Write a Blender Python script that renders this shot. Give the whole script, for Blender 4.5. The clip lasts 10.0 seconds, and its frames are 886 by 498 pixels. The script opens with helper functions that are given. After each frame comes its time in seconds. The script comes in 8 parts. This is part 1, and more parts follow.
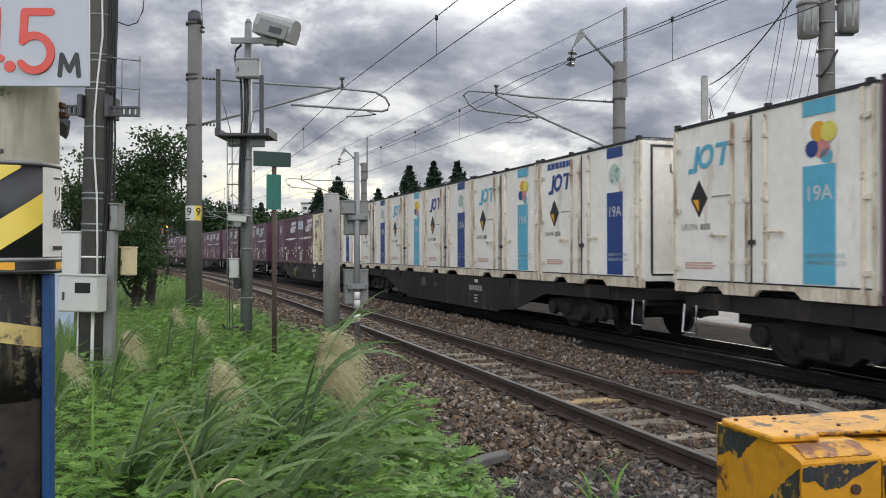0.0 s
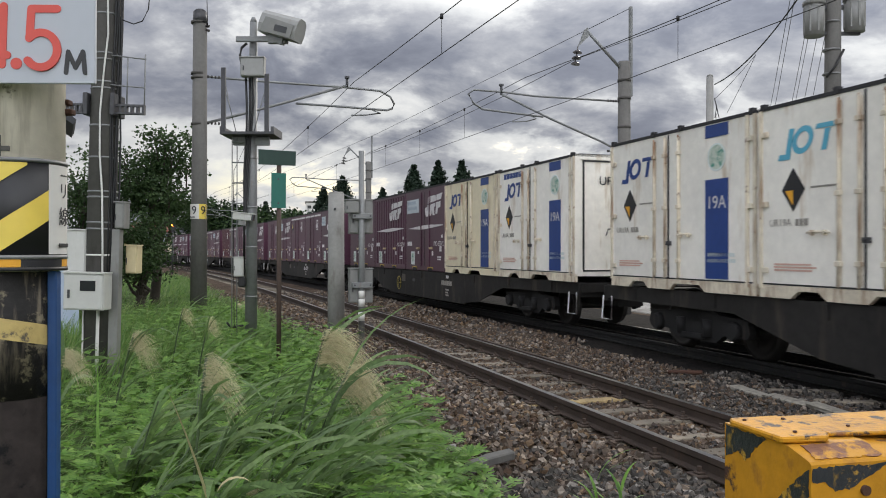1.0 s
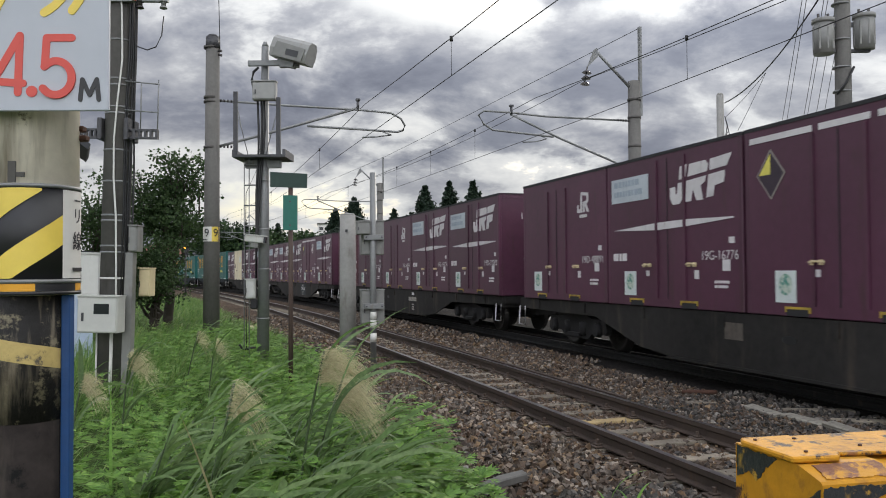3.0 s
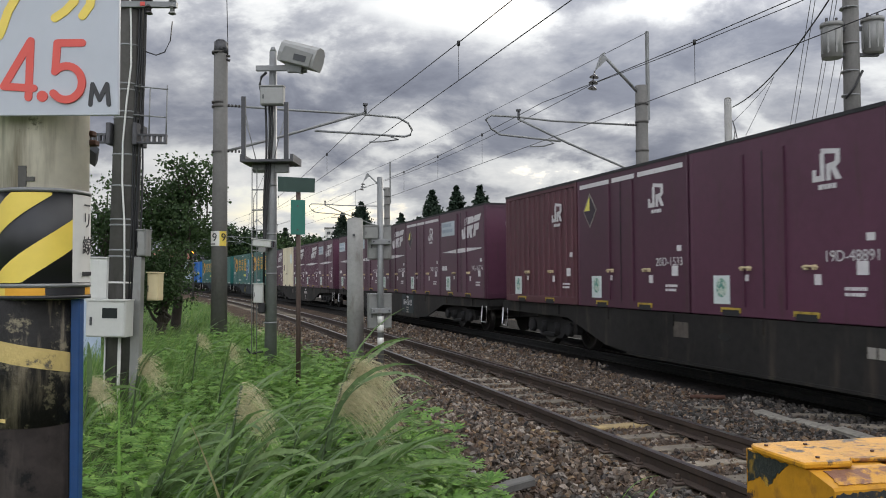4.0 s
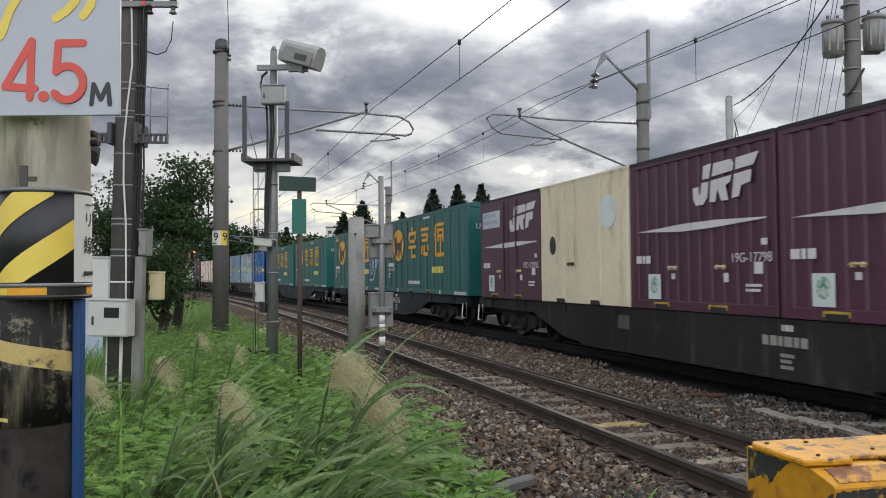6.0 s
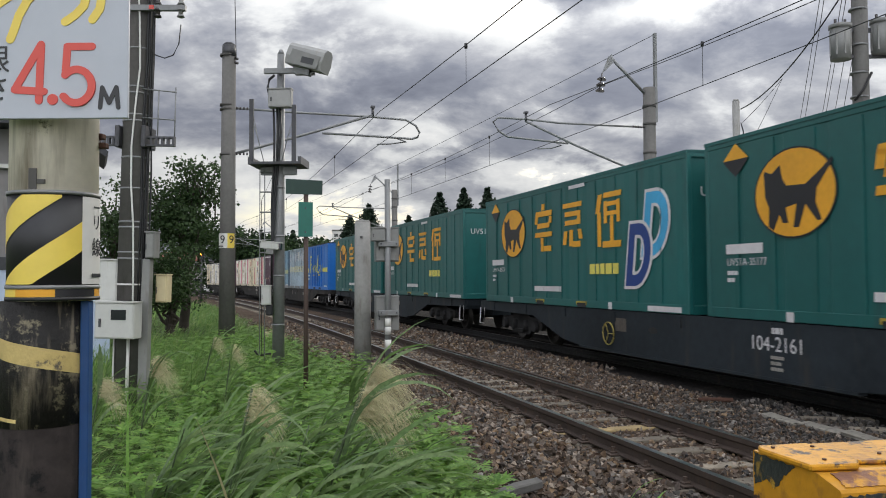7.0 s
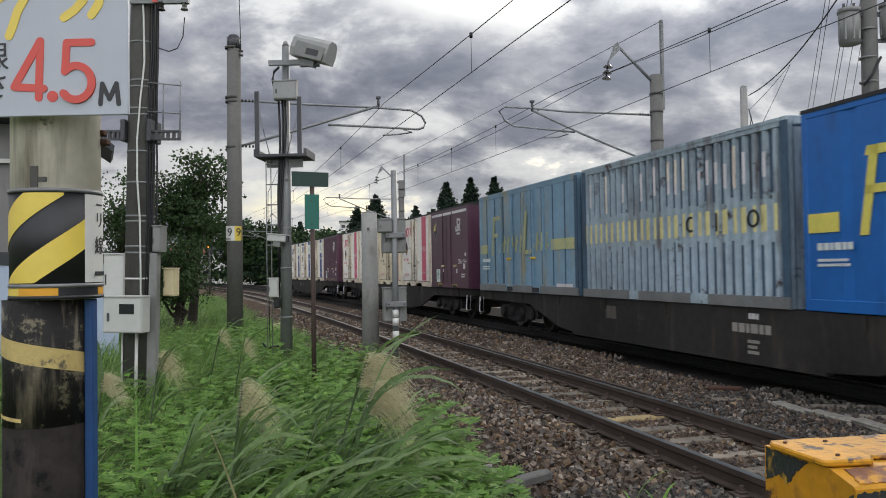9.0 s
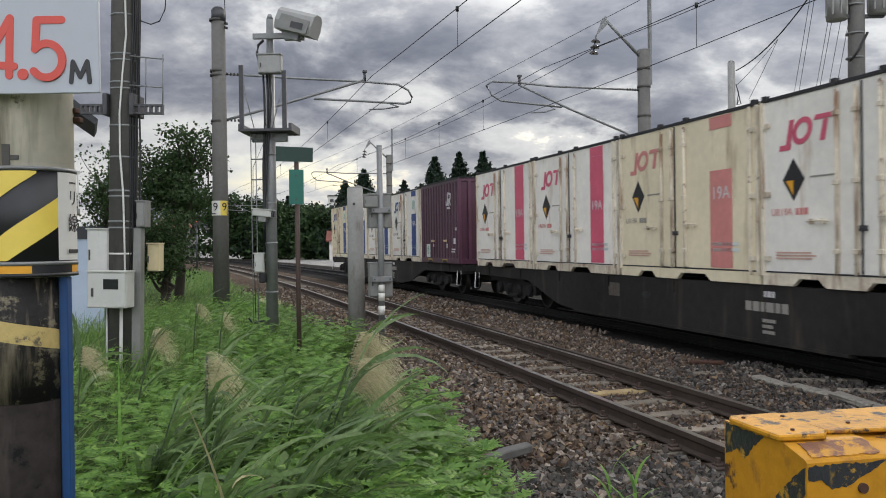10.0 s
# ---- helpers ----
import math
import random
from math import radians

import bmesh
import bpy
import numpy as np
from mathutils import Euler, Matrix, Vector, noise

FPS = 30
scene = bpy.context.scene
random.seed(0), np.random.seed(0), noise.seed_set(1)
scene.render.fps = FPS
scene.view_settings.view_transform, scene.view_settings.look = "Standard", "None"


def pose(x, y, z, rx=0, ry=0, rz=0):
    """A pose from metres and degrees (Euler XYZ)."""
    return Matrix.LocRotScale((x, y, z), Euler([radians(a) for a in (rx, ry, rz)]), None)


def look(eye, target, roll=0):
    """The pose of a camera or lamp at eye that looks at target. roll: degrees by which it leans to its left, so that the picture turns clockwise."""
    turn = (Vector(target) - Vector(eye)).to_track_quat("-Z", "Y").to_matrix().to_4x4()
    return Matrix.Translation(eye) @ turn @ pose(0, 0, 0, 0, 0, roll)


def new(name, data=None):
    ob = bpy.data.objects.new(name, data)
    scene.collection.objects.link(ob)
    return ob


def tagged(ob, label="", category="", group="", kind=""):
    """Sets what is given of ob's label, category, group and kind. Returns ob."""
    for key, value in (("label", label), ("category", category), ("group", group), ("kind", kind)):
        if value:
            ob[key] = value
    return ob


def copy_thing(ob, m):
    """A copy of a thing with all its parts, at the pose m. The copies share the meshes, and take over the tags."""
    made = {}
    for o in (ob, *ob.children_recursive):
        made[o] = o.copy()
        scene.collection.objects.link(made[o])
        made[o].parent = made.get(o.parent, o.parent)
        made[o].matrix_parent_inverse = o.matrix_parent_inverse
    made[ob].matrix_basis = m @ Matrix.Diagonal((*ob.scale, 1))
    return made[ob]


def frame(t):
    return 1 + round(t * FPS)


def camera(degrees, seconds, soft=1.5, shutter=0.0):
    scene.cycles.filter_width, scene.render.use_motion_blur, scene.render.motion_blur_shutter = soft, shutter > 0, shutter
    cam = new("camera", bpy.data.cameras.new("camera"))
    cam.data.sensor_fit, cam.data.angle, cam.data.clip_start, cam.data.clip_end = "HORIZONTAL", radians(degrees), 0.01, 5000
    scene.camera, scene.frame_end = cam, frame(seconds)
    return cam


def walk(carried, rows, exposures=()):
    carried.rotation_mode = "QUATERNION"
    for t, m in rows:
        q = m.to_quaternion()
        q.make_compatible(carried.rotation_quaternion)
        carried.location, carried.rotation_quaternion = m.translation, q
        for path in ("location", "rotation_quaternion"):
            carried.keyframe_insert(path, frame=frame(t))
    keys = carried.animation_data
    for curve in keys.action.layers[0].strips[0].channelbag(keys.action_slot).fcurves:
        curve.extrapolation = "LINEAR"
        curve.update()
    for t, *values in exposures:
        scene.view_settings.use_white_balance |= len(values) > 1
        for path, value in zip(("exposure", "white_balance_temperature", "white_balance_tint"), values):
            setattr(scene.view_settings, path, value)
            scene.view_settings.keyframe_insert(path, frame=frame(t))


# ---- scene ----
# camera: hand-held beside a level crossing
cam = camera(57.7, 10.0, soft=1.0, shutter=0.07)
walk(cam, [
    (0.0, pose(-0.000, 0.000, 1.587, 90.200, 0.100, 0.000)),
    (0.5, pose(-0.003, 0.005, 1.585, 90.123, 0.150, 0.235)),
    (1.0, pose(-0.007, 0.009, 1.585, 90.139, -0.052, 0.296)),
    (1.5, pose(-0.009, 0.006, 1.586, 90.550, -0.070, 0.477)),
    (2.0, pose(-0.001, -0.012, 1.590, 91.215, 0.177, 0.782)),
    (2.5, pose(0.004, -0.009, 1.588, 91.450, 0.376, 0.954)),
    (4.0, pose(-0.003, -0.003, 1.587, 91.924, 0.349, 1.642)),
    (4.5, pose(-0.001, -0.010, 1.588, 92.009, 0.539, 1.770)),
    (5.0, pose(-0.001, -0.006, 1.586, 91.840, 0.577, 1.648)),
    (5.5, pose(-0.001, -0.005, 1.587, 91.790, 0.516, 1.594)),
    (7.0, pose(-0.001, -0.011, 1.586, 92.085, 0.314, 2.170)),
    (7.5, pose(-0.002, -0.008, 1.586, 92.177, 0.291, 2.178)),
    (8.0, pose(0.001, -0.011, 1.588, 92.340, 0.364, 2.103)),
    (8.5, pose(-0.002, -0.007, 1.593, 92.438, 0.551, 2.566)),
    (9.0, pose(0.004, 0.017, 1.600, 91.377, 0.880, 2.714)),
    (9.5, pose(0.023, 0.017, 1.608, 89.884, 0.791, 2.240)),
    (10.0, pose(0.057, -0.008, 1.611, 89.551, 0.815, 1.913)),
], exposures=[(0.0, 0.51), (0.5, 0.43), (1.0, 0.39), (2.5, 0.40), (5.5, 0.39), (7.5, 0.40), (9.0, 0.28), (10.0, 0.33)])

# ---- light: broken overcast, the sun low behind cloud ahead and to the right ----
SUN_AZ, SUN_EL = 24.0, 24.0          # degrees right of +y, degrees up
world = bpy.data.worlds.new("cloudy_sky")
scene.world = world
world.use_nodes = True


def build_sky():
    nt = world.node_tree
    nt.nodes.clear()
    N, Lk = nt.nodes.new, nt.links.new
    out, bg = N("ShaderNodeOutputWorld"), N("ShaderNodeBackground")
    sky = N("ShaderNodeTexSky")
    sky.sky_type, sky.sun_disc = "NISHITA", False
    sky.sun_elevation, sky.sun_rotation = radians(SUN_EL), radians(SUN_AZ)
    sky.air_density, sky.dust_density = 1.2, 2.0
    sky_dim = N("ShaderNodeMix")
    sky_dim.data_type, sky_dim.blend_type = "RGBA", "MULTIPLY"
    sky_dim.inputs[0].default_value = 1.0
    sky_dim.inputs[7].default_value = (0.11, 0.11, 0.11, 1)
    Lk(sky.outputs[0], sky_dim.inputs[6])
    co, sep = N("ShaderNodeTexCoord"), N("ShaderNodeSeparateXYZ")
    Lk(co.outputs["Generated"], sep.inputs[0])

    def math_node(op, a, b=None, clamp=False):
        n = N("ShaderNodeMath")
        n.operation, n.use_clamp = op, clamp
        for i, v in enumerate((a, b)):
            if v is None:
                continue
            if isinstance(v, (int, float)):
                n.inputs[i].default_value = v
            else:
                Lk(v, n.inputs[i])
        return n.outputs[0]

    up = math_node("ADD", math_node("MAXIMUM", sep.outputs[2], 0.0), 0.34)
    flat = N("ShaderNodeCombineXYZ")
    Lk(math_node("DIVIDE", sep.outputs[0], up), flat.inputs[0])
    Lk(math_node("DIVIDE", sep.outputs[1], up), flat.inputs[1])

    def cloud_noise(scale, detail, rough, offset, dist=0.0):
        mp = N("ShaderNodeMapping")
        mp.inputs["Location"].default_value = offset
        Lk(flat.outputs[0], mp.inputs[0])
        n = N("ShaderNodeTexNoise")
        n.inputs["Scale"].default_value, n.inputs["Detail"].default_value = scale, detail
        n.inputs["Roughness"].default_value, n.inputs["Distortion"].default_value = rough, dist
        Lk(mp.outputs[0], n.inputs["Vector"])
        return n.outputs["Fac"]

    def ramp(fac, stops):
        r = N("ShaderNodeValToRGB")
        while len(r.color_ramp.elements) < len(stops):
            r.color_ramp.elements.new(0.5)
        for e, (p, c) in zip(r.color_ramp.elements, stops):
            e.position, e.color = p, (*c, 1)
        Lk(fac, r.inputs[0])
        return r.outputs[0]

    big = cloud_noise(1.15, 9, 0.55, (CLOUD_X, CLOUD_Y, 0.0), 0.25)
    fine = cloud_noise(3.6, 9, 0.6, (1.12, 3.62, 0.0), 0.2)
    dens = math_node("ADD", math_node("MULTIPLY", big, 0.62), math_node("MULTIPLY", fine, 0.38))
    # the large banks and breaks of the cloud cover, with ragged borders
    wob = math_node("MULTIPLY", math_node("SUBTRACT", fine, 0.5), 0.34)
    wob2 = math_node("MULTIPLY", math_node("SUBTRACT", big, 0.5), 0.22)
    px, pz = math_node("ADD", sep.outputs[0], wob), math_node("ADD", sep.outputs[2], wob2)
    ahead = math_node("MULTIPLY", sep.outputs[1], 2.0, True)
    for az, el, waz, wel, amount in CLOUD_BANKS:
        u = math_node("DIVIDE", math_node("SUBTRACT", px, math.sin(radians(az)) * math.cos(radians(el))), math.sin(radians(waz)))
        v = math_node("DIVIDE", math_node("SUBTRACT", pz, math.sin(radians(el))), math.sin(radians(wel)))
        r2 = math_node("ADD", math_node("MULTIPLY", u, u), math_node("MULTIPLY", v, v))
        bank = math_node("MULTIPLY", math_node("POWER", 2.718, math_node("MULTIPLY", r2, -1.0)), ahead)
        dens = math_node("ADD", dens, math_node("MULTIPLY", bank, amount))
    # the cover breaks up towards the horizon
    dens = math_node("SUBTRACT", dens, math_node("MULTIPLY", math_node("POWER", math_node("SUBTRACT", 1.0, math_node("MAXIMUM", sep.outputs[2], 0.0), True), 6.0), 0.05))
    # thickness gives the shade of a cloud seen from below
    shade = ramp(dens, CLOUD_STOPS)
    # thin cloud round the hidden sun glows
    sun_dir = Vector((math.sin(radians(SUN_AZ)) * math.cos(radians(SUN_EL)), math.cos(radians(SUN_AZ)) * math.cos(radians(SUN_EL)), math.sin(radians(SUN_EL))))
    dot = N("ShaderNodeVectorMath")
    dot.operation = "DOT_PRODUCT"
    dot.inputs[1].default_value = sun_dir
    Lk(co.outputs["Generated"], dot.inputs[0])
    glow = math_node("POWER", math_node("MAXIMUM", dot.outputs["Value"], 0.0), 14.0)
    # an overcast sky is some three times brighter overhead than at the horizon
    rise = math_node("ADD", math_node("MULTIPLY", math_node("MAXIMUM", sep.outputs[2], 0.0), 1.9), 0.42)
    # thin bright cloud low on the horizon
    low = math_node("POWER", math_node("SUBTRACT", 1.0, math_node("MAXIMUM", sep.outputs[2], 0.0), True), 11.0)
    rise = math_node("ADD", rise, math_node("MULTIPLY", low, 0.28))
    # and here the cloud thins out behind the camera
    rise = math_node("ADD", rise, math_node("MULTIPLY", math_node("MAXIMUM", math_node("MULTIPLY", sep.outputs[1], -1.0), 0.0), 2.15))
    gain = math_node("MULTIPLY", math_node("ADD", math_node("MULTIPLY", glow, 0.2), 0.85), rise)
    lit = N("ShaderNodeMix")
    lit.data_type, lit.blend_type = "RGBA", "MULTIPLY"
    lit.inputs[0].default_value = 1.0
    Lk(shade, lit.inputs[6])
    comb = N("ShaderNodeCombineXYZ")
    for i in range(3):
        Lk(gain, comb.inputs[i])
    Lk(comb.outputs[0], lit.inputs[7])
    cover = N("ShaderNodeValToRGB")
    cover.color_ramp.elements[0].position, cover.color_ramp.elements[1].position = 0.30, 0.40
    Lk(dens, cover.inputs[0])
    mix = N("ShaderNodeMix")
    mix.data_type = "RGBA"
    Lk(cover.outputs[0], mix.inputs[0])
    Lk(sky_dim.outputs[2], mix.inputs[6])
    Lk(lit.outputs[2], mix.inputs[7])
    Lk(mix.outputs[2], bg.inputs[0])
    bg.inputs[1].default_value = 1.0
    Lk(bg.outputs[0], out.inputs[0])


CLOUD_X, CLOUD_Y = 0.775, 6.63
# azimuth right of +y, elevation, half widths, thicker (+) or thinner (-)
CLOUD_BANKS = [(-3.5, 14.0, 7.5, 2.6, 0.075), (8.5, 12.5, 7.0, 3.0, 0.06), (9.0, 20.5, 6.0, 1.8, 0.08), (1.5, 18.0, 5.5, 1.8, -0.15), (15.0, 18.5, 8.0, 1.8, -0.12),
               (21.0, 11.5, 8.0, 3.2, 0.035), (-13.0, 5.5, 6.0, 3.0, -0.10), (-19.0, 12.0, 5.0, 2.5, -0.03), (-20.0, 18.0, 7.0, 3.0, -0.06),
               (5.0, 6.3, 5.0, 1.4, -0.08), (-5.0, 8.5, 4.0, 2.0, -0.02), (16.0, 7.0, 6.0, 2.2, 0.06), (2.0, 8.8, 5.0, 1.4, 0.05)]
CLOUD_STOPS = [(0.39, (1.0, 1.0, 0.98)), (0.45, (0.76, 0.775, 0.79)), (0.487, (0.47, 0.485, 0.53)), (0.54, (0.28, 0.30, 0.36)), (0.62, (0.165, 0.18, 0.235))]
build_sky()

sun = new("sun", bpy.data.lights.new("sun", "SUN"))
sun.data.energy, sun.data.angle, sun.data.color = 0.9, radians(14), (1.0, 0.93, 0.82)
_az, _el = radians(SUN_AZ), radians(SUN_EL)
sun.matrix_world = look((60 * math.sin(_az) * math.cos(_el), 60 * math.cos(_az) * math.cos(_el), 60 * math.sin(_el)), (0, 0, 0))


# ---- materials ----
def mat(name, col, rough=0.6, metal=0.0, var=0.12, scale=6.0, bump=0.15, streak=None, streak_amt=0.0, fleck=None, fleck_amt=0.0, rand=0.0, stretch=0.18, spec=0.5):
    """A surface: base colour, two scales of variation, vertical streaks of dirt or rust, and flecks of a second colour."""
    m = bpy.data.materials.new(name)
    m.use_nodes = True
    nt = m.node_tree
    N, Lk = nt.nodes.new, nt.links.new
    b = nt.nodes["Principled BSDF"]
    b.inputs["Roughness"].default_value, b.inputs["Metallic"].default_value = rough, metal
    b.inputs["Specular IOR Level"].default_value = spec
    co = N("ShaderNodeTexCoord")

    def noise_tex(sc, det, vec=None, ro=0.6):
        n = N("ShaderNodeTexNoise")
        n.inputs["Scale"].default_value, n.inputs["Detail"].default_value, n.inputs["Roughness"].default_value = sc, det, ro
        Lk(vec or co.outputs["Object"], n.inputs["Vector"])
        return n.outputs["Fac"]

    def rng(fac, a, bb, lo, hi):
        r = N("ShaderNodeMapRange")
        r.inputs[1].default_value, r.inputs[2].default_value, r.inputs[3].default_value, r.inputs[4].default_value = a, bb, lo, hi
        Lk(fac, r.inputs[0])
        return r.outputs[0]

    def mix(fac, a, bb, kind="MIX"):
        n = N("ShaderNodeMix")
        n.data_type, n.blend_type = "RGBA", kind
        for i, v in ((0, fac), (6, a), (7, bb)):
            if isinstance(v, (int, float)):
                n.inputs[i].default_value = v
            elif isinstance(v, tuple):
                n.inputs[i].default_value = (*v, 1)
            else:
                Lk(v, n.inputs[i])
        return n.outputs[2]

    coarse, fine = noise_tex(scale * 0.22, 4), noise_tex(scale * 3.0, 6)
    value = N("ShaderNodeMath")
    value.operation = "ADD"
    Lk(rng(coarse, 0.3, 0.7, 1 - var, 1 + var), value.inputs[0])
    Lk(rng(fine, 0.3, 0.7, -var * 0.6, var * 0.6), value.inputs[1])
    v = value.outputs[0]
    if rand:
        info = N("ShaderNodeObjectInfo")
        mul = N("ShaderNodeMath")
        mul.operation = "MULTIPLY"
        Lk(v, mul.inputs[0])
        Lk(rng(info.outputs["Random"], 0, 1, 1 - rand, 1 + rand), mul.inputs[1])
        v = mul.outputs[0]
    hsv = N("ShaderNodeHueSaturation")
    hsv.inputs["Color"].default_value = (*col, 1)
    Lk(v, hsv.inputs["Value"])
    c = hsv.outputs[0]
    if fleck:
        c = mix(rng(noise_tex(scale * 0.8, 8, None, 0.72), 0.62 - 0.2 * fleck_amt, 0.68 - 0.2 * fleck_amt, 0, 1), c, fleck)
    if streak:
        mp = N("ShaderNodeMapping")
        mp.inputs["Scale"].default_value = (1, 1, stretch)
        Lk(co.outputs["Object"], mp.inputs[0])
        c = mix(rng(noise_tex(scale * 1.4, 6, mp.outputs[0]), 0.66 - 0.26 * streak_amt, 0.80 - 0.16 * streak_amt, 0, 0.9), c, streak)
    Lk(c, b.inputs["Base Color"])
    if bump:
        bp = N("ShaderNodeBump")
        bp.inputs["Strength"].default_value, bp.inputs["Distance"].default_value = bump, 0.01
        Lk(fine, bp.inputs["Height"])
        Lk(bp.outputs[0], b.inputs["Normal"])
    return m


RUST, GRIME = (0.16, 0.075, 0.035), (0.13, 0.115, 0.095)
M = {}
M["white_paint"] = mat("white_container_paint", (0.84, 0.81, 0.74), 0.5, 0, 0.10, 2.6, 0.1, (0.46, 0.34, 0.20), 0.30, rand=0.06)
M["white_rusty"] = mat("rust_stained_white_steel", (0.70, 0.63, 0.50), 0.6, 0, 0.16, 5, 0.2, (0.22, 0.10, 0.04), 0.62, (0.16, 0.07, 0.03), 0.12, rand=0.1)
M["emblem_print"] = mat("pale_green_printed_emblem", (0.52, 0.58, 0.50), 0.5, 0, 0.1, 12, 0.03, (0.10, 0.30, 0.20), 0.6, (0.06, 0.25, 0.2), 0.5, stretch=1.0)
M["faint_red"] = mat("worn_red_stencil", (0.62, 0.40, 0.33), 0.55, 0, 0.1, 9, 0.03)
M["faint_grey"] = mat("worn_grey_stencil", (0.30, 0.28, 0.25), 0.55, 0, 0.1, 9, 0.03)
M["cream_paint"] = mat("cream_container_paint", (0.74, 0.66, 0.47), 0.5, 0, 0.10, 2.5, 0.08, (0.36, 0.25, 0.13), 0.38, rand=0.06)
M["brown_paint"] = mat("maroon_container_paint", (0.078, 0.025, 0.048), 0.45, 0, 0.16, 2.2, 0.08, (0.055, 0.03, 0.03), 0.25, rand=0.18)
M["red_paint"] = mat("oxide_red_container_paint", (0.085, 0.023, 0.033), 0.5, 0, 0.14, 2.2, 0.08, (0.06, 0.03, 0.03), 0.2)
M["green_paint"] = mat("teal_container_paint", (0.010, 0.10, 0.093), 0.45, 0, 0.12, 1.4, 0.06, (0.02, 0.06, 0.055), 0.2, rand=0.05)
M["blue_paint"] = mat("bright_blue_container_paint", (0.007, 0.125, 0.43), 0.45, 0, 0.12, 2.0, 0.06, (0.02, 0.05, 0.14), 0.2)
M["pale_blue"] = mat("faded_blue_container_paint", (0.17, 0.29, 0.385), 0.55, 0, 0.18, 2.0, 0.1, (0.34, 0.29, 0.15), 0.56)
M["grey_blue"] = mat("weathered_grey_blue_paint", (0.33, 0.41, 0.46), 0.6, 0, 0.28, 2.6, 0.12, (0.09, 0.06, 0.05), 0.5, (0.05, 0.035, 0.03), 0.12)
M["groove_blue"] = mat("grimy_dark_blue_paint", (0.045, 0.085, 0.13), 0.75, 0, 0.3, 3, 0.12, (0.05, 0.035, 0.03), 0.45)
M["faded_yellow"] = mat("faded_pale_yellow_paint", (0.66, 0.60, 0.27), 0.55, 0, 0.2, 3, 0.05, (0.22, 0.2, 0.14), 0.4)
M["ghost_yellow"] = mat("ghost_of_yellow_paint", (0.40, 0.41, 0.20), 0.55, 0, 0.25, 3, 0.05, (0.20, 0.28, 0.34), 0.5)
M["navy"] = mat("navy_band_paint", (0.012, 0.045, 0.20), 0.5, 0, 0.12, 3, 0.05)
M["cyan"] = mat("cyan_band_paint", (0.10, 0.40, 0.55), 0.5, 0, 0.12, 3, 0.05)
M["pink"] = mat("pink_band_paint", (0.62, 0.10, 0.17), 0.5, 0, 0.12, 3, 0.05)
M["rose"] = mat("faded_rose_band_paint", (0.60, 0.23, 0.21), 0.5, 0, 0.12, 3, 0.05)
M["mark_white"] = mat("white_marking_paint", (0.62, 0.60, 0.60), 0.55, 0, 0.10, 4, 0.04, (0.25, 0.18, 0.17), 0.3)
M["slogan_board"] = mat("faded_blue_white_board", (0.47, 0.52, 0.55), 0.55, 0, 0.1, 4, 0.04, (0.30, 0.33, 0.36), 0.3)
M["slogan_ink"] = mat("faded_blue_ink", (0.33, 0.39, 0.45), 0.55, 0, 0.1, 6, 0.03)
M["placard_worn"] = mat("worn_dark_placard", (0.035, 0.022, 0.035), 0.55, 0, 0.2, 5, 0.04)
M["mark_black"] = mat("black_marking_paint", (0.015, 0.015, 0.018), 0.5, 0, 0.1, 4, 0.04)
M["mark_yellow"] = mat("yellow_marking_paint", (0.72, 0.48, 0.03), 0.5, 0, 0.12, 4, 0.04, (0.3, 0.2, 0.05), 0.2)
M["pocket_yellow"] = mat("grimy_yellow_edge_paint", (0.46, 0.33, 0.05), 0.55, 0, 0.25, 6, 0.05, (0.08, 0.06, 0.03), 0.5)
M["mark_orange"] = mat("amber_marking_paint", (0.75, 0.36, 0.02), 0.5, 0, 0.10, 4, 0.04)
M["pale_yellow"] = mat("pale_yellow_marking_paint", (0.70, 0.62, 0.12), 0.5, 0, 0.12, 4, 0.04)
M["mark_blue"] = mat("sky_blue_marking_paint", (0.05, 0.36, 0.62), 0.5, 0, 0.1, 4, 0.04)
M["mark_green"] = mat("green_sticker", (0.12, 0.42, 0.22), 0.45, 0, 0.2, 9, 0.03)
M["sticker"] = mat("pale_sticker", (0.62, 0.68, 0.66), 0.45, 0, 0.1, 9, 0.03)
M["roof_black"] = mat("tarred_roof_edge", (0.02, 0.02, 0.022), 0.7, 0, 0.2, 4, 0.1)
M["frame_dark"] = mat("sooty_wagon_steel", (0.024, 0.0225, 0.021), 0.75, 0.1, 0.35, 2.2, 0.3, (0.075, 0.06, 0.048), 0.42, rand=0.15, spec=0.25)
M["frame_blue"] = mat("sooty_blue_grey_wagon_steel", (0.020, 0.026, 0.031), 0.7, 0.1, 0.3, 2.2, 0.3, (0.05, 0.045, 0.04), 0.35, spec=0.25)
M["sill_clean"] = mat("wiped_blue_grey_steel", (0.022, 0.034, 0.036), 0.6, 0.1, 0.3, 2.2, 0.2, (0.03, 0.03, 0.028), 0.5, spec=0.25)
M["grimy_card"] = mat("grimy_brown_card", (0.10, 0.085, 0.07), 0.7, 0, 0.3, 6, 0.1, (0.03, 0.028, 0.025), 0.5)
M["wheel_yellow"] = mat("grimy_yellow_rim", (0.30, 0.24, 0.05), 0.6, 0, 0.3, 9, 0.2, (0.05, 0.04, 0.03), 0.4)
M["bogie_dark"] = mat("greasy_shaded_iron", (0.009, 0.0085, 0.0085), 0.85, 0.1, 0.35, 5, 0.35, (0.05, 0.038, 0.03), 0.3)
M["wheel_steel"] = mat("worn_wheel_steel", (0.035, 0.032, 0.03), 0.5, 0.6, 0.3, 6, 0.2)
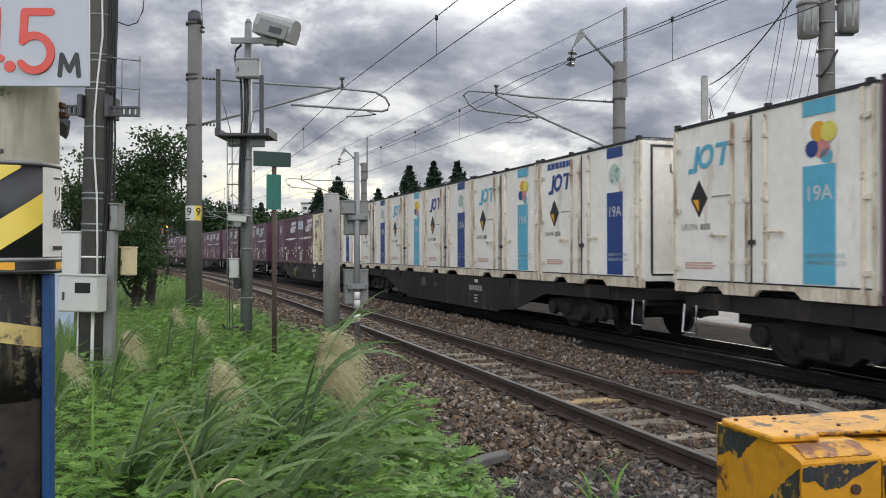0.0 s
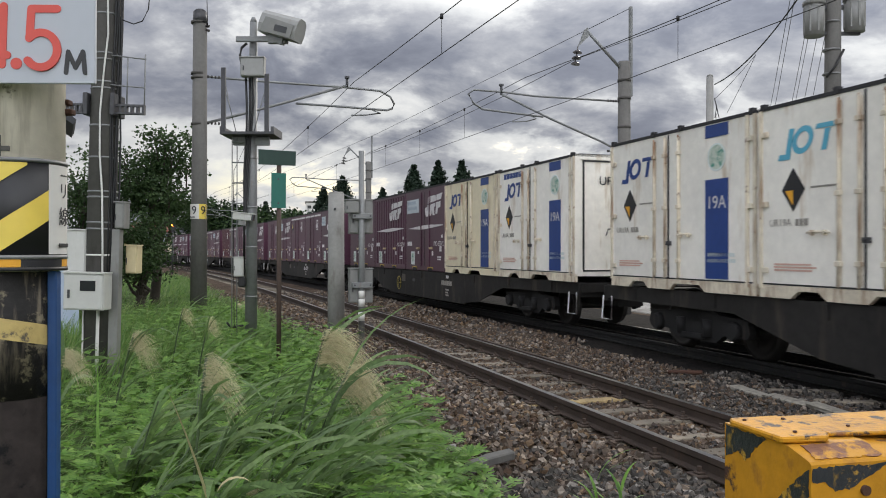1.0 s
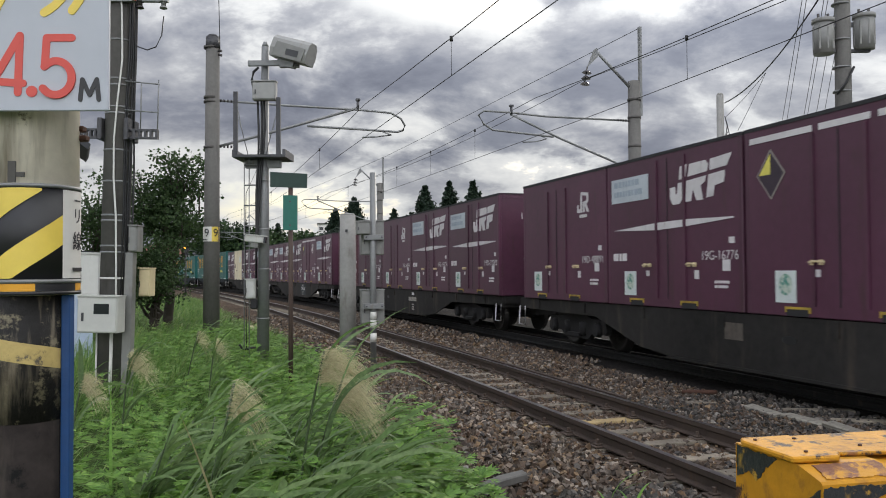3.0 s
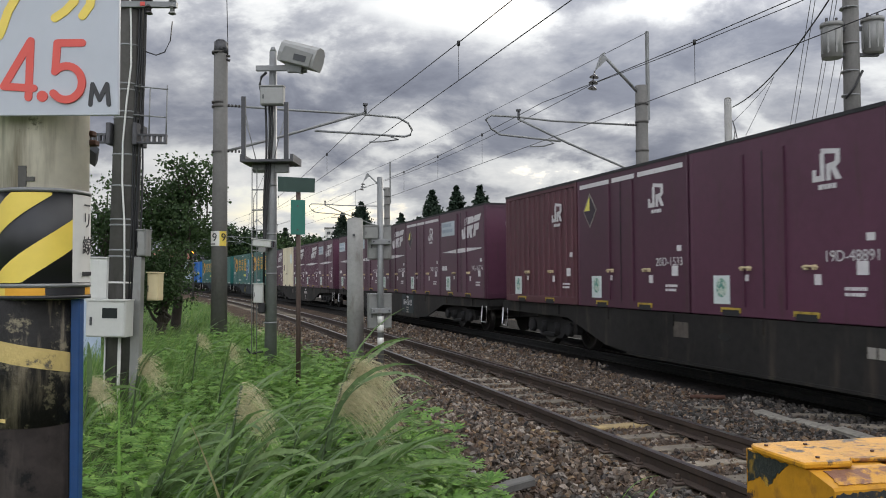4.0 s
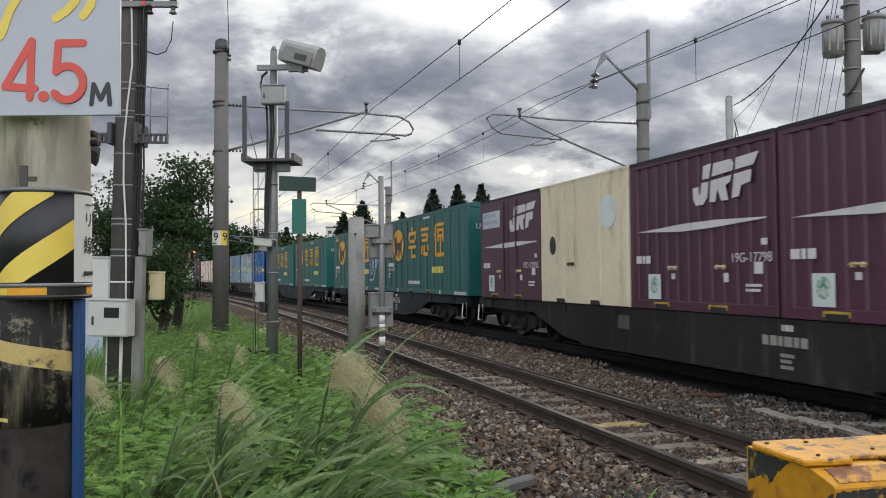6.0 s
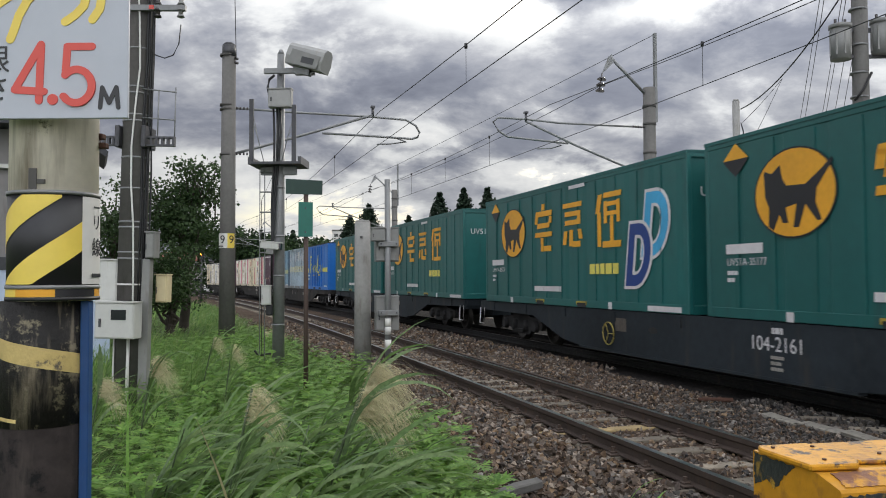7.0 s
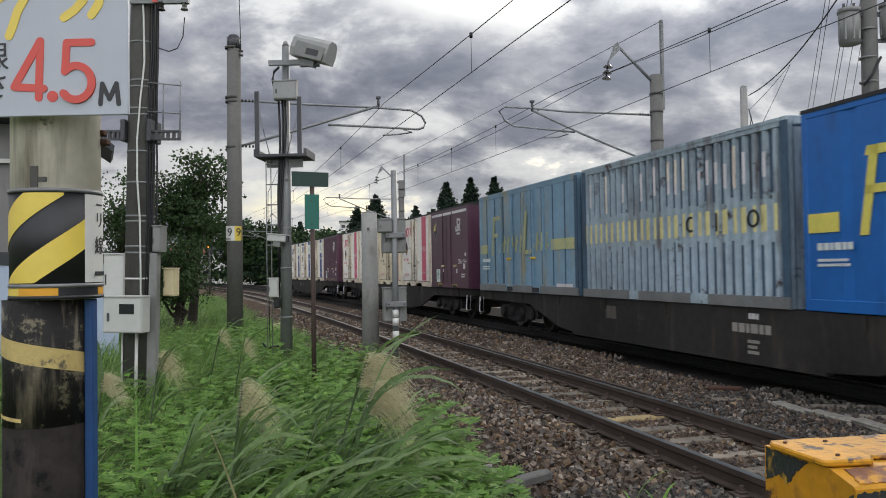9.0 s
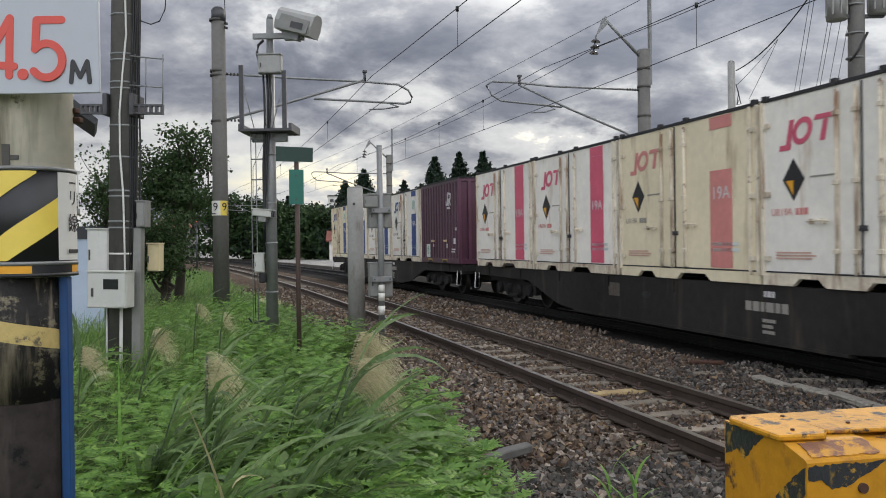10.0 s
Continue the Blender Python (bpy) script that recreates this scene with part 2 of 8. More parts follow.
M["galv"] = mat("galvanised_steel", (0.20, 0.205, 0.205), 0.5, 0.3, 0.16, 7, 0.12, (0.18, 0.16, 0.14), 0.25)
M["steel_dark"] = mat("dull_dark_steel", (0.07, 0.07, 0.075), 0.55, 0.5, 0.2, 7, 0.15)
M["concrete"] = mat("weathered_concrete", (0.125, 0.12, 0.112), 0.88, 0, 0.16, 5, 0.3, (0.09, 0.085, 0.08), 0.38)
M["concrete_dark"] = mat("stained_concrete", (0.080, 0.076, 0.070), 0.9, 0, 0.18, 5, 0.3, (0.05, 0.046, 0.042), 0.4)
M["plinth"] = mat("very_dark_concrete", (0.024, 0.020, 0.018), 0.9, 0, 0.45, 7, 0.5, (0.05, 0.042, 0.036), 0.35, (0.008, 0.008, 0.008), 0.3, spec=0.12)
M["concrete_pale"] = mat("pale_concrete", (0.27, 0.265, 0.25), 0.9, 0, 0.16, 6, 0.35, (0.16, 0.14, 0.12), 0.3)
M["box_white"] = mat("white_enclosure_paint", (0.50, 0.50, 0.47), 0.45, 0, 0.06, 5, 0.04, (0.32, 0.29, 0.24), 0.22)
M["detector_grey"] = mat("pale_grey_housing_paint", (0.30, 0.30, 0.29), 0.5, 0.1, 0.08, 5, 0.04, (0.2, 0.18, 0.15), 0.25)
M["box_cream"] = mat("cream_enclosure_paint", (0.60, 0.50, 0.30), 0.5, 0, 0.08, 5, 0.04, (0.3, 0.22, 0.12), 0.25)
M["box_grey"] = mat("grey_enclosure_paint", (0.21, 0.21, 0.20), 0.5, 0.1, 0.1, 5, 0.06, (0.14, 0.12, 0.1), 0.3)
M["cable_black"] = mat("black_cable", (0.012, 0.012, 0.013), 0.5, 0, 0.1, 8, 0.1)
M["cable_white"] = mat("white_conduit", (0.62, 0.61, 0.58), 0.5, 0, 0.06, 8, 0.05)
M["wire"] = mat("overhead_wire", (0.035, 0.035, 0.035), 0.5, 0.6, 0.1, 8, 0.0)
M["porcelain"] = mat("brown_porcelain", (0.045, 0.04, 0.04), 0.2, 0, 0.1, 8, 0.0)
M["rail_head"] = mat("polished_rail_head", (0.34, 0.33, 0.32), 0.28, 0.95, 0.12, 8, 0.05)
M["rail_side"] = mat("rusted_rail_side", (0.060, 0.042, 0.032), 0.82, 0.15, 0.25, 7, 0.3, (0.10, 0.055, 0.03), 0.3)
M["sleeper"] = mat("weathered_timber_sleeper", (0.20, 0.17, 0.13), 0.9, 0, 0.28, 9, 0.5, (0.07, 0.055, 0.042), 0.3, rand=0.35, stretch=1.0)
M["sleeper_yellow"] = mat("yellow_painted_timber", (0.34, 0.25, 0.12), 0.85, 0, 0.3, 12, 0.4, (0.12, 0.09, 0.06), 0.4, stretch=1.0)
M["rusty_pipe"] = mat("rusty_pipe_iron", (0.085, 0.042, 0.028), 0.9, 0.2, 0.3, 10, 0.4)
M["green_sign"] = mat("faded_green_sign_back", (0.005, 0.030, 0.021), 0.5, 0, 0.14, 6, 0.05, (0.02, 0.05, 0.035), 0.3)
M["teal_plate"] = mat("teal_green_plate", (0.008, 0.12, 0.09), 0.5, 0, 0.1, 6, 0.05, (0.03, 0.14, 0.1), 0.2)
M["post_brown"] = mat("brown_painted_post", (0.062, 0.040, 0.032), 0.7, 0.1, 0.2, 10, 0.2)
M["sign_white"] = mat("white_sign_face", (0.43, 0.455, 0.50), 0.4, 0, 0.05, 3, 0.02, (0.45, 0.46, 0.48), 0.12)
M["sign_red"] = mat("faded_red_sign_paint", (0.62, 0.075, 0.055), 0.45, 0, 0.06, 6, 0.02)
M["sign_black"] = mat("black_sign_paint", (0.018, 0.018, 0.02), 0.45, 0, 0.1, 6, 0.02)
M["wrap_yellow"] = mat("reflective_yellow_wrap", (0.74, 0.56, 0.09), 0.42, 0, 0.06, 8, 0.04, (0.45, 0.33, 0.08), 0.15)
M["wrap_black"] = mat("reflective_black_wrap", (0.015, 0.015, 0.017), 0.45, 0, 0.2, 8, 0.04)
M["wrap_white"] = mat("white_wrap", (0.63, 0.62, 0.58), 0.45, 0, 0.06, 8, 0.04)
M["post_cream"] = mat("cream_painted_concrete_post", (0.68, 0.63, 0.52), 0.75, 0, 0.10, 7, 0.15, (0.16, 0.125, 0.08), 0.46, (0.20, 0.17, 0.12), 0.12, stretch=0.10)
M["old_black"] = mat("peeling_black_paint", (0.018, 0.017, 0.016), 0.5, 0, 0.3, 15, 0.6, (0.20, 0.17, 0.12), 0.48, (0.17, 0.15, 0.10), 0.3, stretch=0.14, spec=0.15)
M["old_yellow"] = mat("worn_yellow_paint", (0.50, 0.38, 0.14), 0.65, 0, 0.2, 12, 0.4, (0.07, 0.06, 0.05), 0.4, (0.10, 0.085, 0.06), 0.35, stretch=0.5)
M["blue_edge"] = mat("blue_plastic_guard", (0.008, 0.05, 0.16), 0.5, 0, 0.15, 9, 0.1, (0.10, 0.12, 0.15), 0.25)
M["gate_yellow"] = mat("chipped_yellow_gate_paint", (0.50, 0.232, 0.012), 0.65, 0, 0.18, 9, 0.25, (0.20, 0.085, 0.03), 0.42, (0.06, 0.03, 0.025), 0.22, stretch=0.7, spec=0.3)
M["rusty_patch"] = mat("rust_through_yellow_paint", (0.20, 0.085, 0.045), 0.75, 0, 0.25, 14, 0.3, (0.52, 0.25, 0.02), 0.5, (0.5, 0.24, 0.02), 0.5, stretch=0.6)
M["gate_lid"] = mat("worn_yellow_lid_paint", (0.50, 0.232, 0.012), 0.65, 0, 0.2, 16, 0.3, (0.22, 0.09, 0.03), 0.45, (0.035, 0.025, 0.022), 0.42, stretch=1.0, spec=0.3)
M["gate_black"] = mat("peeling_black_gate_paint", (0.025, 0.028, 0.03), 0.5, 0, 0.2, 16, 0.4, (0.55, 0.32, 0.03), 0.34, (0.5, 0.28, 0.03), 0.22, stretch=0.6)
M["leaf"] = mat("green_leaf", (0.060, 0.125, 0.026), 0.5, 0, 0.3, 3.0, 0.0)
M["leaf_dark"] = mat("dark_tree_leaf", (0.022, 0.042, 0.016), 0.55, 0, 0.35, 1.5, 0.0)
M["leaf_pine"] = mat("conifer_needle", (0.014, 0.028, 0.016), 0.7, 0, 0.35, 1.2, 0.0)
M["bark"] = mat("dark_bark", (0.045, 0.036, 0.028), 0.9, 0, 0.3, 8, 0.6)
M["plume"] = mat("straw_reed_plume", (0.42, 0.36, 0.22), 0.7, 0, 0.2, 6, 0.0)
M["stalk_green"] = mat("dark_green_reed_stalk", (0.055, 0.085, 0.035), 0.5, 0, 0.2, 6, 0.05)
M["straw"] = mat("dry_straw_blade", (0.46, 0.40, 0.22), 0.65, 0, 0.2, 6, 0.1)
M["house_grey"] = mat("grey_rendered_wall", (0.20, 0.19, 0.185), 0.85, 0, 0.08, 3, 0.15, (0.12, 0.11, 0.10), 0.2)
M["house_white"] = mat("off_white_house_wall", (0.58, 0.56, 0.54), 0.8, 0, 0.08, 2, 0.1, (0.35, 0.33, 0.3), 0.2)
M["house_blue"] = mat("pale_blue_painted_wall", (0.38, 0.45, 0.56), 0.7, 0, 0.08, 2, 0.05, (0.28, 0.31, 0.36), 0.2)
M["roof_dark"] = mat("dark_sheet_roof", (0.035, 0.037, 0.042), 0.6, 0.2, 0.15, 2, 0.1)
M["roof_red"] = mat("brick_red_roof", (0.20, 0.065, 0.045), 0.7, 0, 0.15, 2, 0.1)
M["trough"] = mat("buried_concrete_lid", (0.26, 0.24, 0.20), 0.92, 0, 0.2, 8, 0.4, (0.08, 0.07, 0.055), 0.45)
M["asphalt"] = mat("worn_asphalt", (0.055, 0.054, 0.053), 0.9, 0, 0.2, 10, 0.4)
M["dark_glass"] = mat("dark_window_glass", (0.015, 0.018, 0.02), 0.12, 0, 0.05, 3, 0.0)


def varied(name, cols, rough=0.8, thin=0.0):
    """Colour drawn anew for each piece of a joined mesh."""
    m = bpy.data.materials.new(name)
    m.use_nodes = True
    nt = m.node_tree
    b = nt.nodes["Principled BSDF"]
    b.inputs["Roughness"].default_value = rough
    b.inputs["Specular IOR Level"].default_value = 0.25
    g, r = nt.nodes.new("ShaderNodeNewGeometry"), nt.nodes.new("ShaderNodeValToRGB")
    while len(r.color_ramp.elements) < len(cols):
        r.color_ramp.elements.new(0.5)
    for i, (e, c) in enumerate(zip(r.color_ramp.elements, cols)):
        e.position, e.color = i / (len(cols) - 1), (*c, 1)
    nt.links.new(g.outputs["Random Per Island"], r.inputs[0])
    n = nt.nodes.new("ShaderNodeTexNoise")
    n.inputs["Scale"].default_value, n.inputs["Detail"].default_value = 40.0, 5
    co = nt.nodes.new("ShaderNodeTexCoord")
    nt.links.new(co.outputs["Object"], n.inputs["Vector"])
    h = nt.nodes.new("ShaderNodeHueSaturation")
    mr = nt.nodes.new("ShaderNodeMapRange")
    mr.inputs[1].default_value, mr.inputs[2].default_value, mr.inputs[3].default_value, mr.inputs[4].default_value = 0.3, 0.7, 0.75, 1.25
    nt.links.new(n.outputs["Fac"], mr.inputs[0])
    nt.links.new(mr.outputs[0], h.inputs["Value"])
    nt.links.new(r.outputs[0], h.inputs["Color"])
    nt.links.new(h.outputs[0], b.inputs["Base Color"])
    if thin:      # light passes through thin leaves
        tr, mx = nt.nodes.new("ShaderNodeBsdfTranslucent"), nt.nodes.new("ShaderNodeMixShader")
        nt.links.new(h.outputs[0], tr.inputs["Color"])
        mx.inputs[0].default_value = thin
        nt.links.new(b.outputs[0], mx.inputs[1])
        nt.links.new(tr.outputs[0], mx.inputs[2])
        nt.links.new(mx.outputs[0], nt.nodes["Material Output"].inputs[0])
    return m


M["stones"] = varied("ballast_stone", [(0.044, 0.034, 0.026), (0.109, 0.078, 0.058), (0.073, 0.062, 0.052), (0.182, 0.142, 0.111), (0.087, 0.052, 0.034), (0.131, 0.111, 0.095), (0.040, 0.038, 0.038), (0.305, 0.261, 0.218), (0.22, 0.15, 0.09), (0.10, 0.065, 0.04), (0.055, 0.045, 0.04)], 0.88)
M["stones_grey"] = varied("grey_ballast_stone", [(0.033, 0.030, 0.028), (0.077, 0.070, 0.062), (0.048, 0.045, 0.040), (0.121, 0.108, 0.097), (0.027, 0.026, 0.025), (0.092, 0.074, 0.058), (0.232, 0.213, 0.189)], 0.85)
M["grass"] = varied("grass_blade", [(0.079, 0.156, 0.037), (0.168, 0.298, 0.073), (0.123, 0.235, 0.062), (0.249, 0.377, 0.104), (0.099, 0.188, 0.062), (0.390, 0.454, 0.206)], 0.45, 0.4)
M["reed_leaf"] = varied("reed_leaf", [(0.093, 0.164, 0.054), (0.154, 0.241, 0.082), (0.120, 0.202, 0.068), (0.207, 0.289, 0.123), (0.110, 0.174, 0.082)], 0.4, 0.4)
M["weed"] = varied("weed_leaf", [(0.089, 0.188, 0.037), (0.168, 0.314, 0.057), (0.133, 0.260, 0.049), (0.266, 0.407, 0.091)], 0.45, 0.4)
M["tree_leaves"] = varied("broadleaf_tree_leaf", [(0.025, 0.048, 0.018), (0.040, 0.073, 0.025), (0.060, 0.100, 0.035), (0.033, 0.060, 0.025)], 0.7, 0.3)
M["pine_leaves"] = varied("conifer_foliage", [(0.010, 0.022, 0.013), (0.018, 0.034, 0.018), (0.014, 0.026, 0.018)], 0.7)
M["wood_leaves"] = varied("hedge_foliage", [(0.012, 0.028, 0.010), (0.024, 0.050, 0.014), (0.036, 0.065, 0.018), (0.016, 0.034, 0.016)], 0.7)
M["plume_hairs"] = varied("reed_plume_hair", [(0.45, 0.40, 0.24), (0.60, 0.55, 0.36), (0.40, 0.35, 0.21), (0.50, 0.50, 0.30)], 0.7, 0.4)


def ground_material(name, cols, scale, rough=0.95, bump=0.6):
    m = bpy.data.materials.new(name)
    m.use_nodes = True
    nt = m.node_tree
    N, Lk = nt.nodes.new, nt.links.new
    b = nt.nodes["Principled BSDF"]
    b.inputs["Roughness"].default_value = rough
    b.inputs["Specular IOR Level"].default_value = 0.08
    co = N("ShaderNodeTexCoord")
    vo, n, r = N("ShaderNodeTexVoronoi"), N("ShaderNodeTexNoise"), N("ShaderNodeValToRGB")
    vo.inputs["Scale"].default_value = scale
    n.inputs["Scale"].default_value, n.inputs["Detail"].default_value = 0.8, 6
    Lk(co.outputs["Object"], vo.inputs["Vector"])
    Lk(co.outputs["Object"], n.inputs["Vector"])
    while len(r.color_ramp.elements) < len(cols):
        r.color_ramp.elements.new(0.5)
    for i, (e, c) in enumerate(zip(r.color_ramp.elements, cols)):
        e.position, e.color = i / (len(cols) - 1), (*c, 1)
    sp = N("ShaderNodeSeparateColor")
    Lk(vo.outputs["Color"], sp.inputs[0])
    Lk(sp.outputs[0], r.inputs[0])
    h, mr = N("ShaderNodeHueSaturation"), N("ShaderNodeMapRange")
    mr.inputs[1].default_value, mr.inputs[2].default_value, mr.inputs[3].default_value, mr.inputs[4].default_value = 0.3, 0.7, 0.7, 1.3
    Lk(n.outputs["Fac"], mr.inputs[0])
    Lk(mr.outputs[0], h.inputs["Value"])
    Lk(r.outputs[0], h.inputs["Color"])
    Lk(h.outputs[0], b.inputs["Base Color"])
    bp = N("ShaderNodeBump")
    bp.inputs["Strength"].default_value, bp.inputs["Distance"].default_value = bump, 0.03
    Lk(vo.outputs["Distance"], bp.inputs["Height"])
    bp.invert = True
    Lk(bp.outputs[0], b.inputs["Normal"])
    return m


M["ballast"] = ground_material("ballast_bed", [(0.030, 0.022, 0.017), (0.086, 0.058, 0.040), (0.056, 0.042, 0.033), (0.125, 0.094, 0.068), (0.060, 0.036, 0.024)], 22)
# oily stone, with the shade of the train put into its colour
M["oily_ballast"] = ground_material("oil_and_shade_dark_ballast", [(0.010, 0.009, 0.009), (0.024, 0.021, 0.019), (0.016, 0.015, 0.014), (0.034, 0.029, 0.025)], 22)
M["pale_gravel"] = ground_material("pale_gravel", [(0.20, 0.19, 0.175), (0.33, 0.32, 0.30), (0.26, 0.25, 0.23), (0.38, 0.37, 0.35)], 18)
M["soil"] = ground_material("weedy_soil", [(0.035, 0.06, 0.018), (0.05, 0.085, 0.022), (0.055, 0.07, 0.028), (0.04, 0.07, 0.02)], 9)


# ---- mesh helpers ----
def bm_box(bm, x0, x1, y0, y1, z0, z1, mi=0, bev=0.0):
    vs = [bm.verts.new((x, y, z)) for x in (x0, x1) for y in (y0, y1) for z in (z0, z1)]
    fs = [bm.faces.new([vs[i] for i in q]) for q in ((0, 1, 3, 2), (4, 6, 7, 5), (0, 4, 5, 1), (2, 3, 7, 6), (0, 2, 6, 4), (1, 5, 7, 3))]
    for f in fs:
        f.material_index = mi
    if bev:
        es = list({e for f in fs for e in f.edges})
        r = bmesh.ops.bevel(bm, geom=es, offset=bev, segments=1, affect="EDGES", profile=0.5)
        for f in r["faces"]:
            f.material_index = mi
    return vs


def bm_tube(bm, p, q, r0, r1=None, n=10, mi=0, caps=True, smooth=True):
    p, q = Vector(p), Vector(q)
    r1 = r0 if r1 is None else r1
    d = (q - p).normalized()
    a = d.orthogonal().normalized()
    b = d.cross(a)
    rings = []
    for c, r in ((p, r0), (q, r1)):
        rings.append([bm.verts.new(c + (a * math.cos(2 * math.pi * i / n) + b * math.sin(2 * math.pi * i / n)) * r) for i in range(n)])
    for i in range(n):
        f = bm.faces.new((rings[0][i], rings[0][(i + 1) % n], rings[1][(i + 1) % n], rings[1][i]))
        f.smooth, f.material_index = smooth, mi
    if caps:
        for ring in (rings[0][::-1], rings[1]):
            bm.faces.new(ring).material_index = mi


def bm_path(bm, pts, r, n=6, mi=0):
    """A bent tube through the points."""
    pts = [Vector(p) for p in pts]
    rings = []
    for i, p in enumerate(pts):
        d = (pts[min(i + 1, len(pts) - 1)] - pts[max(i - 1, 0)]).normalized()
        up = Vector((0, 0, 1)) if abs(d.z) < 0.95 else Vector((1, 0, 0))
        a = d.cross(up).normalized()
        b = a.cross(d)
        rings.append([bm.verts.new(p + (a * math.cos(2 * math.pi * k / n) + b * math.sin(2 * math.pi * k / n)) * r) for k in range(n)])
    for r0, r1 in zip(rings, rings[1:]):
        for k in range(n):
            f = bm.faces.new((r0[k], r0[(k + 1) % n], r1[(k + 1) % n], r1[k]))
            f.smooth, f.material_index = True, mi
    for ring in (rings[0][::-1], rings[-1]):
        bm.faces.new(ring).material_index = mi


def bm_prism(bm, outline, axis, a, b, mi=0):
    """A flat outline of (u, v) pushed out between a and b. axis 'y': u is x, v is z; 'x': u is y, v is z; 'z': u is x, v is y."""
    def at(u, v, w):
        return {"y": (u, w, v), "x": (w, u, v), "z": (u, v, w)}[axis]
    lo, hi = [bm.verts.new(at(u, v, a)) for u, v in outline], [bm.verts.new(at(u, v, b)) for u, v in outline]
    n = len(outline)
    fs = [bm.faces.new(lo), bm.faces.new(hi[::-1])]
    for i in range(n):
        fs.append(bm.faces.new((lo[i], hi[i], hi[(i + 1) % n], lo[(i + 1) % n])))
    for f in fs:
        f.material_index = mi
    bmesh.ops.recalc_face_normals(bm, faces=fs)


def part(name, bm, material, parent=None, label="", m=None):
    me = bpy.data.meshes.new(name)
    bm.to_mesh(me)
    bm.free()
    for k in (material if isinstance(material, (list, tuple)) else [material]):
        me.materials.append(M[k])
    ob = new(name, me)
    if parent:
        ob.parent = parent
    if m is not None:
        ob.matrix_basis = m
    if label:
        tagged(ob, label)
    return ob


def boxes(name, items, material, parent=None, label="", bev=0.0):
    bm = bmesh.new()
    for it in items:
        bm_box(bm, *it, bev=bev)
    return part(name, bm, material, parent, label)


def soup(name, verts, faces, material, parent=None, smooth=False):
    me = bpy.data.meshes.new(name)
    me.from_pydata(verts, [], faces)
    me.materials.append(M[material])
    if smooth:
        me.polygons.foreach_set("use_smooth", [True] * len(me.polygons))
    ob = new(name, me)
    if parent:
        ob.parent = parent
    return ob


def thing(name, label, category, group="", kind="", m=None):
    ob = new(name)
    ob.empty_display_size = 0.2
    tagged(ob, label, category, group, kind)
    if m is not None:
        ob.matrix_basis = m
    return ob


def lettering(text, size, material, parent, m, name="lettering", label="", align="CENTER", depth=0.002, spacing=1.0):
    cu = bpy.data.curves.new(name, "FONT")
    cu.body, cu.size, cu.extrude, cu.align_x, cu.align_y = text, size, depth, align, "CENTER"
    cu.space_character = spacing
    cu.materials.append(M[material])
    ob = new(name, cu)
    ob.parent = parent
    ob.matrix_basis = m
    if label:
        tagged(ob, label)
    return ob


# ---- the line of the two tracks ----
RAIL = 0.02
STEP = 0.25
SS = [-60 + STEP * i for i in range(int(420 / STEP))]


def _track_line():
    pts, i0 = [], SS.index(0.0)
    x = y = 0.0
    for s in SS:
        sc = max(-60.0, min(s, 260.0))
        h = radians(18.508) + 1.6738e-3 * sc - 0.683e-6 * sc * abs(sc)
        pts.append([x, y, h])
        x, y = x - math.sin(h) * STEP, y + math.cos(h) * STEP
    ox, oy = pts[i0][0] - 5.9915, pts[i0][1] - 10.0391
    return [(a - ox, b - oy, h) for a, b, h in pts]


LINE = _track_line()
NEAR, FAR = 4.43, 0.40      # the two tracks, to the left of the line: 4.03 m apart


def on_line(s, off=0.0):
    """Place and heading on the far track's centre line, off metres to its left."""
    f = (s - SS[0]) / STEP
    i = max(0, min(int(f), len(LINE) - 2))
    a = f - i
    x, y, h = (LINE[i][k] * (1 - a) + LINE[i + 1][k] * a for k in range(3))
    return x - off * math.cos(h), y - off * math.sin(h), h


def along(s, off, z=0.0):
    """A pose whose x runs with the train, y away from the camera's side."""
    x, y, h = on_line(s, off)
    return pose(x, y, z, 0, 0, math.degrees(h) - 90)


def sweep(name, profile, s0, s1, step, material, parent=None, mats=None):
    """A profile of (off, z) swept along the line, closed."""
    verts, faces, mi = [], [], []
    n = len(profile)
    k = 0
    s = s0
    while s <= s1 + 1e-6:
        for off, z in profile:
            x, y, _ = on_line(s, off)
            verts.append((x, y, z))
        if k:
            for j in range(n):
                a, b = (k - 1) * n + j, (k - 1) * n + (j + 1) % n
                faces.append((a, b, b + n, a + n))
                mi.append(mats[j] if mats else 0)
        k += 1
        s += step
    faces += [tuple(range(n))[::-1], tuple(range((k - 1) * n, k * n))]
    mi += [0, 0]
    me = bpy.data.meshes.new(name)
    me.from_pydata(verts, [], faces)
    for m_ in (material if isinstance(material, (list, tuple)) else [material]):
        me.materials.append(M[m_])
    me.polygons.foreach_set("material_index", mi)
    bm = bmesh.new()
    bm.from_mesh(me)
    bmesh.ops.recalc_face_normals(bm, faces=bm.faces[:])
    bm.to_mesh(me)
    bm.free()
    ob = new(name, me)
    if parent:
        ob.parent = parent
    return ob


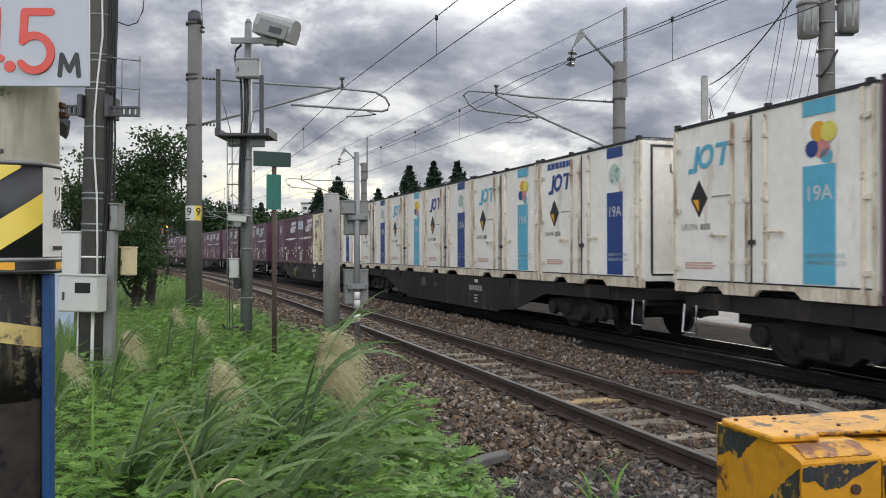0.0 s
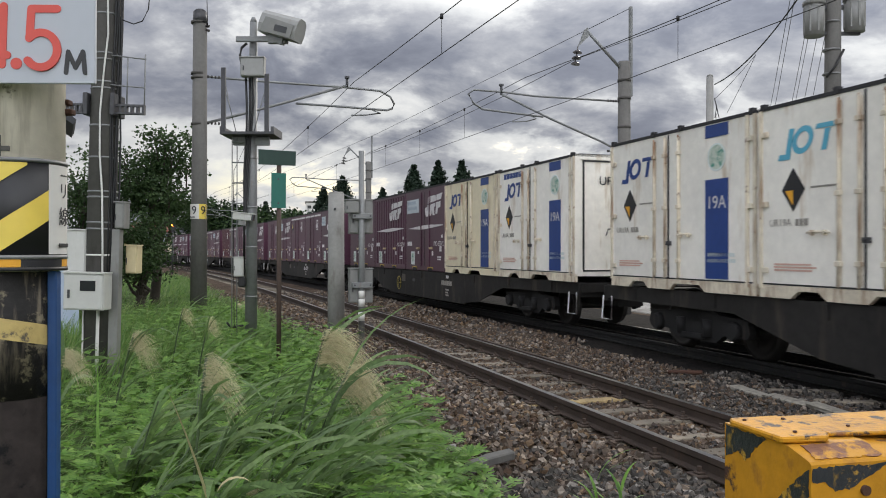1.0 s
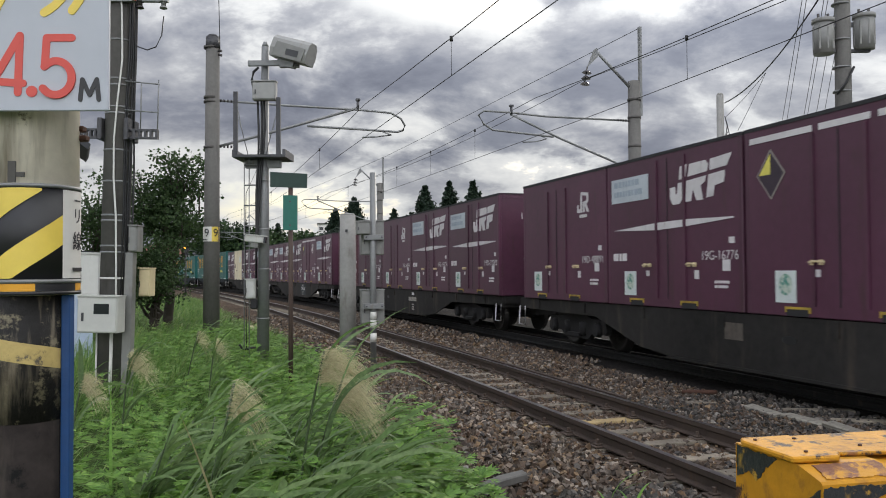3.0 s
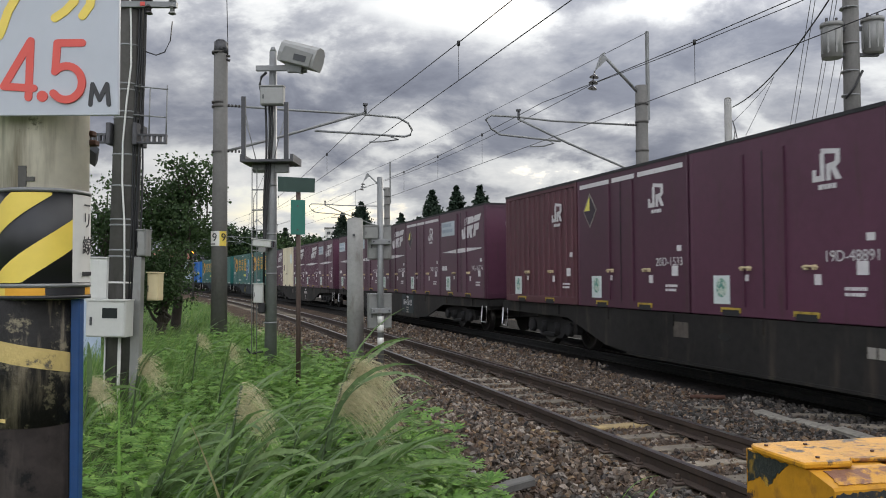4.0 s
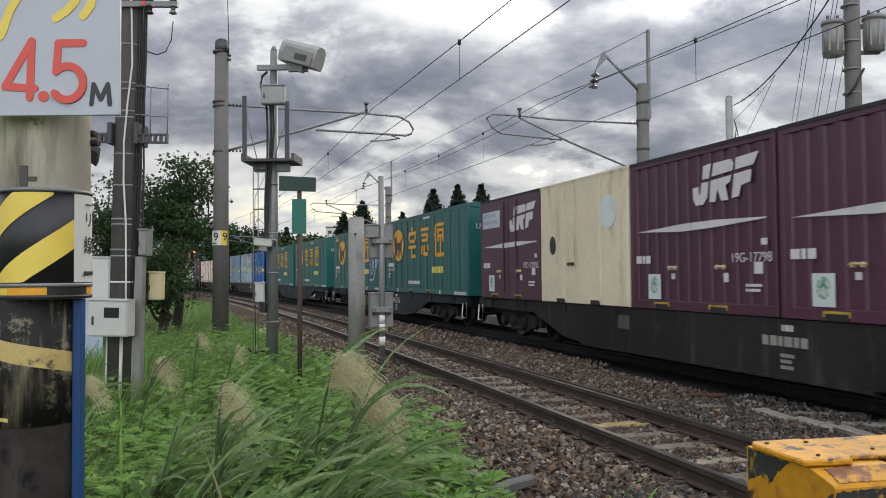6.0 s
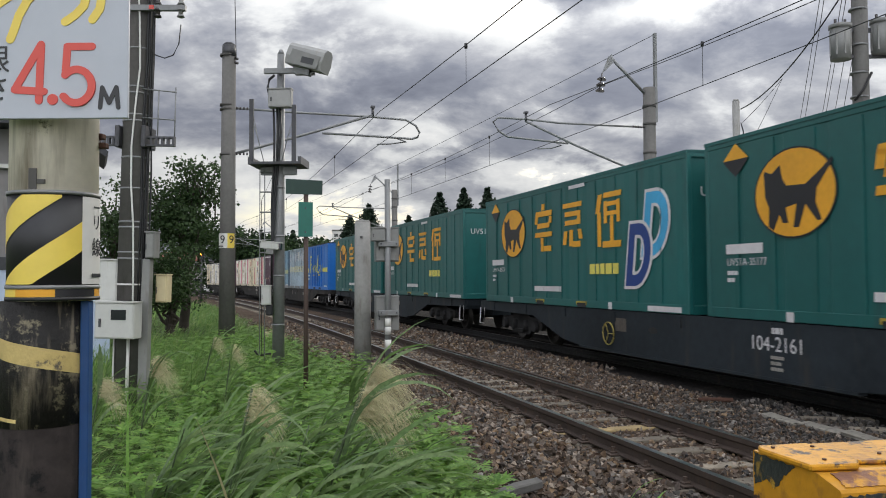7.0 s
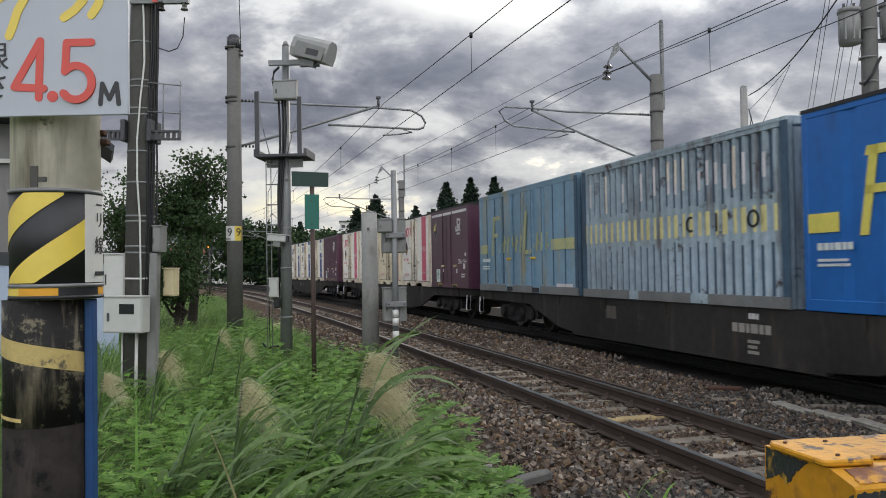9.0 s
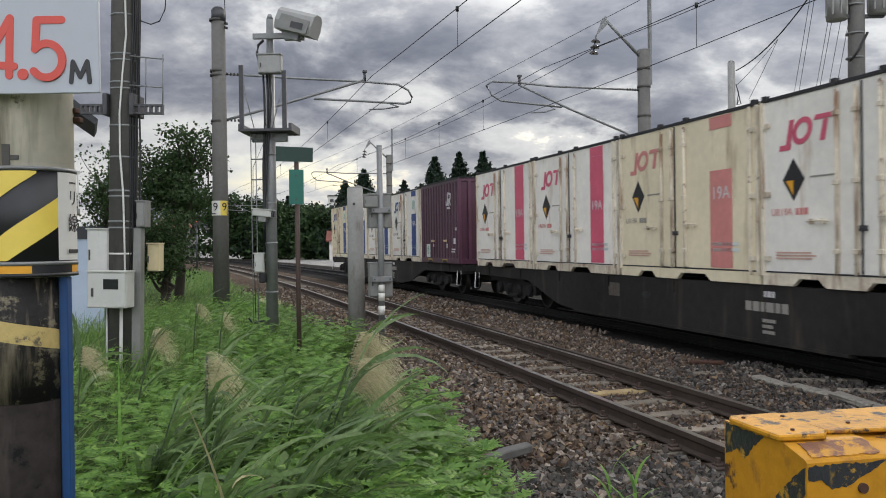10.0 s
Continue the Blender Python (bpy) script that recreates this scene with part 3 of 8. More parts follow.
# ---- ground, ballast, tracks ----
def build_ground():
    bm = bmesh.new()
    n = 48
    def cell(i):
        u = (i / n - 0.5) * 2
        return math.copysign(abs(u) ** 3, u) * 1500 + u * 20
    grid = [[bm.verts.new((cell(i), cell(j) + 20, -0.28)) for j in range(n + 1)] for i in range(n + 1)]
    for i in range(n):
        for j in range(n):
            bm.faces.new((grid[i][j], grid[i + 1][j], grid[i + 1][j + 1], grid[i][j + 1]))
    tagged(part("ground", bm, "soil"), "weedy green earth beside the railway", "ground", kind="structure")
    ob = sweep("ballast_bed", [(-5.2, -0.33), (-3.6, -0.165), (NEAR + 2.3, -0.165), (NEAR + 3.4, -0.33)], -50, 300, 2.0, "ballast")
    tagged(ob, "brown and grey crushed stone ballast under two tracks", "ballast", kind="structure")
    # dark strip painting the train's shade, along with oil, onto the ballast
    ob = sweep("oily_shade_strip", [(-3.5, -0.2), (-3.3, -0.158), (2.15, -0.158), (2.3, -0.2)], -50, 300, 2.0, "oily_ballast")
    tagged(ob, "oily ballast darkened for the shade under and beside the train", "ballast", kind="structure")
    ob = sweep("service_yard", [(-12.5, -0.33), (-12.4, -0.20), (-3.9, -0.165), (-3.7, -0.33)], -50, 120, 2.0, "pale_gravel")
    tagged(ob, "pale gravel yard beyond the far track", "gravel yard", kind="structure")
    # verge: raised grass bank on the camera's side
    ob = sweep("grass_verge", [(NEAR + 2.5, -0.3), (NEAR + 3.1, -0.10), (NEAR + 5.0, -0.02), (NEAR + 9.0, -0.02), (NEAR + 9.5, -0.3)], -14, 60, 1.0, "soil")
    tagged(ob, "low bank of soil overgrown with grass", "verge", kind="structure")


def rail_profile(off, z):
    w, hd = 0.032, 0.045
    return [(off - w, z), (off - w, z - hd), (off - 0.009, z - hd - 0.02), (off - 0.009, z - 0.125), (off - 0.06, z - 0.14), (off - 0.06, z - 0.153),
            (off + 0.06, z - 0.153), (off + 0.06, z - 0.14), (off + 0.009, z - 0.125), (off + 0.009, z - hd - 0.02), (off + w, z - hd), (off + w, z)]


def build_track(name, off, label, web="rail_side", head="rail_head"):
    root = thing(name, label, "railway track", kind="structure")
    for side in (-0.566, 0.566):
        sweep("rail", rail_profile(off + side, RAIL), -50, 300, 1.0, [web, head], root, [0] * 11 + [1])
    return root


def build_clip():
    """Tie plate with a spring clip and bolt on both sides of the rail."""
    bm = bmesh.new()
    for sy in (-1, 1):
        bm_box(bm, -0.08, 0.08, min(sy * 0.062, sy * 0.15), max(sy * 0.062, sy * 0.15), 0.0, 0.018, bev=0.004)
        bm_box(bm, -0.035, 0.035, min(sy * 0.05, sy * 0.12), max(sy * 0.05, sy * 0.12), 0.018, 0.036, bev=0.006)
        bm_tube(bm, (0, sy * 0.085, 0.036), (0, sy * 0.085, 0.075), 0.02, n=6, smooth=False)
    me = bpy.data.meshes.new("rail_clip")
    bm.to_mesh(me)
    bm.free()
    me.materials.append(M["rail_side"])
    return me


CLIP = build_clip()


def build_sleepers(root, off, s0, s1, pitch=0.64):
    rng = random.Random(int(off * 10) + 5)
    meshes = []
    for k in range(5):
        bm = bmesh.new()
        vs = bm_box(bm, -0.10, 0.10, -0.92, 0.92, -0.14, 0.0, bev=0.012)
        for v in bm.verts:
            v.co += Vector((rng.uniform(-0.008, 0.008), rng.uniform(-0.03, 0.03), rng.uniform(-0.006, 0.004)))
        me = bpy.data.meshes.new("sleeper")
        bm.to_mesh(me)
        bm.free()
        # far sleepers get a near-black material, painting in the shade beneath the train
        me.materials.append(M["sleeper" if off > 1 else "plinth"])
        meshes.append(me)
    yellow = meshes[0].copy()
    yellow.materials.clear()
    yellow.materials.append(M["sleeper_yellow"])
    s, k = s0, 0
    while s < s1:
        me = rng.choice(meshes)
        ob = new("sleeper", yellow if (off > 1 and abs(s - 0.9) < 0.33) else me)
        ob.parent = root
        x, y, h = on_line(s, off + rng.uniform(-0.04, 0.04))
        ob.matrix_basis = pose(x, y, RAIL - (0.155 if off > 1 else 0.172) + rng.uniform(-0.014, 0.0), 0, 0, math.degrees(h) - 90 + rng.uniform(-1.5, 1.5))
        if off > 1 and s < 14:
            for side in (-0.566, 0.566):
                cx, cy, _ = on_line(s, off + side)
                ob = new("rail_clip", CLIP)
                ob.parent = root
                ob.matrix_basis = pose(cx, cy, RAIL - 0.153, 0, 0, math.degrees(h) - 90)
        s += pitch + rng.uniform(-0.03, 0.03)


build_ground()
near_track = build_track("near_track", NEAR, "rusty near railway track on weathered timber sleepers")
# dark iron on the far rails carries the train's shade in its colour
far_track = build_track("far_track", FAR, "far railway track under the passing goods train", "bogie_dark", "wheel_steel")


# ---- the goods train ----
PITCH, GAP_LEN = 3.785, 20.4
FLOOR = RAIL + 0.97
TWELVE, TWENTY, THIRTY = 3.715, 6.058, 9.2
SIDE = 1.225


def advance(t):
    """Where the second wagon's front stands on the line at t."""
    return 2.341e-3 * t ** 3 - 0.20120 * t ** 2 - 17.5569 * t + 3.792


def decal(name, outlines, material, root, y=-SIDE, lift=0.005, label=""):
    """Flat painted shapes on the side towards the camera."""
    bm = bmesh.new()
    for o in outlines:
        bm_prism(bm, o, "y", y - lift, y + 0.001)
    return part(name, bm, material, root, label)


def rect(x0, x1, z0, z1, lean=0.0):
    return [(x0, z0), (x1, z0), (x1 + lean, z1), (x0 + lean, z1)]


def ring(cx, cz, rx, rz, n=20):
    return [(cx + rx * math.cos(2 * math.pi * i / n), cz + rz * math.sin(2 * math.pi * i / n)) for i in range(n)]


def half_ring(cx, cz, ro, ri, a0, a1, n=10, lean=0.0):
    pts = [(cx + ro * math.cos(radians(a0 + (a1 - a0) * i / n)), cz + ro * math.sin(radians(a0 + (a1 - a0) * i / n))) for i in range(n + 1)]
    pts += [(cx + ri * math.cos(radians(a1 + (a0 - a1) * i / n)), cz + ri * math.sin(radians(a1 + (a0 - a1) * i / n))) for i in range(n + 1)]
    return [(x + lean * (z - cz), z) for x, z in pts]


def side_text(txt, size, x, z, material, root, y=-SIDE - 0.009, label="stencilled number"):
    return lettering(txt, size, material, root, pose(x, y, z, 90, 0, 0), label=label, depth=0.001)


def end_text(txt, size, yy, z, material, root, length):
    return lettering(txt, size, material, root, pose(length / 2 + 0.004, yy, z, 90, 0, 90), label="stencilled number", depth=0.001)


def small_bars(name, x, z, w, rows, h, material, root, seed=1):
    """Lines of writing too small to read."""
    rng = random.Random(seed)
    out = []
    for r in range(rows):
        xx = x
        while xx < x + w * rng.uniform(0.75, 1.0):
            d = rng.uniform(0.5, 1.3) * h
            out.append(rect(xx, xx + d, z - r * h * 1.7, z - r * h * 1.7 + h))
            xx += d + 0.25 * h
    ob = decal(name, out, material, root)
    ob["kind"] = "stuff"
    return ob


def shell(root, length, height, paint, rib_pitch=0.0, rib_depth=0.03, rib_w=0.5, z0=0.0, roof="roof_black", end_ribs=False):
    """The box itself: sides with or without pressed ribs, roof, end frames."""
    L, H, W = length / 2, height, SIDE
    bm = bmesh.new()
    if rib_pitch:
        d = rib_depth
        for sgn in (-1, 1):
            prof, x = [], -L + 0.09
            n = int((length - 0.18) / rib_pitch)
            p = (length - 0.18) / n
            for i in range(n):
                a = x + i * p
                prof += [(a, 0.0), (a + p * rib_w * 0.8, 0.0), (a + p * rib_w, -d), (a + p * (rib_w * 0.2 + 0.8), -d)]
            prof.append((x + n * p, 0.0))
            lo = [bm.verts.new((u, sgn * (W - 0.012 + v), z0 + 0.14)) for u, v in prof]
            hi = [bm.verts.new((u, sgn * (W - 0.012 + v), H - 0.10)) for u, v in prof]
            for i in range(len(prof) - 1):
                bm.faces.new((lo[i], lo[i + 1], hi[i + 1], hi[i]))
        bm_box(bm, -L + 0.04, L - 0.04, -W + d + 0.03, W - d - 0.03, z0 + 0.05, H - 0.03)
        bm_box(bm, -L + 0.02, L - 0.02, -W + 0.004, W - 0.004, z0, z0 + 0.15, bev=0.008)
        bm_box(bm, -L + 0.02, L - 0.02, -W + 0.004, W - 0.004, H - 0.12, H - 0.02, bev=0.008)
    else:
        bm_box(bm, -L + 0.02, L - 0.02, -W + 0.004, W - 0.004, z0, H - 0.02, bev=0.012)
        # shallow pressings between the posts
    bmesh.ops.recalc_face_normals(bm, faces=bm.faces[:])
    part("body", bm, paint, root)
    for sx in (-1, 1):
        bm = bmesh.new()
        for sy in (-1, 1):
            bm_box(bm, sx * L - (0.09 if sx > 0 else 0), sx * L + (0.09 if sx < 0 else 0), sy * W - (0.09 if sy > 0 else 0.0), sy * W + (0.09 if sy < 0 else 0.0), z0, H, bev=0.01)
        bm_box(bm, sx * L - (0.07 if sx > 0 else 0), sx * L + (0.07 if sx < 0 else 0), -W + 0.09, W - 0.09, H - 0.1, H - 0.001)
        bm_box(bm, sx * L - (0.07 if sx > 0 else 0), sx * L + (0.07 if sx < 0 else 0), -W + 0.09, W - 0.09, z0, z0 + 0.13)
        if end_ribs:
            for k in range(5):
                y = -W + 0.35 + k * (2 * W - 0.7) / 4
                bm_box(bm, sx * (L - 0.005) - 0.02, sx * (L - 0.005) + 0.015, y - 0.05, y + 0.05, z0 + 0.13, H - 0.1)
        part("end_frame", bm, paint, root)
    boxes("roof", [(-L, L, -W - 0.006, W + 0.006, H - 0.045, H + 0.004), (-L + 0.06, L - 0.06, -W + 0.12, W - 0.12, H + 0.004, H + 0.02)], roof, root, "dark roof edge")


def end_rail(root, length, material="galv"):
    """Handhold on the leading end."""
    bm = bmesh.new()
    x = length / 2 + 0.03
    bm_path(bm, [(x - 0.03, -0.55, 0.9), (x, -0.55, 0.92), (x, -0.52, 1.02), (x, -0.2, 1.04), (x, 0.1, 1.04), (x - 0.03, 0.14, 1.04)], 0.012, 5)
    part("handhold", bm, material, root)


def lock_bar(root, x, z0, z1, paint):
    bm = bmesh.new()
    bm_box(bm, x - 0.03, x + 0.03, -SIDE - 0.02, -SIDE, z0, z1, bev=0.006)
    bm_tube(bm, (x, -SIDE - 0.028, z0 - 0.03), (x, -SIDE - 0.028, z1 + 0.03), 0.016, n=6)
    for z in (z0 + 0.25, (z0 + z1) / 2, z1 - 0.25):
        bm_box(bm, x - 0.045, x + 0.045, -SIDE - 0.05, -SIDE, z - 0.03, z + 0.03, bev=0.006)
    part("lock_bar", bm, paint, root)


def handle(root, x, z, material="rusty_pipe", w=0.28):
    bm = bmesh.new()
    bm_path(bm, [(x - w / 2, -SIDE - 0.04, z), (x, -SIDE - 0.05, z + 0.01), (x + w / 2, -SIDE - 0.04, z)], 0.014, 5)
    for dx in (-w * 0.3, w * 0.25):
        bm_box(bm, x + dx - 0.014, x + dx + 0.014, -SIDE - 0.055, -SIDE, z - 0.035, z + 0.03)
    part("door_handle", bm, material, root)


def hinge(root, x, z, paint):
    boxes("hinge", [(x - 0.05, x + 0.05, -SIDE - 0.035, -SIDE, z - 0.035, z + 0.035)], paint, root, bev=0.006)


def placard(root, x, z, r=0.2):
    decal("placard", [[(x, z - r), (x + r * 0.72, z), (x, z + r), (x - r * 0.72, z)]], "mark_black", root, label="black diamond placard frame")
    decal("placard_corner", [[(x, z - r * 0.72), (x, z - 0.01), (x - r * 0.5, z - 0.01)]], "mark_orange", root, lift=0.008, label="amber corner of the placard")


def skirt(root, length, paint, pockets=((-0.2, 0.2),)):
    """Bottom rail with raised cut-outs for the forks."""
    L = length / 2
    prof = [(-L, 0.0), (-L + 0.55, 0.0), (-L + 0.68, 0.10), (-0.85, 0.10), (-0.72, 0.0), (-0.12, 0.0), (0.0, 0.1), (0.62, 0.1), (0.75, 0.0), (L, 0.0), (L, 0.16), (-L, 0.16)]
    bm = bmesh.new()
    bm_prism(bm, prof, "y", -SIDE - 0.004, -SIDE + 0.06)
    bm_prism(bm, prof, "y", SIDE - 0.06, SIDE + 0.004)
    part("bottom_rail", bm, paint, root)


def white_box(paint, band, mark, emblem, code, slogan=False):
    root = thing("goods_container", "", "container")
    words = {"white_paint": "white", "cream_paint": "yellowed cream"}[paint]
    bands = {"navy": "navy", "cyan": "cyan", "pink": "pink", "rose": "faded rose"}[band]
    tagged(root, f"{words} rust-streaked goods container with a {bands} band")
    L = TWELVE
    shell(root, L, 2.46, paint, z0=0.11)
    skirt(root, L, "white_rusty" if paint == "white_paint" else paint)
    left = -L / 2
    for fx in (0.36, 0.44, 0.535):
        lock_bar(root, left + fx * L, 0.2, 2.34, "white_rusty")
    boxes("door_seam", [(left + 0.455 * L, left + 0.463 * L, -SIDE - 0.006, -SIDE, 0.18, 2.4)], "roof_black", root)
    for fx in (0.965, 0.03):
        for z in (0.35, 1.2, 2.1):
            hinge(root, left + fx * L, z, "white_rusty")
    boxes("corner_bar", [(left + 0.945 * L, left + 0.958 * L, -SIDE - 0.03, -SIDE, 0.12, 2.42)], "white_rusty", root)
    boxes("corner_bar", [(left + 0.004, left + 0.05, -SIDE - 0.03, -SIDE, 0.12, 2.42)], "white_rusty", root)
    boxes("corner_bar", [(left + L - 0.05, left + L - 0.004, -SIDE - 0.03, -SIDE, 0.12, 2.42)], "white_rusty", root)
    boxes("lower_seam", [(left + 0.06, left + L - 0.06, -SIDE - 0.008, -SIDE, 0.165, 0.185)], "roof_black", root)
    for fx in (0.02, 0.35, 0.545, 0.975):
        boxes("roof_clip", [(left + fx * L - 0.04, left + fx * L + 0.04, -SIDE - 0.03, -SIDE + 0.04, 2.42, 2.50)], "roof_black", root)
    # the mark: three leaning shapes
    x, z = left + 0.09 * L, 1.86
    decal("maker_mark", [rect(x, x + 0.2, z - 0.12, z - 0.05, 0.02), rect(x + 0.13, x + 0.21, z - 0.05, z + 0.26, 0.07),
                         half_ring(x + 0.42, z + 0.1, 0.17, 0.10, 0, 180, lean=0.25), half_ring(x + 0.42, z + 0.1, 0.17, 0.10, 180, 360, lean=0.25),
                         rect(x + 0.72, x + 0.80, z - 0.06, z + 0.19, 0.06), rect(x + 0.63, x + 0.97, z + 0.2, z + 0.26, 0.02)], mark, root, label="leaning shapes of the maker's mark")
    if slogan:
        small_bars("slogan", left + 0.08 * L, 2.24, 1.1, 1, 0.12, mark, root, 5)
    placard(root, left + 0.16 * L, 1.36, 0.27)
    small_bars("small_print", left + 0.24 * L, 1.36, 0.4, 1, 0.022, "faint_grey", root, 3)
    lettering(code, 0.13, "faint_grey" if mark != "pink" else "rose", root, pose(left + 0.10 * L, -SIDE - 0.005, 0.95, 90, 0, 0), label="stencilled type code", depth=0.001)
    small_bars("serial_number", left + 0.17 * L, 0.91, 0.24, 1, 0.085, "faint_grey" if mark != "pink" else "rose", root, 7)
    small_bars("notice", left + 0.07 * L, 0.42, 0.8, 3, 0.022, "faint_red", root, 9)
    bx0, bx1 = left + 0.706 * L, left + 0.842 * L
    decal("lower_band", [rect(bx0, bx1, 0.2, 1.62 if band != "pink" else 2.218)], band, root, label=f"{bands} painted band")
    decal("upper_band", [rect(bx0, bx1, 2.22, 2.40)], band, root, label=f"{bands} painted band")
    if emblem == "globe":
        decal("emblem", [ring((bx0 + bx1) / 2, 1.93, 0.17, 0.2)], "emblem_print", root, label="round green printed emblem")
        decal("emblem_rim", [half_ring((bx0 + bx1) / 2, 1.93, 0.2, 0.175, 0, 180), half_ring((bx0 + bx1) / 2, 1.93, 0.2, 0.175, 180, 360)], "sticker", root, lift=0.007)
    elif emblem == "balls":
        for nm, dx, dz, r, mt in (("amber", 0.0, 0.1, 0.12, "mark_orange"), ("yellow", 0.16, 0.08, 0.12, "pale_yellow"), ("violet", -0.1, -0.1, 0.1, "navy"), ("rose", 0.06, -0.12, 0.11, "rose"), ("cyan", 0.12, -0.2, 0.09, "cyan")):
            decal("emblem_disc", [ring((bx0 + bx1) / 2 + dx, 1.92 + dz, r, r)], mt, root, lift=0.004 + 0.001 * len(nm), label=f"{nm} disc of the emblem")
    lettering("19A", 0.26, "mark_white", root, pose((bx0 + bx1) / 2, -SIDE - 0.008, 1.28, 90, 0, 0), label="white type number", depth=0.001)
    small_bars("band_note", bx0 + 0.05, 0.52, 0.75, 2, 0.05, "sticker", root, 11)
    handle(root, left + 0.28 * L, 0.82, "white_rusty", 0.36)
    handle(root, left + 0.58 * L, 0.84, "white_rusty", 0.36)
    handle(root, left + 0.47 * L, 0.72, "steel_dark", 0.1)
    lettering(code, 0.24, "mark_black", root, pose(L / 2 + 0.012, -0.35, 1.95, 90, 0, 90), label="black stencilled type code", depth=0.002)
    boxes("end_panel_frame", [(L / 2 - 0.02, L / 2 + 0.006, -1.05, -1.02, 0.2, 2.35), (L / 2 - 0.02, L / 2 + 0.006, 1.02, 1.05, 0.2, 2.35), (L / 2 - 0.02, L / 2 + 0.006, -1.02, 1.02, 2.32, 2.35), (L / 2 - 0.02, L / 2 + 0.006, -1.02, 1.02, 0.2, 0.23)], "roof_black", root)
    end_rail(root, L, "steel_dark")
    return root


def pockets(root, length, material="pocket_yellow"):
    for fx in (-0.24, 0.16) if length < 5 else (-0.12, 0.1):
        x = fx * length
        bm = bmesh.new()
        bm_prism(bm, [(x - 0.22, 0.05), (x - 0.195, 0.05), (x - 0.195, 0.092), (x + 0.195, 0.092), (x + 0.195, 0.05), (x + 0.22, 0.05), (x + 0.22, 0.122), (x - 0.22, 0.122)], "y", -SIDE - 0.012, -SIDE + 0.002)
        part("fork_pocket_rim", bm, material, root, "yellow rim of a fork pocket")
        boxes("fork_pocket", [(x - 0.188, x + 0.188, -SIDE - 0.004, -SIDE + 0.003, 0.004, 0.088)], "roof_black", root)


def maroon_common(root, length, code, end_code=True):
    left = -length / 2
    pockets(root, length)
    decal("sticker", [rect(left + 0.155 * length, left + 0.255 * length, 0.17, 0.58)], "sticker", root, label="pale inspection sticker")
    decal("sticker_print", [ring(left + 0.205 * length, 0.40, 0.12, 0.14)], "emblem_print", root, lift=0.007, label="green print on the sticker")
    for fx, z, w, h in ((0.34, 0.50, 0.10, 0.09), (0.70, 0.46, 0.11, 0.13), (0.92, 0.97, 0.12, 0.09), (0.88, 0.58, 0.17, 0.16)):
        decal("card_plate", [rect(left + fx * length, left + fx * length + w, z, z + h)], "mark_white", root)
    handle(root, left + 0.36 * length, 0.68, "box_cream", 0.26)
    handle(root, left + 0.69 * length, 0.68, "box_cream", 0.26)
    if code:
        side_text(code, 0.19, left + 0.862 * length, 0.80, "mark_white", root)
        if end_code:
            end_text(code, 0.22, -0.15, 1.95, "mark_white", root, length)
    small_bars("small_print", left + 0.83 * length, 0.40, 0.35, 2, 0.04, "mark_white", root, 4)
    end_rail(root, length)


def maroon_mark_box(code, corrugated=False, paint="brown_paint", sign=True, shift=0.0):
    """Maroon box with the long white stripe and the large leaning mark."""
    root = thing("goods_container", "maroon goods container with white stripe and large white mark", "container")
    L, left = TWELVE, -TWELVE / 2
    shell(root, L, 2.5, paint, rib_pitch=0.29 if corrugated else 0.0)
    y = -SIDE
    if not corrugated:
        for fx in (0.427, 0.636):
            boxes("door_post", [(left + fx * L - 0.03, left + fx * L + 0.03, -SIDE - 0.02, -SIDE, 0.14, 2.38)], paint, root)
        boxes("door_seam", [(left + 0.51 * L - 0.008, left + 0.51 * L + 0.008, -SIDE - 0.004, -SIDE, 0.14, 2.38)], "roof_black", root)
    decal("long_stripe", [[(left + 0.06 * L, 1.295), (left + 0.43 * L, 1.245), (left + 0.64 * L, 1.265), (left + 0.95 * L, 1.325), (left + 0.95 * L, 1.345), (left + 0.64 * L, 1.375), (left + 0.43 * L, 1.365)]], "mark_white", root, label="white tapering stripe")
    x, z = left + 0.535 * L - (0.10 if corrugated else 0.0) - shift, 1.62 - 0.1 * shift
    marks = [[(0.0, 0.27), (0.0, 0.10), (0.07, 0.0), (0.25, 0.0), (0.35, 0.10), (0.39, 0.33), (0.22, 0.33), (0.19, 0.16), (0.15, 0.16), (0.14, 0.28)], [(0.24, 0.38), (0.40, 0.38), (0.46, 0.60), (0.27, 0.58)],
             [(0.41, 0.02), (0.55, 0.02), (0.60, 0.20), (0.69, 0.02), (0.85, 0.02), (0.79, 0.24), (0.90, 0.28), (0.93, 0.37), (0.44, 0.34)], [(0.47, 0.40), (0.95, 0.43), (0.98, 0.53), (0.92, 0.60), (0.52, 0.59)],
             [(0.93, 0.04), (1.09, 0.05), (1.13, 0.20), (1.33, 0.23), (1.36, 0.33), (1.36, 0.40), (0.99, 0.375)], [(1.01, 0.435), (1.41, 0.46), (1.52, 0.63), (1.03, 0.60)]]
    decal("line_mark", [[(x + u, z + v) for u, v in o] for o in marks], "mark_white", root, label="large white leaning block mark")
    if sign and not corrugated:
        decal("slogan_board", [rect(left + 0.03 * L + (0.0 if shift else 0.05), left + 0.365 * L - 0.6 * shift, 1.78, 2.20)], "slogan_board", root, label="white board of slogan lettering")
        bm = small_bars("slogan", left + 0.07 * L, 2.05, 0.9 - 0.6 * shift, 2, 0.1, "slogan_ink", root, 8)
        bm.matrix_basis = pose(0, -0.005, 0)
    small_bars("owner_name", left + 0.055 * L, 0.76, 0.48, 1, 0.13, "mark_white", root, 2)
    maroon_common(root, L, code)
    return root


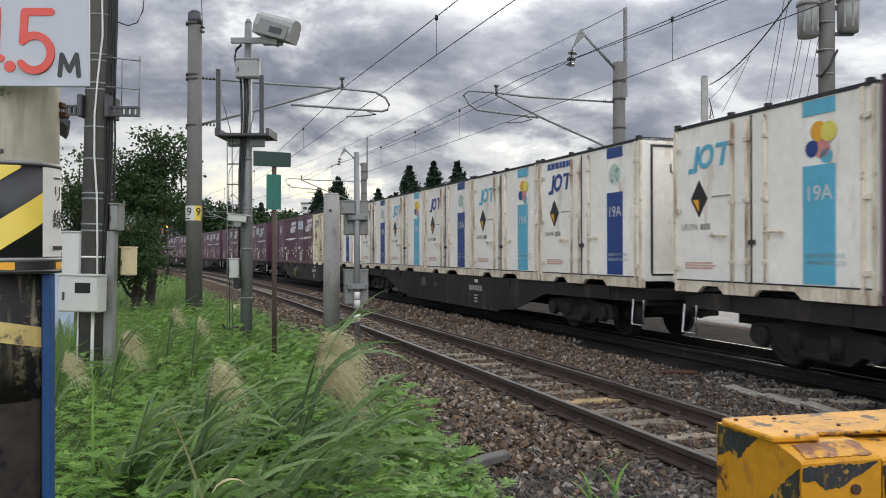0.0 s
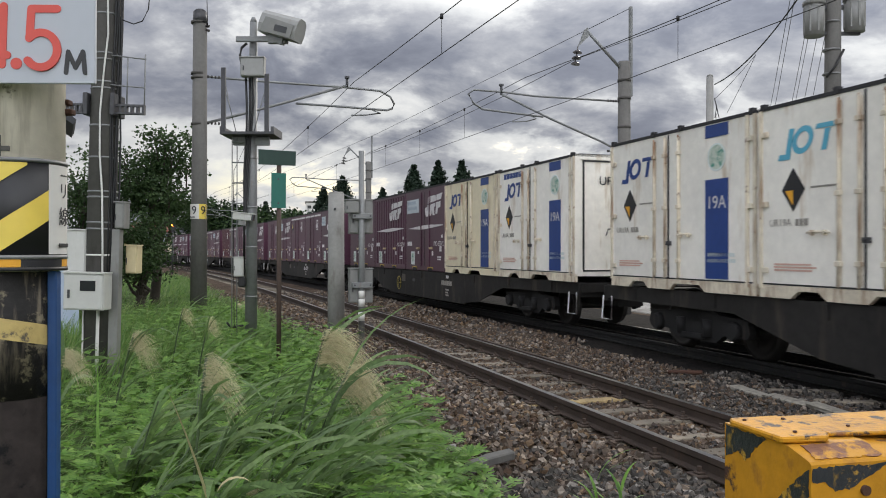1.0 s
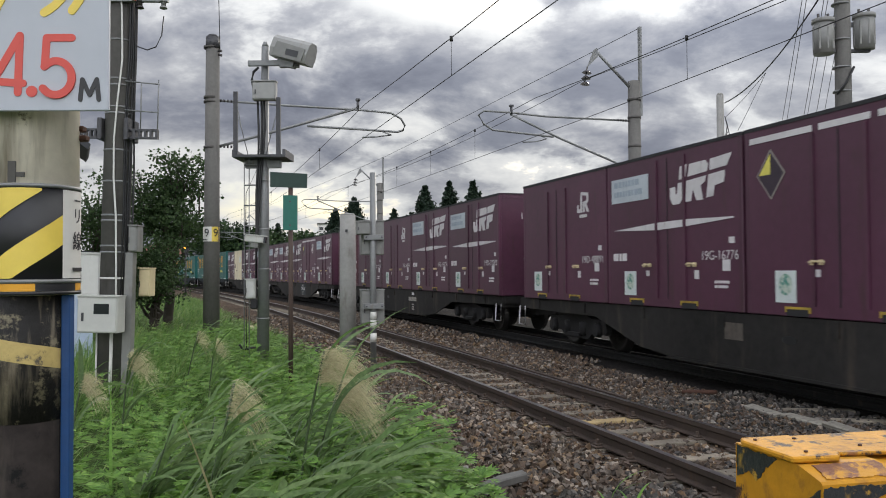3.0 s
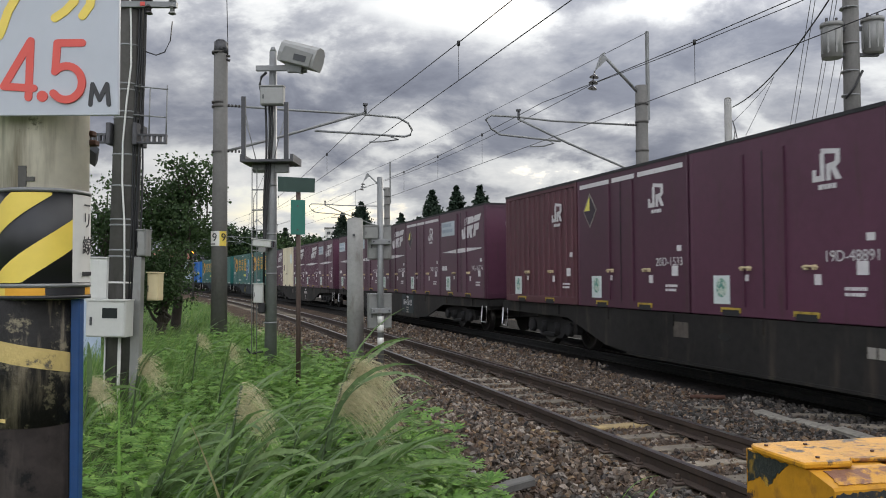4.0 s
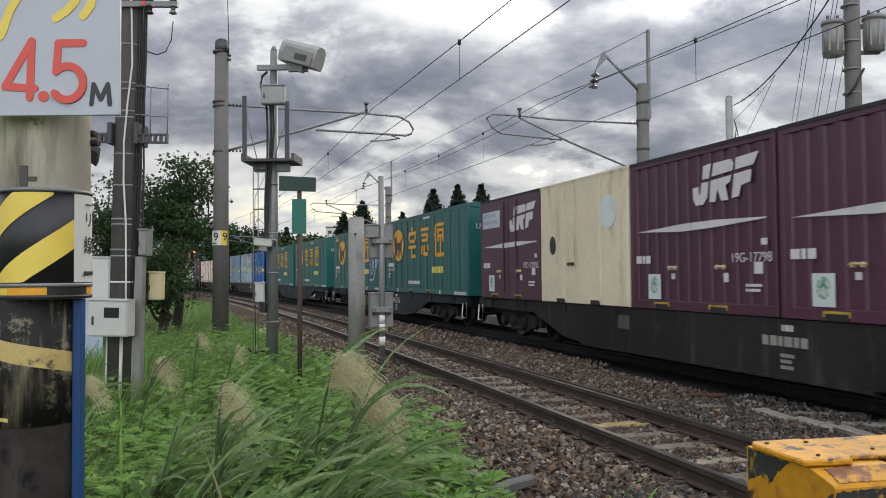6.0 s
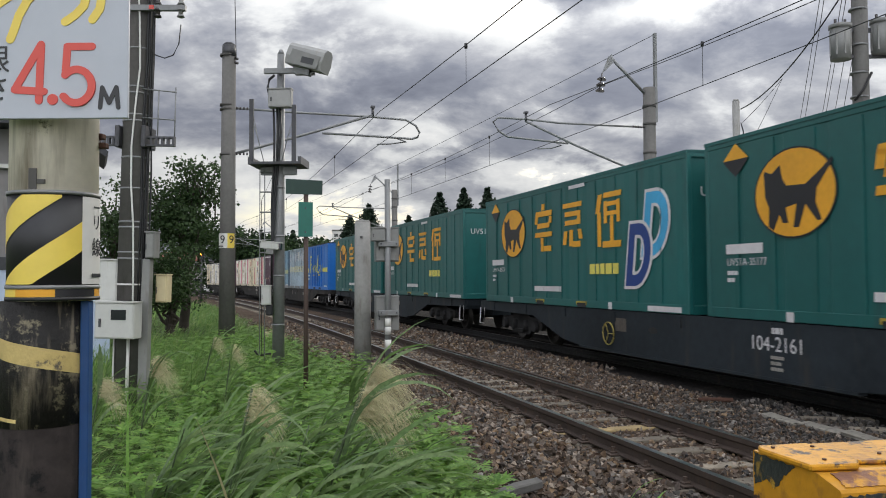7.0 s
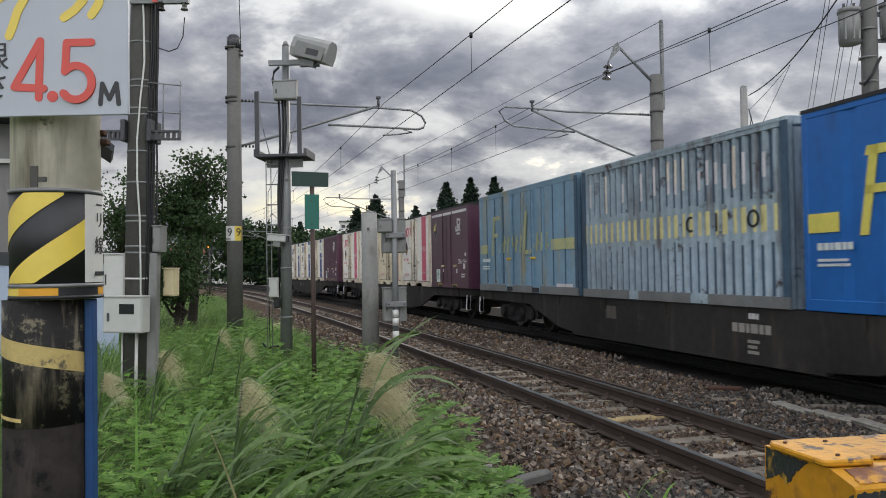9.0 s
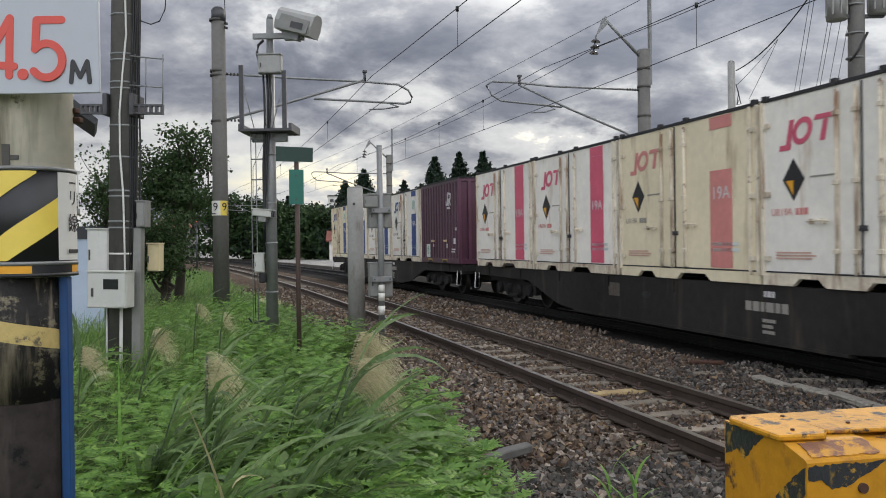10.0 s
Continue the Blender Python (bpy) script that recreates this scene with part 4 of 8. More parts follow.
def maroon_sign_box(code, placarded=True, corrugated=False, paint="brown_paint", dashes=True):
    """Maroon box with the small square mark high up, and white dashes along its top."""
    words = "oxide red ribbed" if paint == "red_paint" else "maroon ribbed" if corrugated else "maroon"
    root = thing("goods_container", f"{words} goods container with small white mark", "container")
    L, left = TWELVE, -TWELVE / 2
    shell(root, L, 2.5, paint, rib_pitch=0.27 if corrugated else 0.0, end_ribs=corrugated)
    if dashes:
        decal("top_dash", [rect(left + 0.03 * L, left + 0.34 * L, 2.28, 2.36), rect(left + 0.37 * L, left + 0.58 * L, 2.28, 2.36), rect(left + 0.61 * L, left + 0.97 * L, 2.28, 2.36)], "mark_white", root, label="row of white dashes")
    if not corrugated:
        for fx in (0.34, 0.56):
            boxes("door_post", [(left + fx * L - 0.025, left + fx * L + 0.025, -SIDE - 0.018, -SIDE, 0.14, 2.26)], paint, root)
        boxes("door_seam", [(left + 0.45 * L - 0.008, left + 0.45 * L + 0.008, -SIDE - 0.004, -SIDE, 0.14, 2.26)], "roof_black", root)
    x, z = left + 0.70 * L, 1.72
    decal("line_mark", [[(x, z), (x + 0.2, z), (x + 0.2, z + 0.34), (x + 0.13, z + 0.34), (x + 0.13, z + 0.07), (x + 0.06, z + 0.07), (x + 0.06, z + 0.15), (x, z + 0.15)],
                        [(x + 0.23, z), (x + 0.3, z), (x + 0.3, z + 0.14), (x + 0.38, z), (x + 0.47, z), (x + 0.38, z + 0.15), (x + 0.45, z + 0.2), (x + 0.45, z + 0.36), (x + 0.15, z + 0.4), (x + 0.15, z + 0.34), (x + 0.38, z + 0.31), (x + 0.37, z + 0.22), (x + 0.23, z + 0.2)]],
          "mark_white", root, label="small white square mark")
    small_bars("mark_caption", x + 0.1, z - 0.1, 0.3, 1, 0.06, "mark_white", root, 6)
    if placarded:
        xx, zz = left + 0.14 * L, 1.84
        decal("placard_rim", [[(xx, zz - 0.33), (xx + 0.27, zz), (xx, zz + 0.33), (xx - 0.27, zz)]], "faint_grey", root, label="worn pale rim of the placard")
        decal("placard", [[(xx, zz - 0.30), (xx + 0.245, zz), (xx, zz + 0.30), (xx - 0.245, zz)]], "placard_worn", root, lift=0.007)
        decal("placard_corner", [[(xx - 0.22, zz - 0.0), (xx, zz - 0.0), (xx, zz + 0.27)]], "pale_yellow", root, lift=0.009, label="yellow corner of the placard")
    maroon_common(root, L, code)
    return root


def cream_plain_box():
    root = thing("goods_container", "plain cream steel goods container with a dark round patch", "container")
    L, left = TWELVE, -TWELVE / 2
    shell(root, L, 2.5, "cream_paint", roof="cream_paint")
    for fx in (0.3, 0.72):
        boxes("door_post", [(left + fx * L - 0.03, left + fx * L + 0.03, -SIDE - 0.02, -SIDE, 0.14, 2.38)], "cream_paint", root)
    decal("round_patch", [ring(left + 0.8 * L, 1.75, 0.32, 0.32)], "sticker", root)
    decal("oval_hole", [ring(left + 0.16 * L, 1.2, 0.14, 0.2)], "mark_black", root)
    pockets(root, L, "cream_paint")
    handle(root, left + 0.4 * L, 0.8)
    return root


def teal_box(code, double_mark=False):
    root = thing("long_goods_container", "long teal green goods container with amber disc and lettering", "container")
    L, left = THIRTY, -THIRTY / 2
    shell(root, L, 2.605, "green_paint", rib_pitch=0.784, rib_depth=0.012, rib_w=0.9, roof="green_paint")
    for k in range(1, 12):
        boxes("side_post", [(left + k * L / 12 - 0.02, left + k * L / 12 + 0.02, -SIDE - 0.004, -SIDE + 0.01, 0.15, 2.47)], "green_paint", root)
    cx, cz = left + 1.92, 1.68
    decal("amber_disc", [ring(cx, cz, 0.74, 0.57, 36)], "mark_orange", root, lift=0.006, label="amber disc")
    decal("disc_rim", [[(cx + (u - cx), cz + (v - cz) * 0.775) for u, v in half_ring(cx, cz, 0.765, 0.738, a0, a0 + 180, 18)] for a0 in (0, 180)], "mark_black", root, lift=0.007)
    # plain dark shape on the disc
    beast = [(-0.56, 0.40), (-0.40, 0.34), (-0.24, 0.46), (-0.20, 0.24), (-0.12, 0.12), (0.22, 0.10), (0.52, 0.30), (0.68, 0.44), (0.70, 0.38), (0.42, 0.02), (0.40, -0.18), (0.50, -0.46), (0.42, -0.46),
             (0.22, -0.20), (0.10, -0.54), (0.0, -0.54), (0.06, -0.18), (-0.14, -0.22), (-0.10, -0.46), (-0.20, -0.46), (-0.26, -0.32), (-0.38, -0.56), (-0.48, -0.50), (-0.46, -0.20), (-0.54, -0.02)]
    decal("disc_shape", [[(cx + u, cz + v * 0.84) for u, v in beast]], "mark_black", root, lift=0.009, label="plain black shape on the disc")
    for k, x in enumerate((left + 3.25, left + 4.7, left + 6.15)):
        q = 0.5
        bars = [rect(x + 0.02, x + 0.88, cz + 0.28, cz + 0.40, 0.04), rect(x, x + 0.14, cz + 0.12, cz + 0.34, 0.04), rect(x + 0.74, x + 0.88, cz + 0.12, cz + 0.26, 0.03),
                rect(x + 0.36, x + 0.52, cz + 0.42, cz + 0.56, 0.02), rect(x + 0.12, x + 0.76, cz + 0.02, cz + 0.13, 0.03), rect(x, x + 0.9, cz - 0.18, cz - 0.07, 0.02),
                rect(x + 0.32, x + 0.46, cz - 0.5, cz - 0.2, 0.0), rect(x + 0.48, x + 0.86, cz - 0.5, cz - 0.38, 0.0)]
        if k == 1:
            bars = [rect(x, x + 0.86, cz + 0.36, cz + 0.46, 0.02), rect(x + 0.1, x + 0.8, cz + 0.18, cz + 0.28, 0.02), rect(x + 0.1, x + 0.8, cz, cz + 0.1, 0.02), rect(x + 0.66, x + 0.8, cz + 0.1, cz + 0.18, 0.02),
                    rect(x + 0.3, x + 0.46, cz - 0.44, cz - 0.1, 0.02), rect(x + 0.46, x + 0.8, cz - 0.46, cz - 0.34, 0.0), rect(x, x + 0.16, cz - 0.4, cz - 0.12, 0.06), rect(x + 0.74, x + 0.9, cz - 0.3, cz - 0.1, -0.05)]
        elif k == 2:
            bars = [rect(x + 0.08, x + 0.22, cz - 0.5, cz + 0.16, 0.0), rect(x, x + 0.16, cz + 0.14, cz + 0.5, 0.12), rect(x + 0.32, x + 0.98, cz + 0.42, cz + 0.52, 0.02), rect(x + 0.34, x + 0.46, cz - 0.06, cz + 0.36, 0.0),
                    rect(x + 0.82, x + 0.94, cz - 0.06, cz + 0.36, 0.0), rect(x + 0.46, x + 0.82, cz + 0.26, cz + 0.34, 0.0), rect(x + 0.46, x + 0.82, cz + 0.08, cz + 0.16, 0.0), rect(x + 0.58, x + 0.7, cz - 0.4, cz + 0.07, 0.0), rect(x + 0.28, x + 0.96, cz - 0.52, cz - 0.40, 0.02)]
        decal("block_lettering", bars, "mark_orange", root, label="amber block shapes")
    small_bars("company_name", left + 5.9, 0.66, 1.3, 1, 0.2, "pale_yellow", root, 12)
    decal("placard", [[(left + 0.75, 2.02), (left + 1.03, 2.25), (left + 0.75, 2.48), (left + 0.47, 2.25)]], "mark_black", root)
    decal("placard_corner", [[(left + 0.47, 2.27), (left + 1.03, 2.27), (left + 0.75, 2.5)]], "mark_orange", root, lift=0.008, label="amber half of the placard")
    decal("white_label", [rect(left + 0.5, left + 1.3, 0.92, 1.06)], "mark_white", root)
    lettering(code, 0.15, "mark_white", root, pose(left + 0.95, -SIDE - 0.004, 0.80, 90, 0, 0), label="white stencilled number", depth=0.001)
    small_bars("stencil", left + 0.52, 0.62, 0.2, 2, 0.06, "mark_white", root, 5)
    decal("long_label", [rect(left + 3.2, left + 4.6, 0.30, 0.41)], "mark_white", root)
    decal("long_label", [rect(left + 8.0, left + 9.0, 0.02, 0.11)], "mark_white", root)
    decal("door_note", [rect(left + 5.0, left + 5.7, 2.42, 2.49)], "mark_white", root)
    for fx in (0.19, 0.72):
        decal("reflector", [rect(left + fx * L, left + fx * L + 0.13, 0.0, 0.13)], "mark_white", root, lift=0.008)
    end_text(code, 0.22, -0.35, 1.95, "mark_white", root, L)
    pockets(root, L)
    bm = bmesh.new()
    x = L / 2 + 0.03
    bm_path(bm, [(x, -0.2, 0.95), (x, 0.5, 0.96)], 0.016, 5)
    bm_path(bm, [(x - 0.03, 0.1, 0.1), (x, 0.1, 0.12), (x, 0.1, 0.9)], 0.016, 5)
    part("handhold", bm, "mark_green", root)
    if double_mark:
        def loop(x0, z0, w, h, th):
            """A leaning letter-like loop: a bowl closed by a stem."""
            m_ = 0.42 * w
            arc = [(m_ + (w - m_) * math.sin(math.pi * i / 12), h / 2 + h / 2 * math.cos(math.pi * i / 12)) for i in range(13)]
            inner = [(m_ + (w - m_ - th) * math.sin(math.pi * i / 12), h / 2 + (h / 2 - th) * math.cos(math.pi * i / 12)) for i in range(12, -1, -1)]
            bowl = [(0, h)] + arc + [(0, 0), (0, th)] + inner + [(0, h - th)]
            return [[(left + x0 + u + 0.16 * v, z0 + v) for u, v in o] for o in (bowl, [(0, th), (th, th), (th, h - th), (0, h - th)])]
        for x0, z0, mt, base in ((7.82, 0.95, "mark_blue", 0.004), (7.28, 0.44, "navy", 0.008)):
            decal("double_mark", loop(x0 - 0.055, z0 - 0.055, 0.86, 1.21, 0.31), "mark_white", root, lift=base, label="white edge of the doubled loop mark")
            decal("double_mark", loop(x0, z0, 0.75, 1.10, 0.20), mt, root, lift=base + 0.003, label="blue loop of the doubled mark")
    return root


def liner_box(paint, corrugated=False):
    words = {"blue_paint": "bright blue ribbed", "pale_blue": "faded pale blue weathered", "grey_blue": "weathered grey-blue corrugated"}[paint]
    root = thing("goods_container", f"{words} goods container with a pale yellow stripe", "container")
    L, left = TWENTY, -TWENTY / 2
    shell(root, L, 2.55, paint, rib_pitch=0.215 if corrugated else 0.8, rib_depth=0.06 if corrugated else 0.025, rib_w=0.4 if corrugated else 0.85, roof="roof_black" if paint == "blue_paint" else paint)
    if corrugated:
        n = int((L - 0.18) / 0.215)
        p = (L - 0.18) / n
        ribs = [left + 0.09 + i * p for i in range(n)]
        rng = random.Random(14)
        decal("yellow_stripe", [rect(a, a + p * 0.32, 1.05, 1.42) for a in ribs], "faded_yellow", root, y=-SIDE + 0.012, label="faded yellow stripe on the ribs")
        decal("groove_stripe", [rect(a + p * 0.41, a + p * 0.87, 1.05, 1.42) for a in ribs[::2]], "faded_yellow", root, y=-SIDE + 0.072)
        # grooves coloured darker: grime together with the shade of their depth
        decal("groove_paint", [rect(a + p * 0.38, a + p * 0.89, 0.16, rng.uniform(0.85, 1.0)) for a in ribs] + [rect(a + p * 0.38, a + p * 0.89, rng.uniform(1.5, 1.6), 2.42) for a in ribs], "groove_blue", root, y=-SIDE + 0.072, label="dark blue grime and painted shade in the grooves")
        decal("faded_mark", [rect(a, a + p * 0.32, 1.72 + rng.uniform(0, 0.1), 2.05 + rng.uniform(0, 0.25)) for a in ribs if rng.random() < 0.4], "mark_white", root, y=-SIDE + 0.012)
        decal("rust_patch", [rect(ribs[k] + p * 0.05, ribs[k] + p * 0.31, 2.0 - 0.1 * q, 2.32) for q, k in enumerate((14, 15, 16, 22, 4))], "white_rusty", root, y=-SIDE + 0.0125, lift=0.007, label="rust patch on a rib")
        decal("stencil", [half_ring(ribs[17], 1.24, 0.13, 0.09, 60, 300), rect(ribs[20], ribs[20] + 0.05, 1.1, 1.38), half_ring(ribs[24], 1.24, 0.13, 0.09, 0, 180), half_ring(ribs[24], 1.24, 0.13, 0.09, 180, 360)], "mark_black", root, y=-SIDE + 0.012, lift=0.009, label="worn black stencil strokes")
        for xx in (left, left + L - 0.14):
            boxes("corner_post", [(xx, xx + 0.14, -SIDE - 0.012, -SIDE + 0.1, 0.0, 2.5)], "groove_blue", root, "dark blue corner post")
        boxes("base_beam", [(left, left + L * 0.3, -SIDE - 0.02, -SIDE + 0.05, -0.0, 0.16), (left + L * 0.36, left + L * 0.62, -SIDE - 0.02, -SIDE + 0.05, 0.0, 0.16), (left + L * 0.7, left + L, -SIDE - 0.02, -SIDE + 0.05, 0.0, 0.16)], "galv", root, "pale steel base beam")
    else:
        for k in (0.28, 0.4, 0.52, 0.62, 0.72):
            boxes("door_bar", [(left + k * L - 0.025, left + k * L + 0.025, -SIDE - 0.035, -SIDE + 0.01, 0.2, 2.42)], paint, root)
        ink = "ghost_yellow" if paint == "pale_blue" else "pale_yellow"
        if paint == "pale_blue":
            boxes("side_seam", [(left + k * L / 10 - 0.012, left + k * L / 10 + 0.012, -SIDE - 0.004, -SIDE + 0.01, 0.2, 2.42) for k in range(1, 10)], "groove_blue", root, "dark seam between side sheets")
            boxes("base_beam", [(left, left + L * 0.32, -SIDE - 0.012, -SIDE + 0.03, 0.0, 0.17), (left + L * 0.4, left + L * 0.6, -SIDE - 0.012, -SIDE + 0.03, 0.0, 0.17), (left + L * 0.68, left + L, -SIDE - 0.012, -SIDE + 0.03, 0.0, 0.17)], "galv", root, "pale steel base beam")
            boxes("corner_post", [(left + L - 0.12, left + L, -SIDE - 0.01, -SIDE + 0.1, 0.0, 2.5)], "groove_blue", root, "dark blue corner post")
        decal("yellow_stripe", [rect(left + 0.1, left + 0.62, 0.98, 1.22), rect(left + 4.75, left + L - 0.15, 0.98, 1.22)], ink, root, label="pale yellow stripe")
        x = left + 0.95
        out = [rect(x, x + 0.13, 0.92, 1.95, 0.18), rect(x + 0.1, x + 0.62, 1.84, 1.95, 0.04), rect(x + 0.08, x + 0.45, 1.4, 1.5, 0.02)]
        for i in range(6):
            out += [rect(x + 0.6 + i * 0.27, x + 0.68 + i * 0.27, 0.98, 1.4, 0.06), rect(x + 0.68 + i * 0.27, x + 0.8 + i * 0.27, 1.14 + 0.06 * (i % 3), 1.22 + 0.06 * (i % 3), 0.0)]
        x = left + 3.1
        out += [rect(x, x + 0.13, 0.92, 1.95, 0.18), rect(x, x + 0.5, 0.92, 1.02, 0.02)]
        for i in range(4):
            out += [rect(x + 0.55 + i * 0.26, x + 0.63 + i * 0.26, 0.98, 1.4, 0.06), rect(x + 0.63 + i * 0.26, x + 0.74 + i * 0.26, 1.05 + 0.08 * (i % 3), 1.13 + 0.08 * (i % 3), 0.0)]
        decal("line_mark", out, ink, root, y=-SIDE - 0.003, label="row of tall yellow strokes")
        small_bars("serial_number", left + 0.25, 0.76, 0.6, 1, 0.09, "sticker", root, 3)
        small_bars("small_print", left + 0.25, 0.62, 0.6, 2, 0.035, "sticker", root, 5)
        for xx in (-0.75, 0.75):
            boxes("fork_pocket", [(xx - 0.25, xx + 0.25, -SIDE - 0.006, -SIDE + 0.02, 0.02, 0.13)], "roof_black", root)
            handle(root, xx, 0.82, "mark_yellow", 0.3)
        decal("long_label", [rect(left + 5.0, left + 5.8, 0.16, 0.24)], "mark_white", root)
        end_text("U31A", 0.22, -0.4, 1.9, "sticker", root, L)
        end_rail(root, L, "steel_dark")
    return root


def build_wheelset():
    bm = bmesh.new()
    bm_tube(bm, (0, -0.7, 0), (0, 0.7, 0), 0.075, n=10)
    for sy in (-1, 1):
        prof = [(0.44, 0.50), (0.43, 0.535), (0.41, 0.545), (0.405, 0.63), (0.34, 0.63), (0.32, 0.59), (0.14, 0.57), (0.12, 0.64), (0.0, 0.64)]
        n, rings = 20, []
        for r, y in prof:
            rings.append([bm.verts.new((r * math.cos(2 * math.pi * i / n), sy * y, r * math.sin(2 * math.pi * i / n))) for i in range(n)] if r else [bm.verts.new((0, sy * y, 0))])
        for a, b in zip(rings, rings[1:]):
            for i in range(n):
                f = bm.faces.new((a[i], a[(i + 1) % n], b[(i + 1) % n], b[i]) if len(b) > 1 else (a[i], a[(i + 1) % n], b[0]))
                f.smooth = True
        bm.faces.new(rings[0])
        for k in range(3):      # lightening holes show as dark spots on the disc
            a = 2 * math.pi * k / 3
            bm_tube(bm, (0.23 * math.cos(a), sy * 0.575, 0.23 * math.sin(a)), (0.23 * math.cos(a), sy * 0.595, 0.23 * math.sin(a)), 0.035, n=8)
    bmesh.ops.recalc_face_normals(bm, faces=bm.faces[:])
    me = bpy.data.meshes.new("wheelset")
    bm.to_mesh(me)
    bm.free()
    me.materials.append(M["wheel_steel"])
    return me


WHEELS = []


def build_wagon(livery="frame_dark"):
    hue = "blue-grey" if livery == "frame_blue" else "black"
    root = thing("container_wagon", f"sooty {hue} flat container wagon on two bogies", "goods wagon", "wagons of the goods train")
    half, z = 9.55, 0.97
    for sy in (-1, 1):
        bm = bmesh.new()
        prof = [(-half, z - 0.24), (-6.0, z - 0.27), (-4.4, z - 0.70), (-3.6, z - 0.76), (3.6, z - 0.76), (4.4, z - 0.70), (6.0, z - 0.27), (half, z - 0.24), (half, z - 0.012), (-half, z - 0.012)]
        bm_prism(bm, prof, "y", sy * 1.16, sy * 1.20)
        bm_prism(bm, [(-half, z - 0.05), (half, z - 0.05), (half, z - 0.012), (-half, z - 0.012)], "y", sy * 1.06, sy * 1.159)
        bm_prism(bm, [(-3.6, z - 0.80), (3.6, z - 0.80), (3.6, z - 0.761), (-3.6, z - 0.761)], "y", sy * 1.08, sy * 1.22)
        for k in range(9):
            x = -half + 1.0 + k * 2.13
            bm_box(bm, x - 0.03, x + 0.03, min(sy * 1.201, sy * 1.225), max(sy * 1.201, sy * 1.225), z - 0.22, z - 0.03)
        part("side_sill", bm, livery, root)
    boxes("centre_sill", [(-half, half, -0.28, 0.28, z - 0.5, z - 0.06)], livery, root)
    for k in range(10):
        boxes("cross_beam", [(-half + 0.1 + k * 2.11, -half + 0.24 + k * 2.11, -1.15, 1.15, z - 0.2, z - 0.03)], livery, root)
    for sx in (-1, 1):
        boxes("end_beam", [(sx * half - 0.06, sx * half + 0.06, -1.2, 1.2, z - 0.3, z - 0.02)], livery, root, bev=0.01)
        bm = bmesh.new()
        bm_box(bm, sx * (half + 0.06) - 0.0 if sx > 0 else sx * (half + 0.36), sx * (half + 0.36) if sx > 0 else -(half + 0.06), -0.1, 0.1, z - 0.28, z - 0.06)
        bm_box(bm, sx * half + (0.36 if sx > 0 else -0.645), sx * half + (0.645 if sx > 0 else -0.36), -0.16, 0.16, z - 0.34, z - 0.02, bev=0.03)
        part("coupler", bm, "bogie_dark", root)
        for sy in (-1, 1):
            bm = bmesh.new()
            x = sx * (half - 0.12)
            bm_path(bm, [(x - 0.2, sy * 1.2, z - 0.2), (x - 0.22, sy * 1.22, z - 0.62), (x + 0.12, sy * 1.22, z - 0.62), (x + 0.1, sy * 1.2, z - 0.2)], 0.015, 5)
            part("step", bm, "mark_white", root, "white bent-rod step")
        bog = thing_part("bogie", root, pose(sx * 7.1, 0, 0))
        for sy in (-1, 1):
            bm = bmesh.new()
            prof = [(-1.25, 0.42), (-1.2, 0.34), (-0.68, 0.34), (-0.5, 0.22), (0.5, 0.22), (0.68, 0.34), (1.2, 0.34), (1.25, 0.42), (1.2, 0.60), (0.6, 0.63), (0.4, 0.70), (-0.4, 0.70), (-0.6, 0.63), (-1.2, 0.60)]
            bm_prism(bm, prof, "y", sy * 0.93, sy * 1.05)
            for dx in (-0.95, 0.95):
                bm_tube(bm, (dx, sy * 1.04, 0.43), (dx, sy * 1.14, 0.43), 0.15, 0.12, n=10)
                bm_tube(bm, (dx * 0.35, sy * 1.05, 0.3), (dx * 0.35, sy * 1.05, 0.55), 0.085, n=8)
            bm_box(bm, -0.25, 0.25, min(sy * 1.05, sy * 1.12), max(sy * 1.05, sy * 1.12), 0.26, 0.33)
            part("side_frame", bm, "bogie_dark", bog)
        boxes("bolster", [(-0.2, 0.2, -1.05, 1.05, 0.5, 0.74), (-0.35, 0.35, -0.35, 0.35, 0.55, 0.8)], "bogie_dark", bog)
        for dx in (-0.95, 0.95):
            w = new("wheelset", WHEELSET)
            w.parent = bog
            w.matrix_basis = pose(dx, 0, 0.41)
    boxes("brake_cylinder", [(1.0, 2.1, -0.75, -0.35, 0.35, 0.6)], "bogie_dark", root, bev=0.06)
    boxes("air_tank", [(-2.4, -1.2, -0.8, -0.4, 0.34, 0.62)], "bogie_dark", root, bev=0.06)
    bm = bmesh.new()
    bm_prism(bm, ring(-0.85, 0.66, 0.14, 0.055, 16), "y", -1.2035, -1.199)
    part("oval_hole", bm, "cable_black", root, "dark oval hole in the sill")
    bm = bmesh.new()
    bm_prism(bm, rect(-2.15, -1.75, 0.58, 0.82), "y", -1.2025, -1.199)
    part("card_plate", bm, "grimy_card", root, "grimy brown card plate")
    small_bars("class_mark", 2.1, 0.80, 0.22, 1, 0.08, "mark_white", root, 3).matrix_basis = pose(0, 0.02, 0)
    small_bars("wagon_note", 2.1, 0.46, 0.25, 3, 0.045, "faint_grey", root, 8).matrix_basis = pose(0, 0.02, 0)
    return root


def brake_wheel(root):
    bm = bmesh.new()
    bm_path(bm, [(-2.35 + 0.21 * math.cos(a * math.pi / 8), -1.24, 0.52 + 0.21 * math.sin(a * math.pi / 8)) for a in range(17)], 0.014, 5)
    for a in (0, 2.09, 4.19):
        bm_tube(bm, (-2.35, -1.24, 0.52), (-2.35 + 0.21 * math.cos(a), -1.24, 0.52 + 0.21 * math.sin(a)), 0.01, n=5)
    part("brake_wheel", bm, "wheel_yellow", root, "grimy yellow hand-brake wheel")


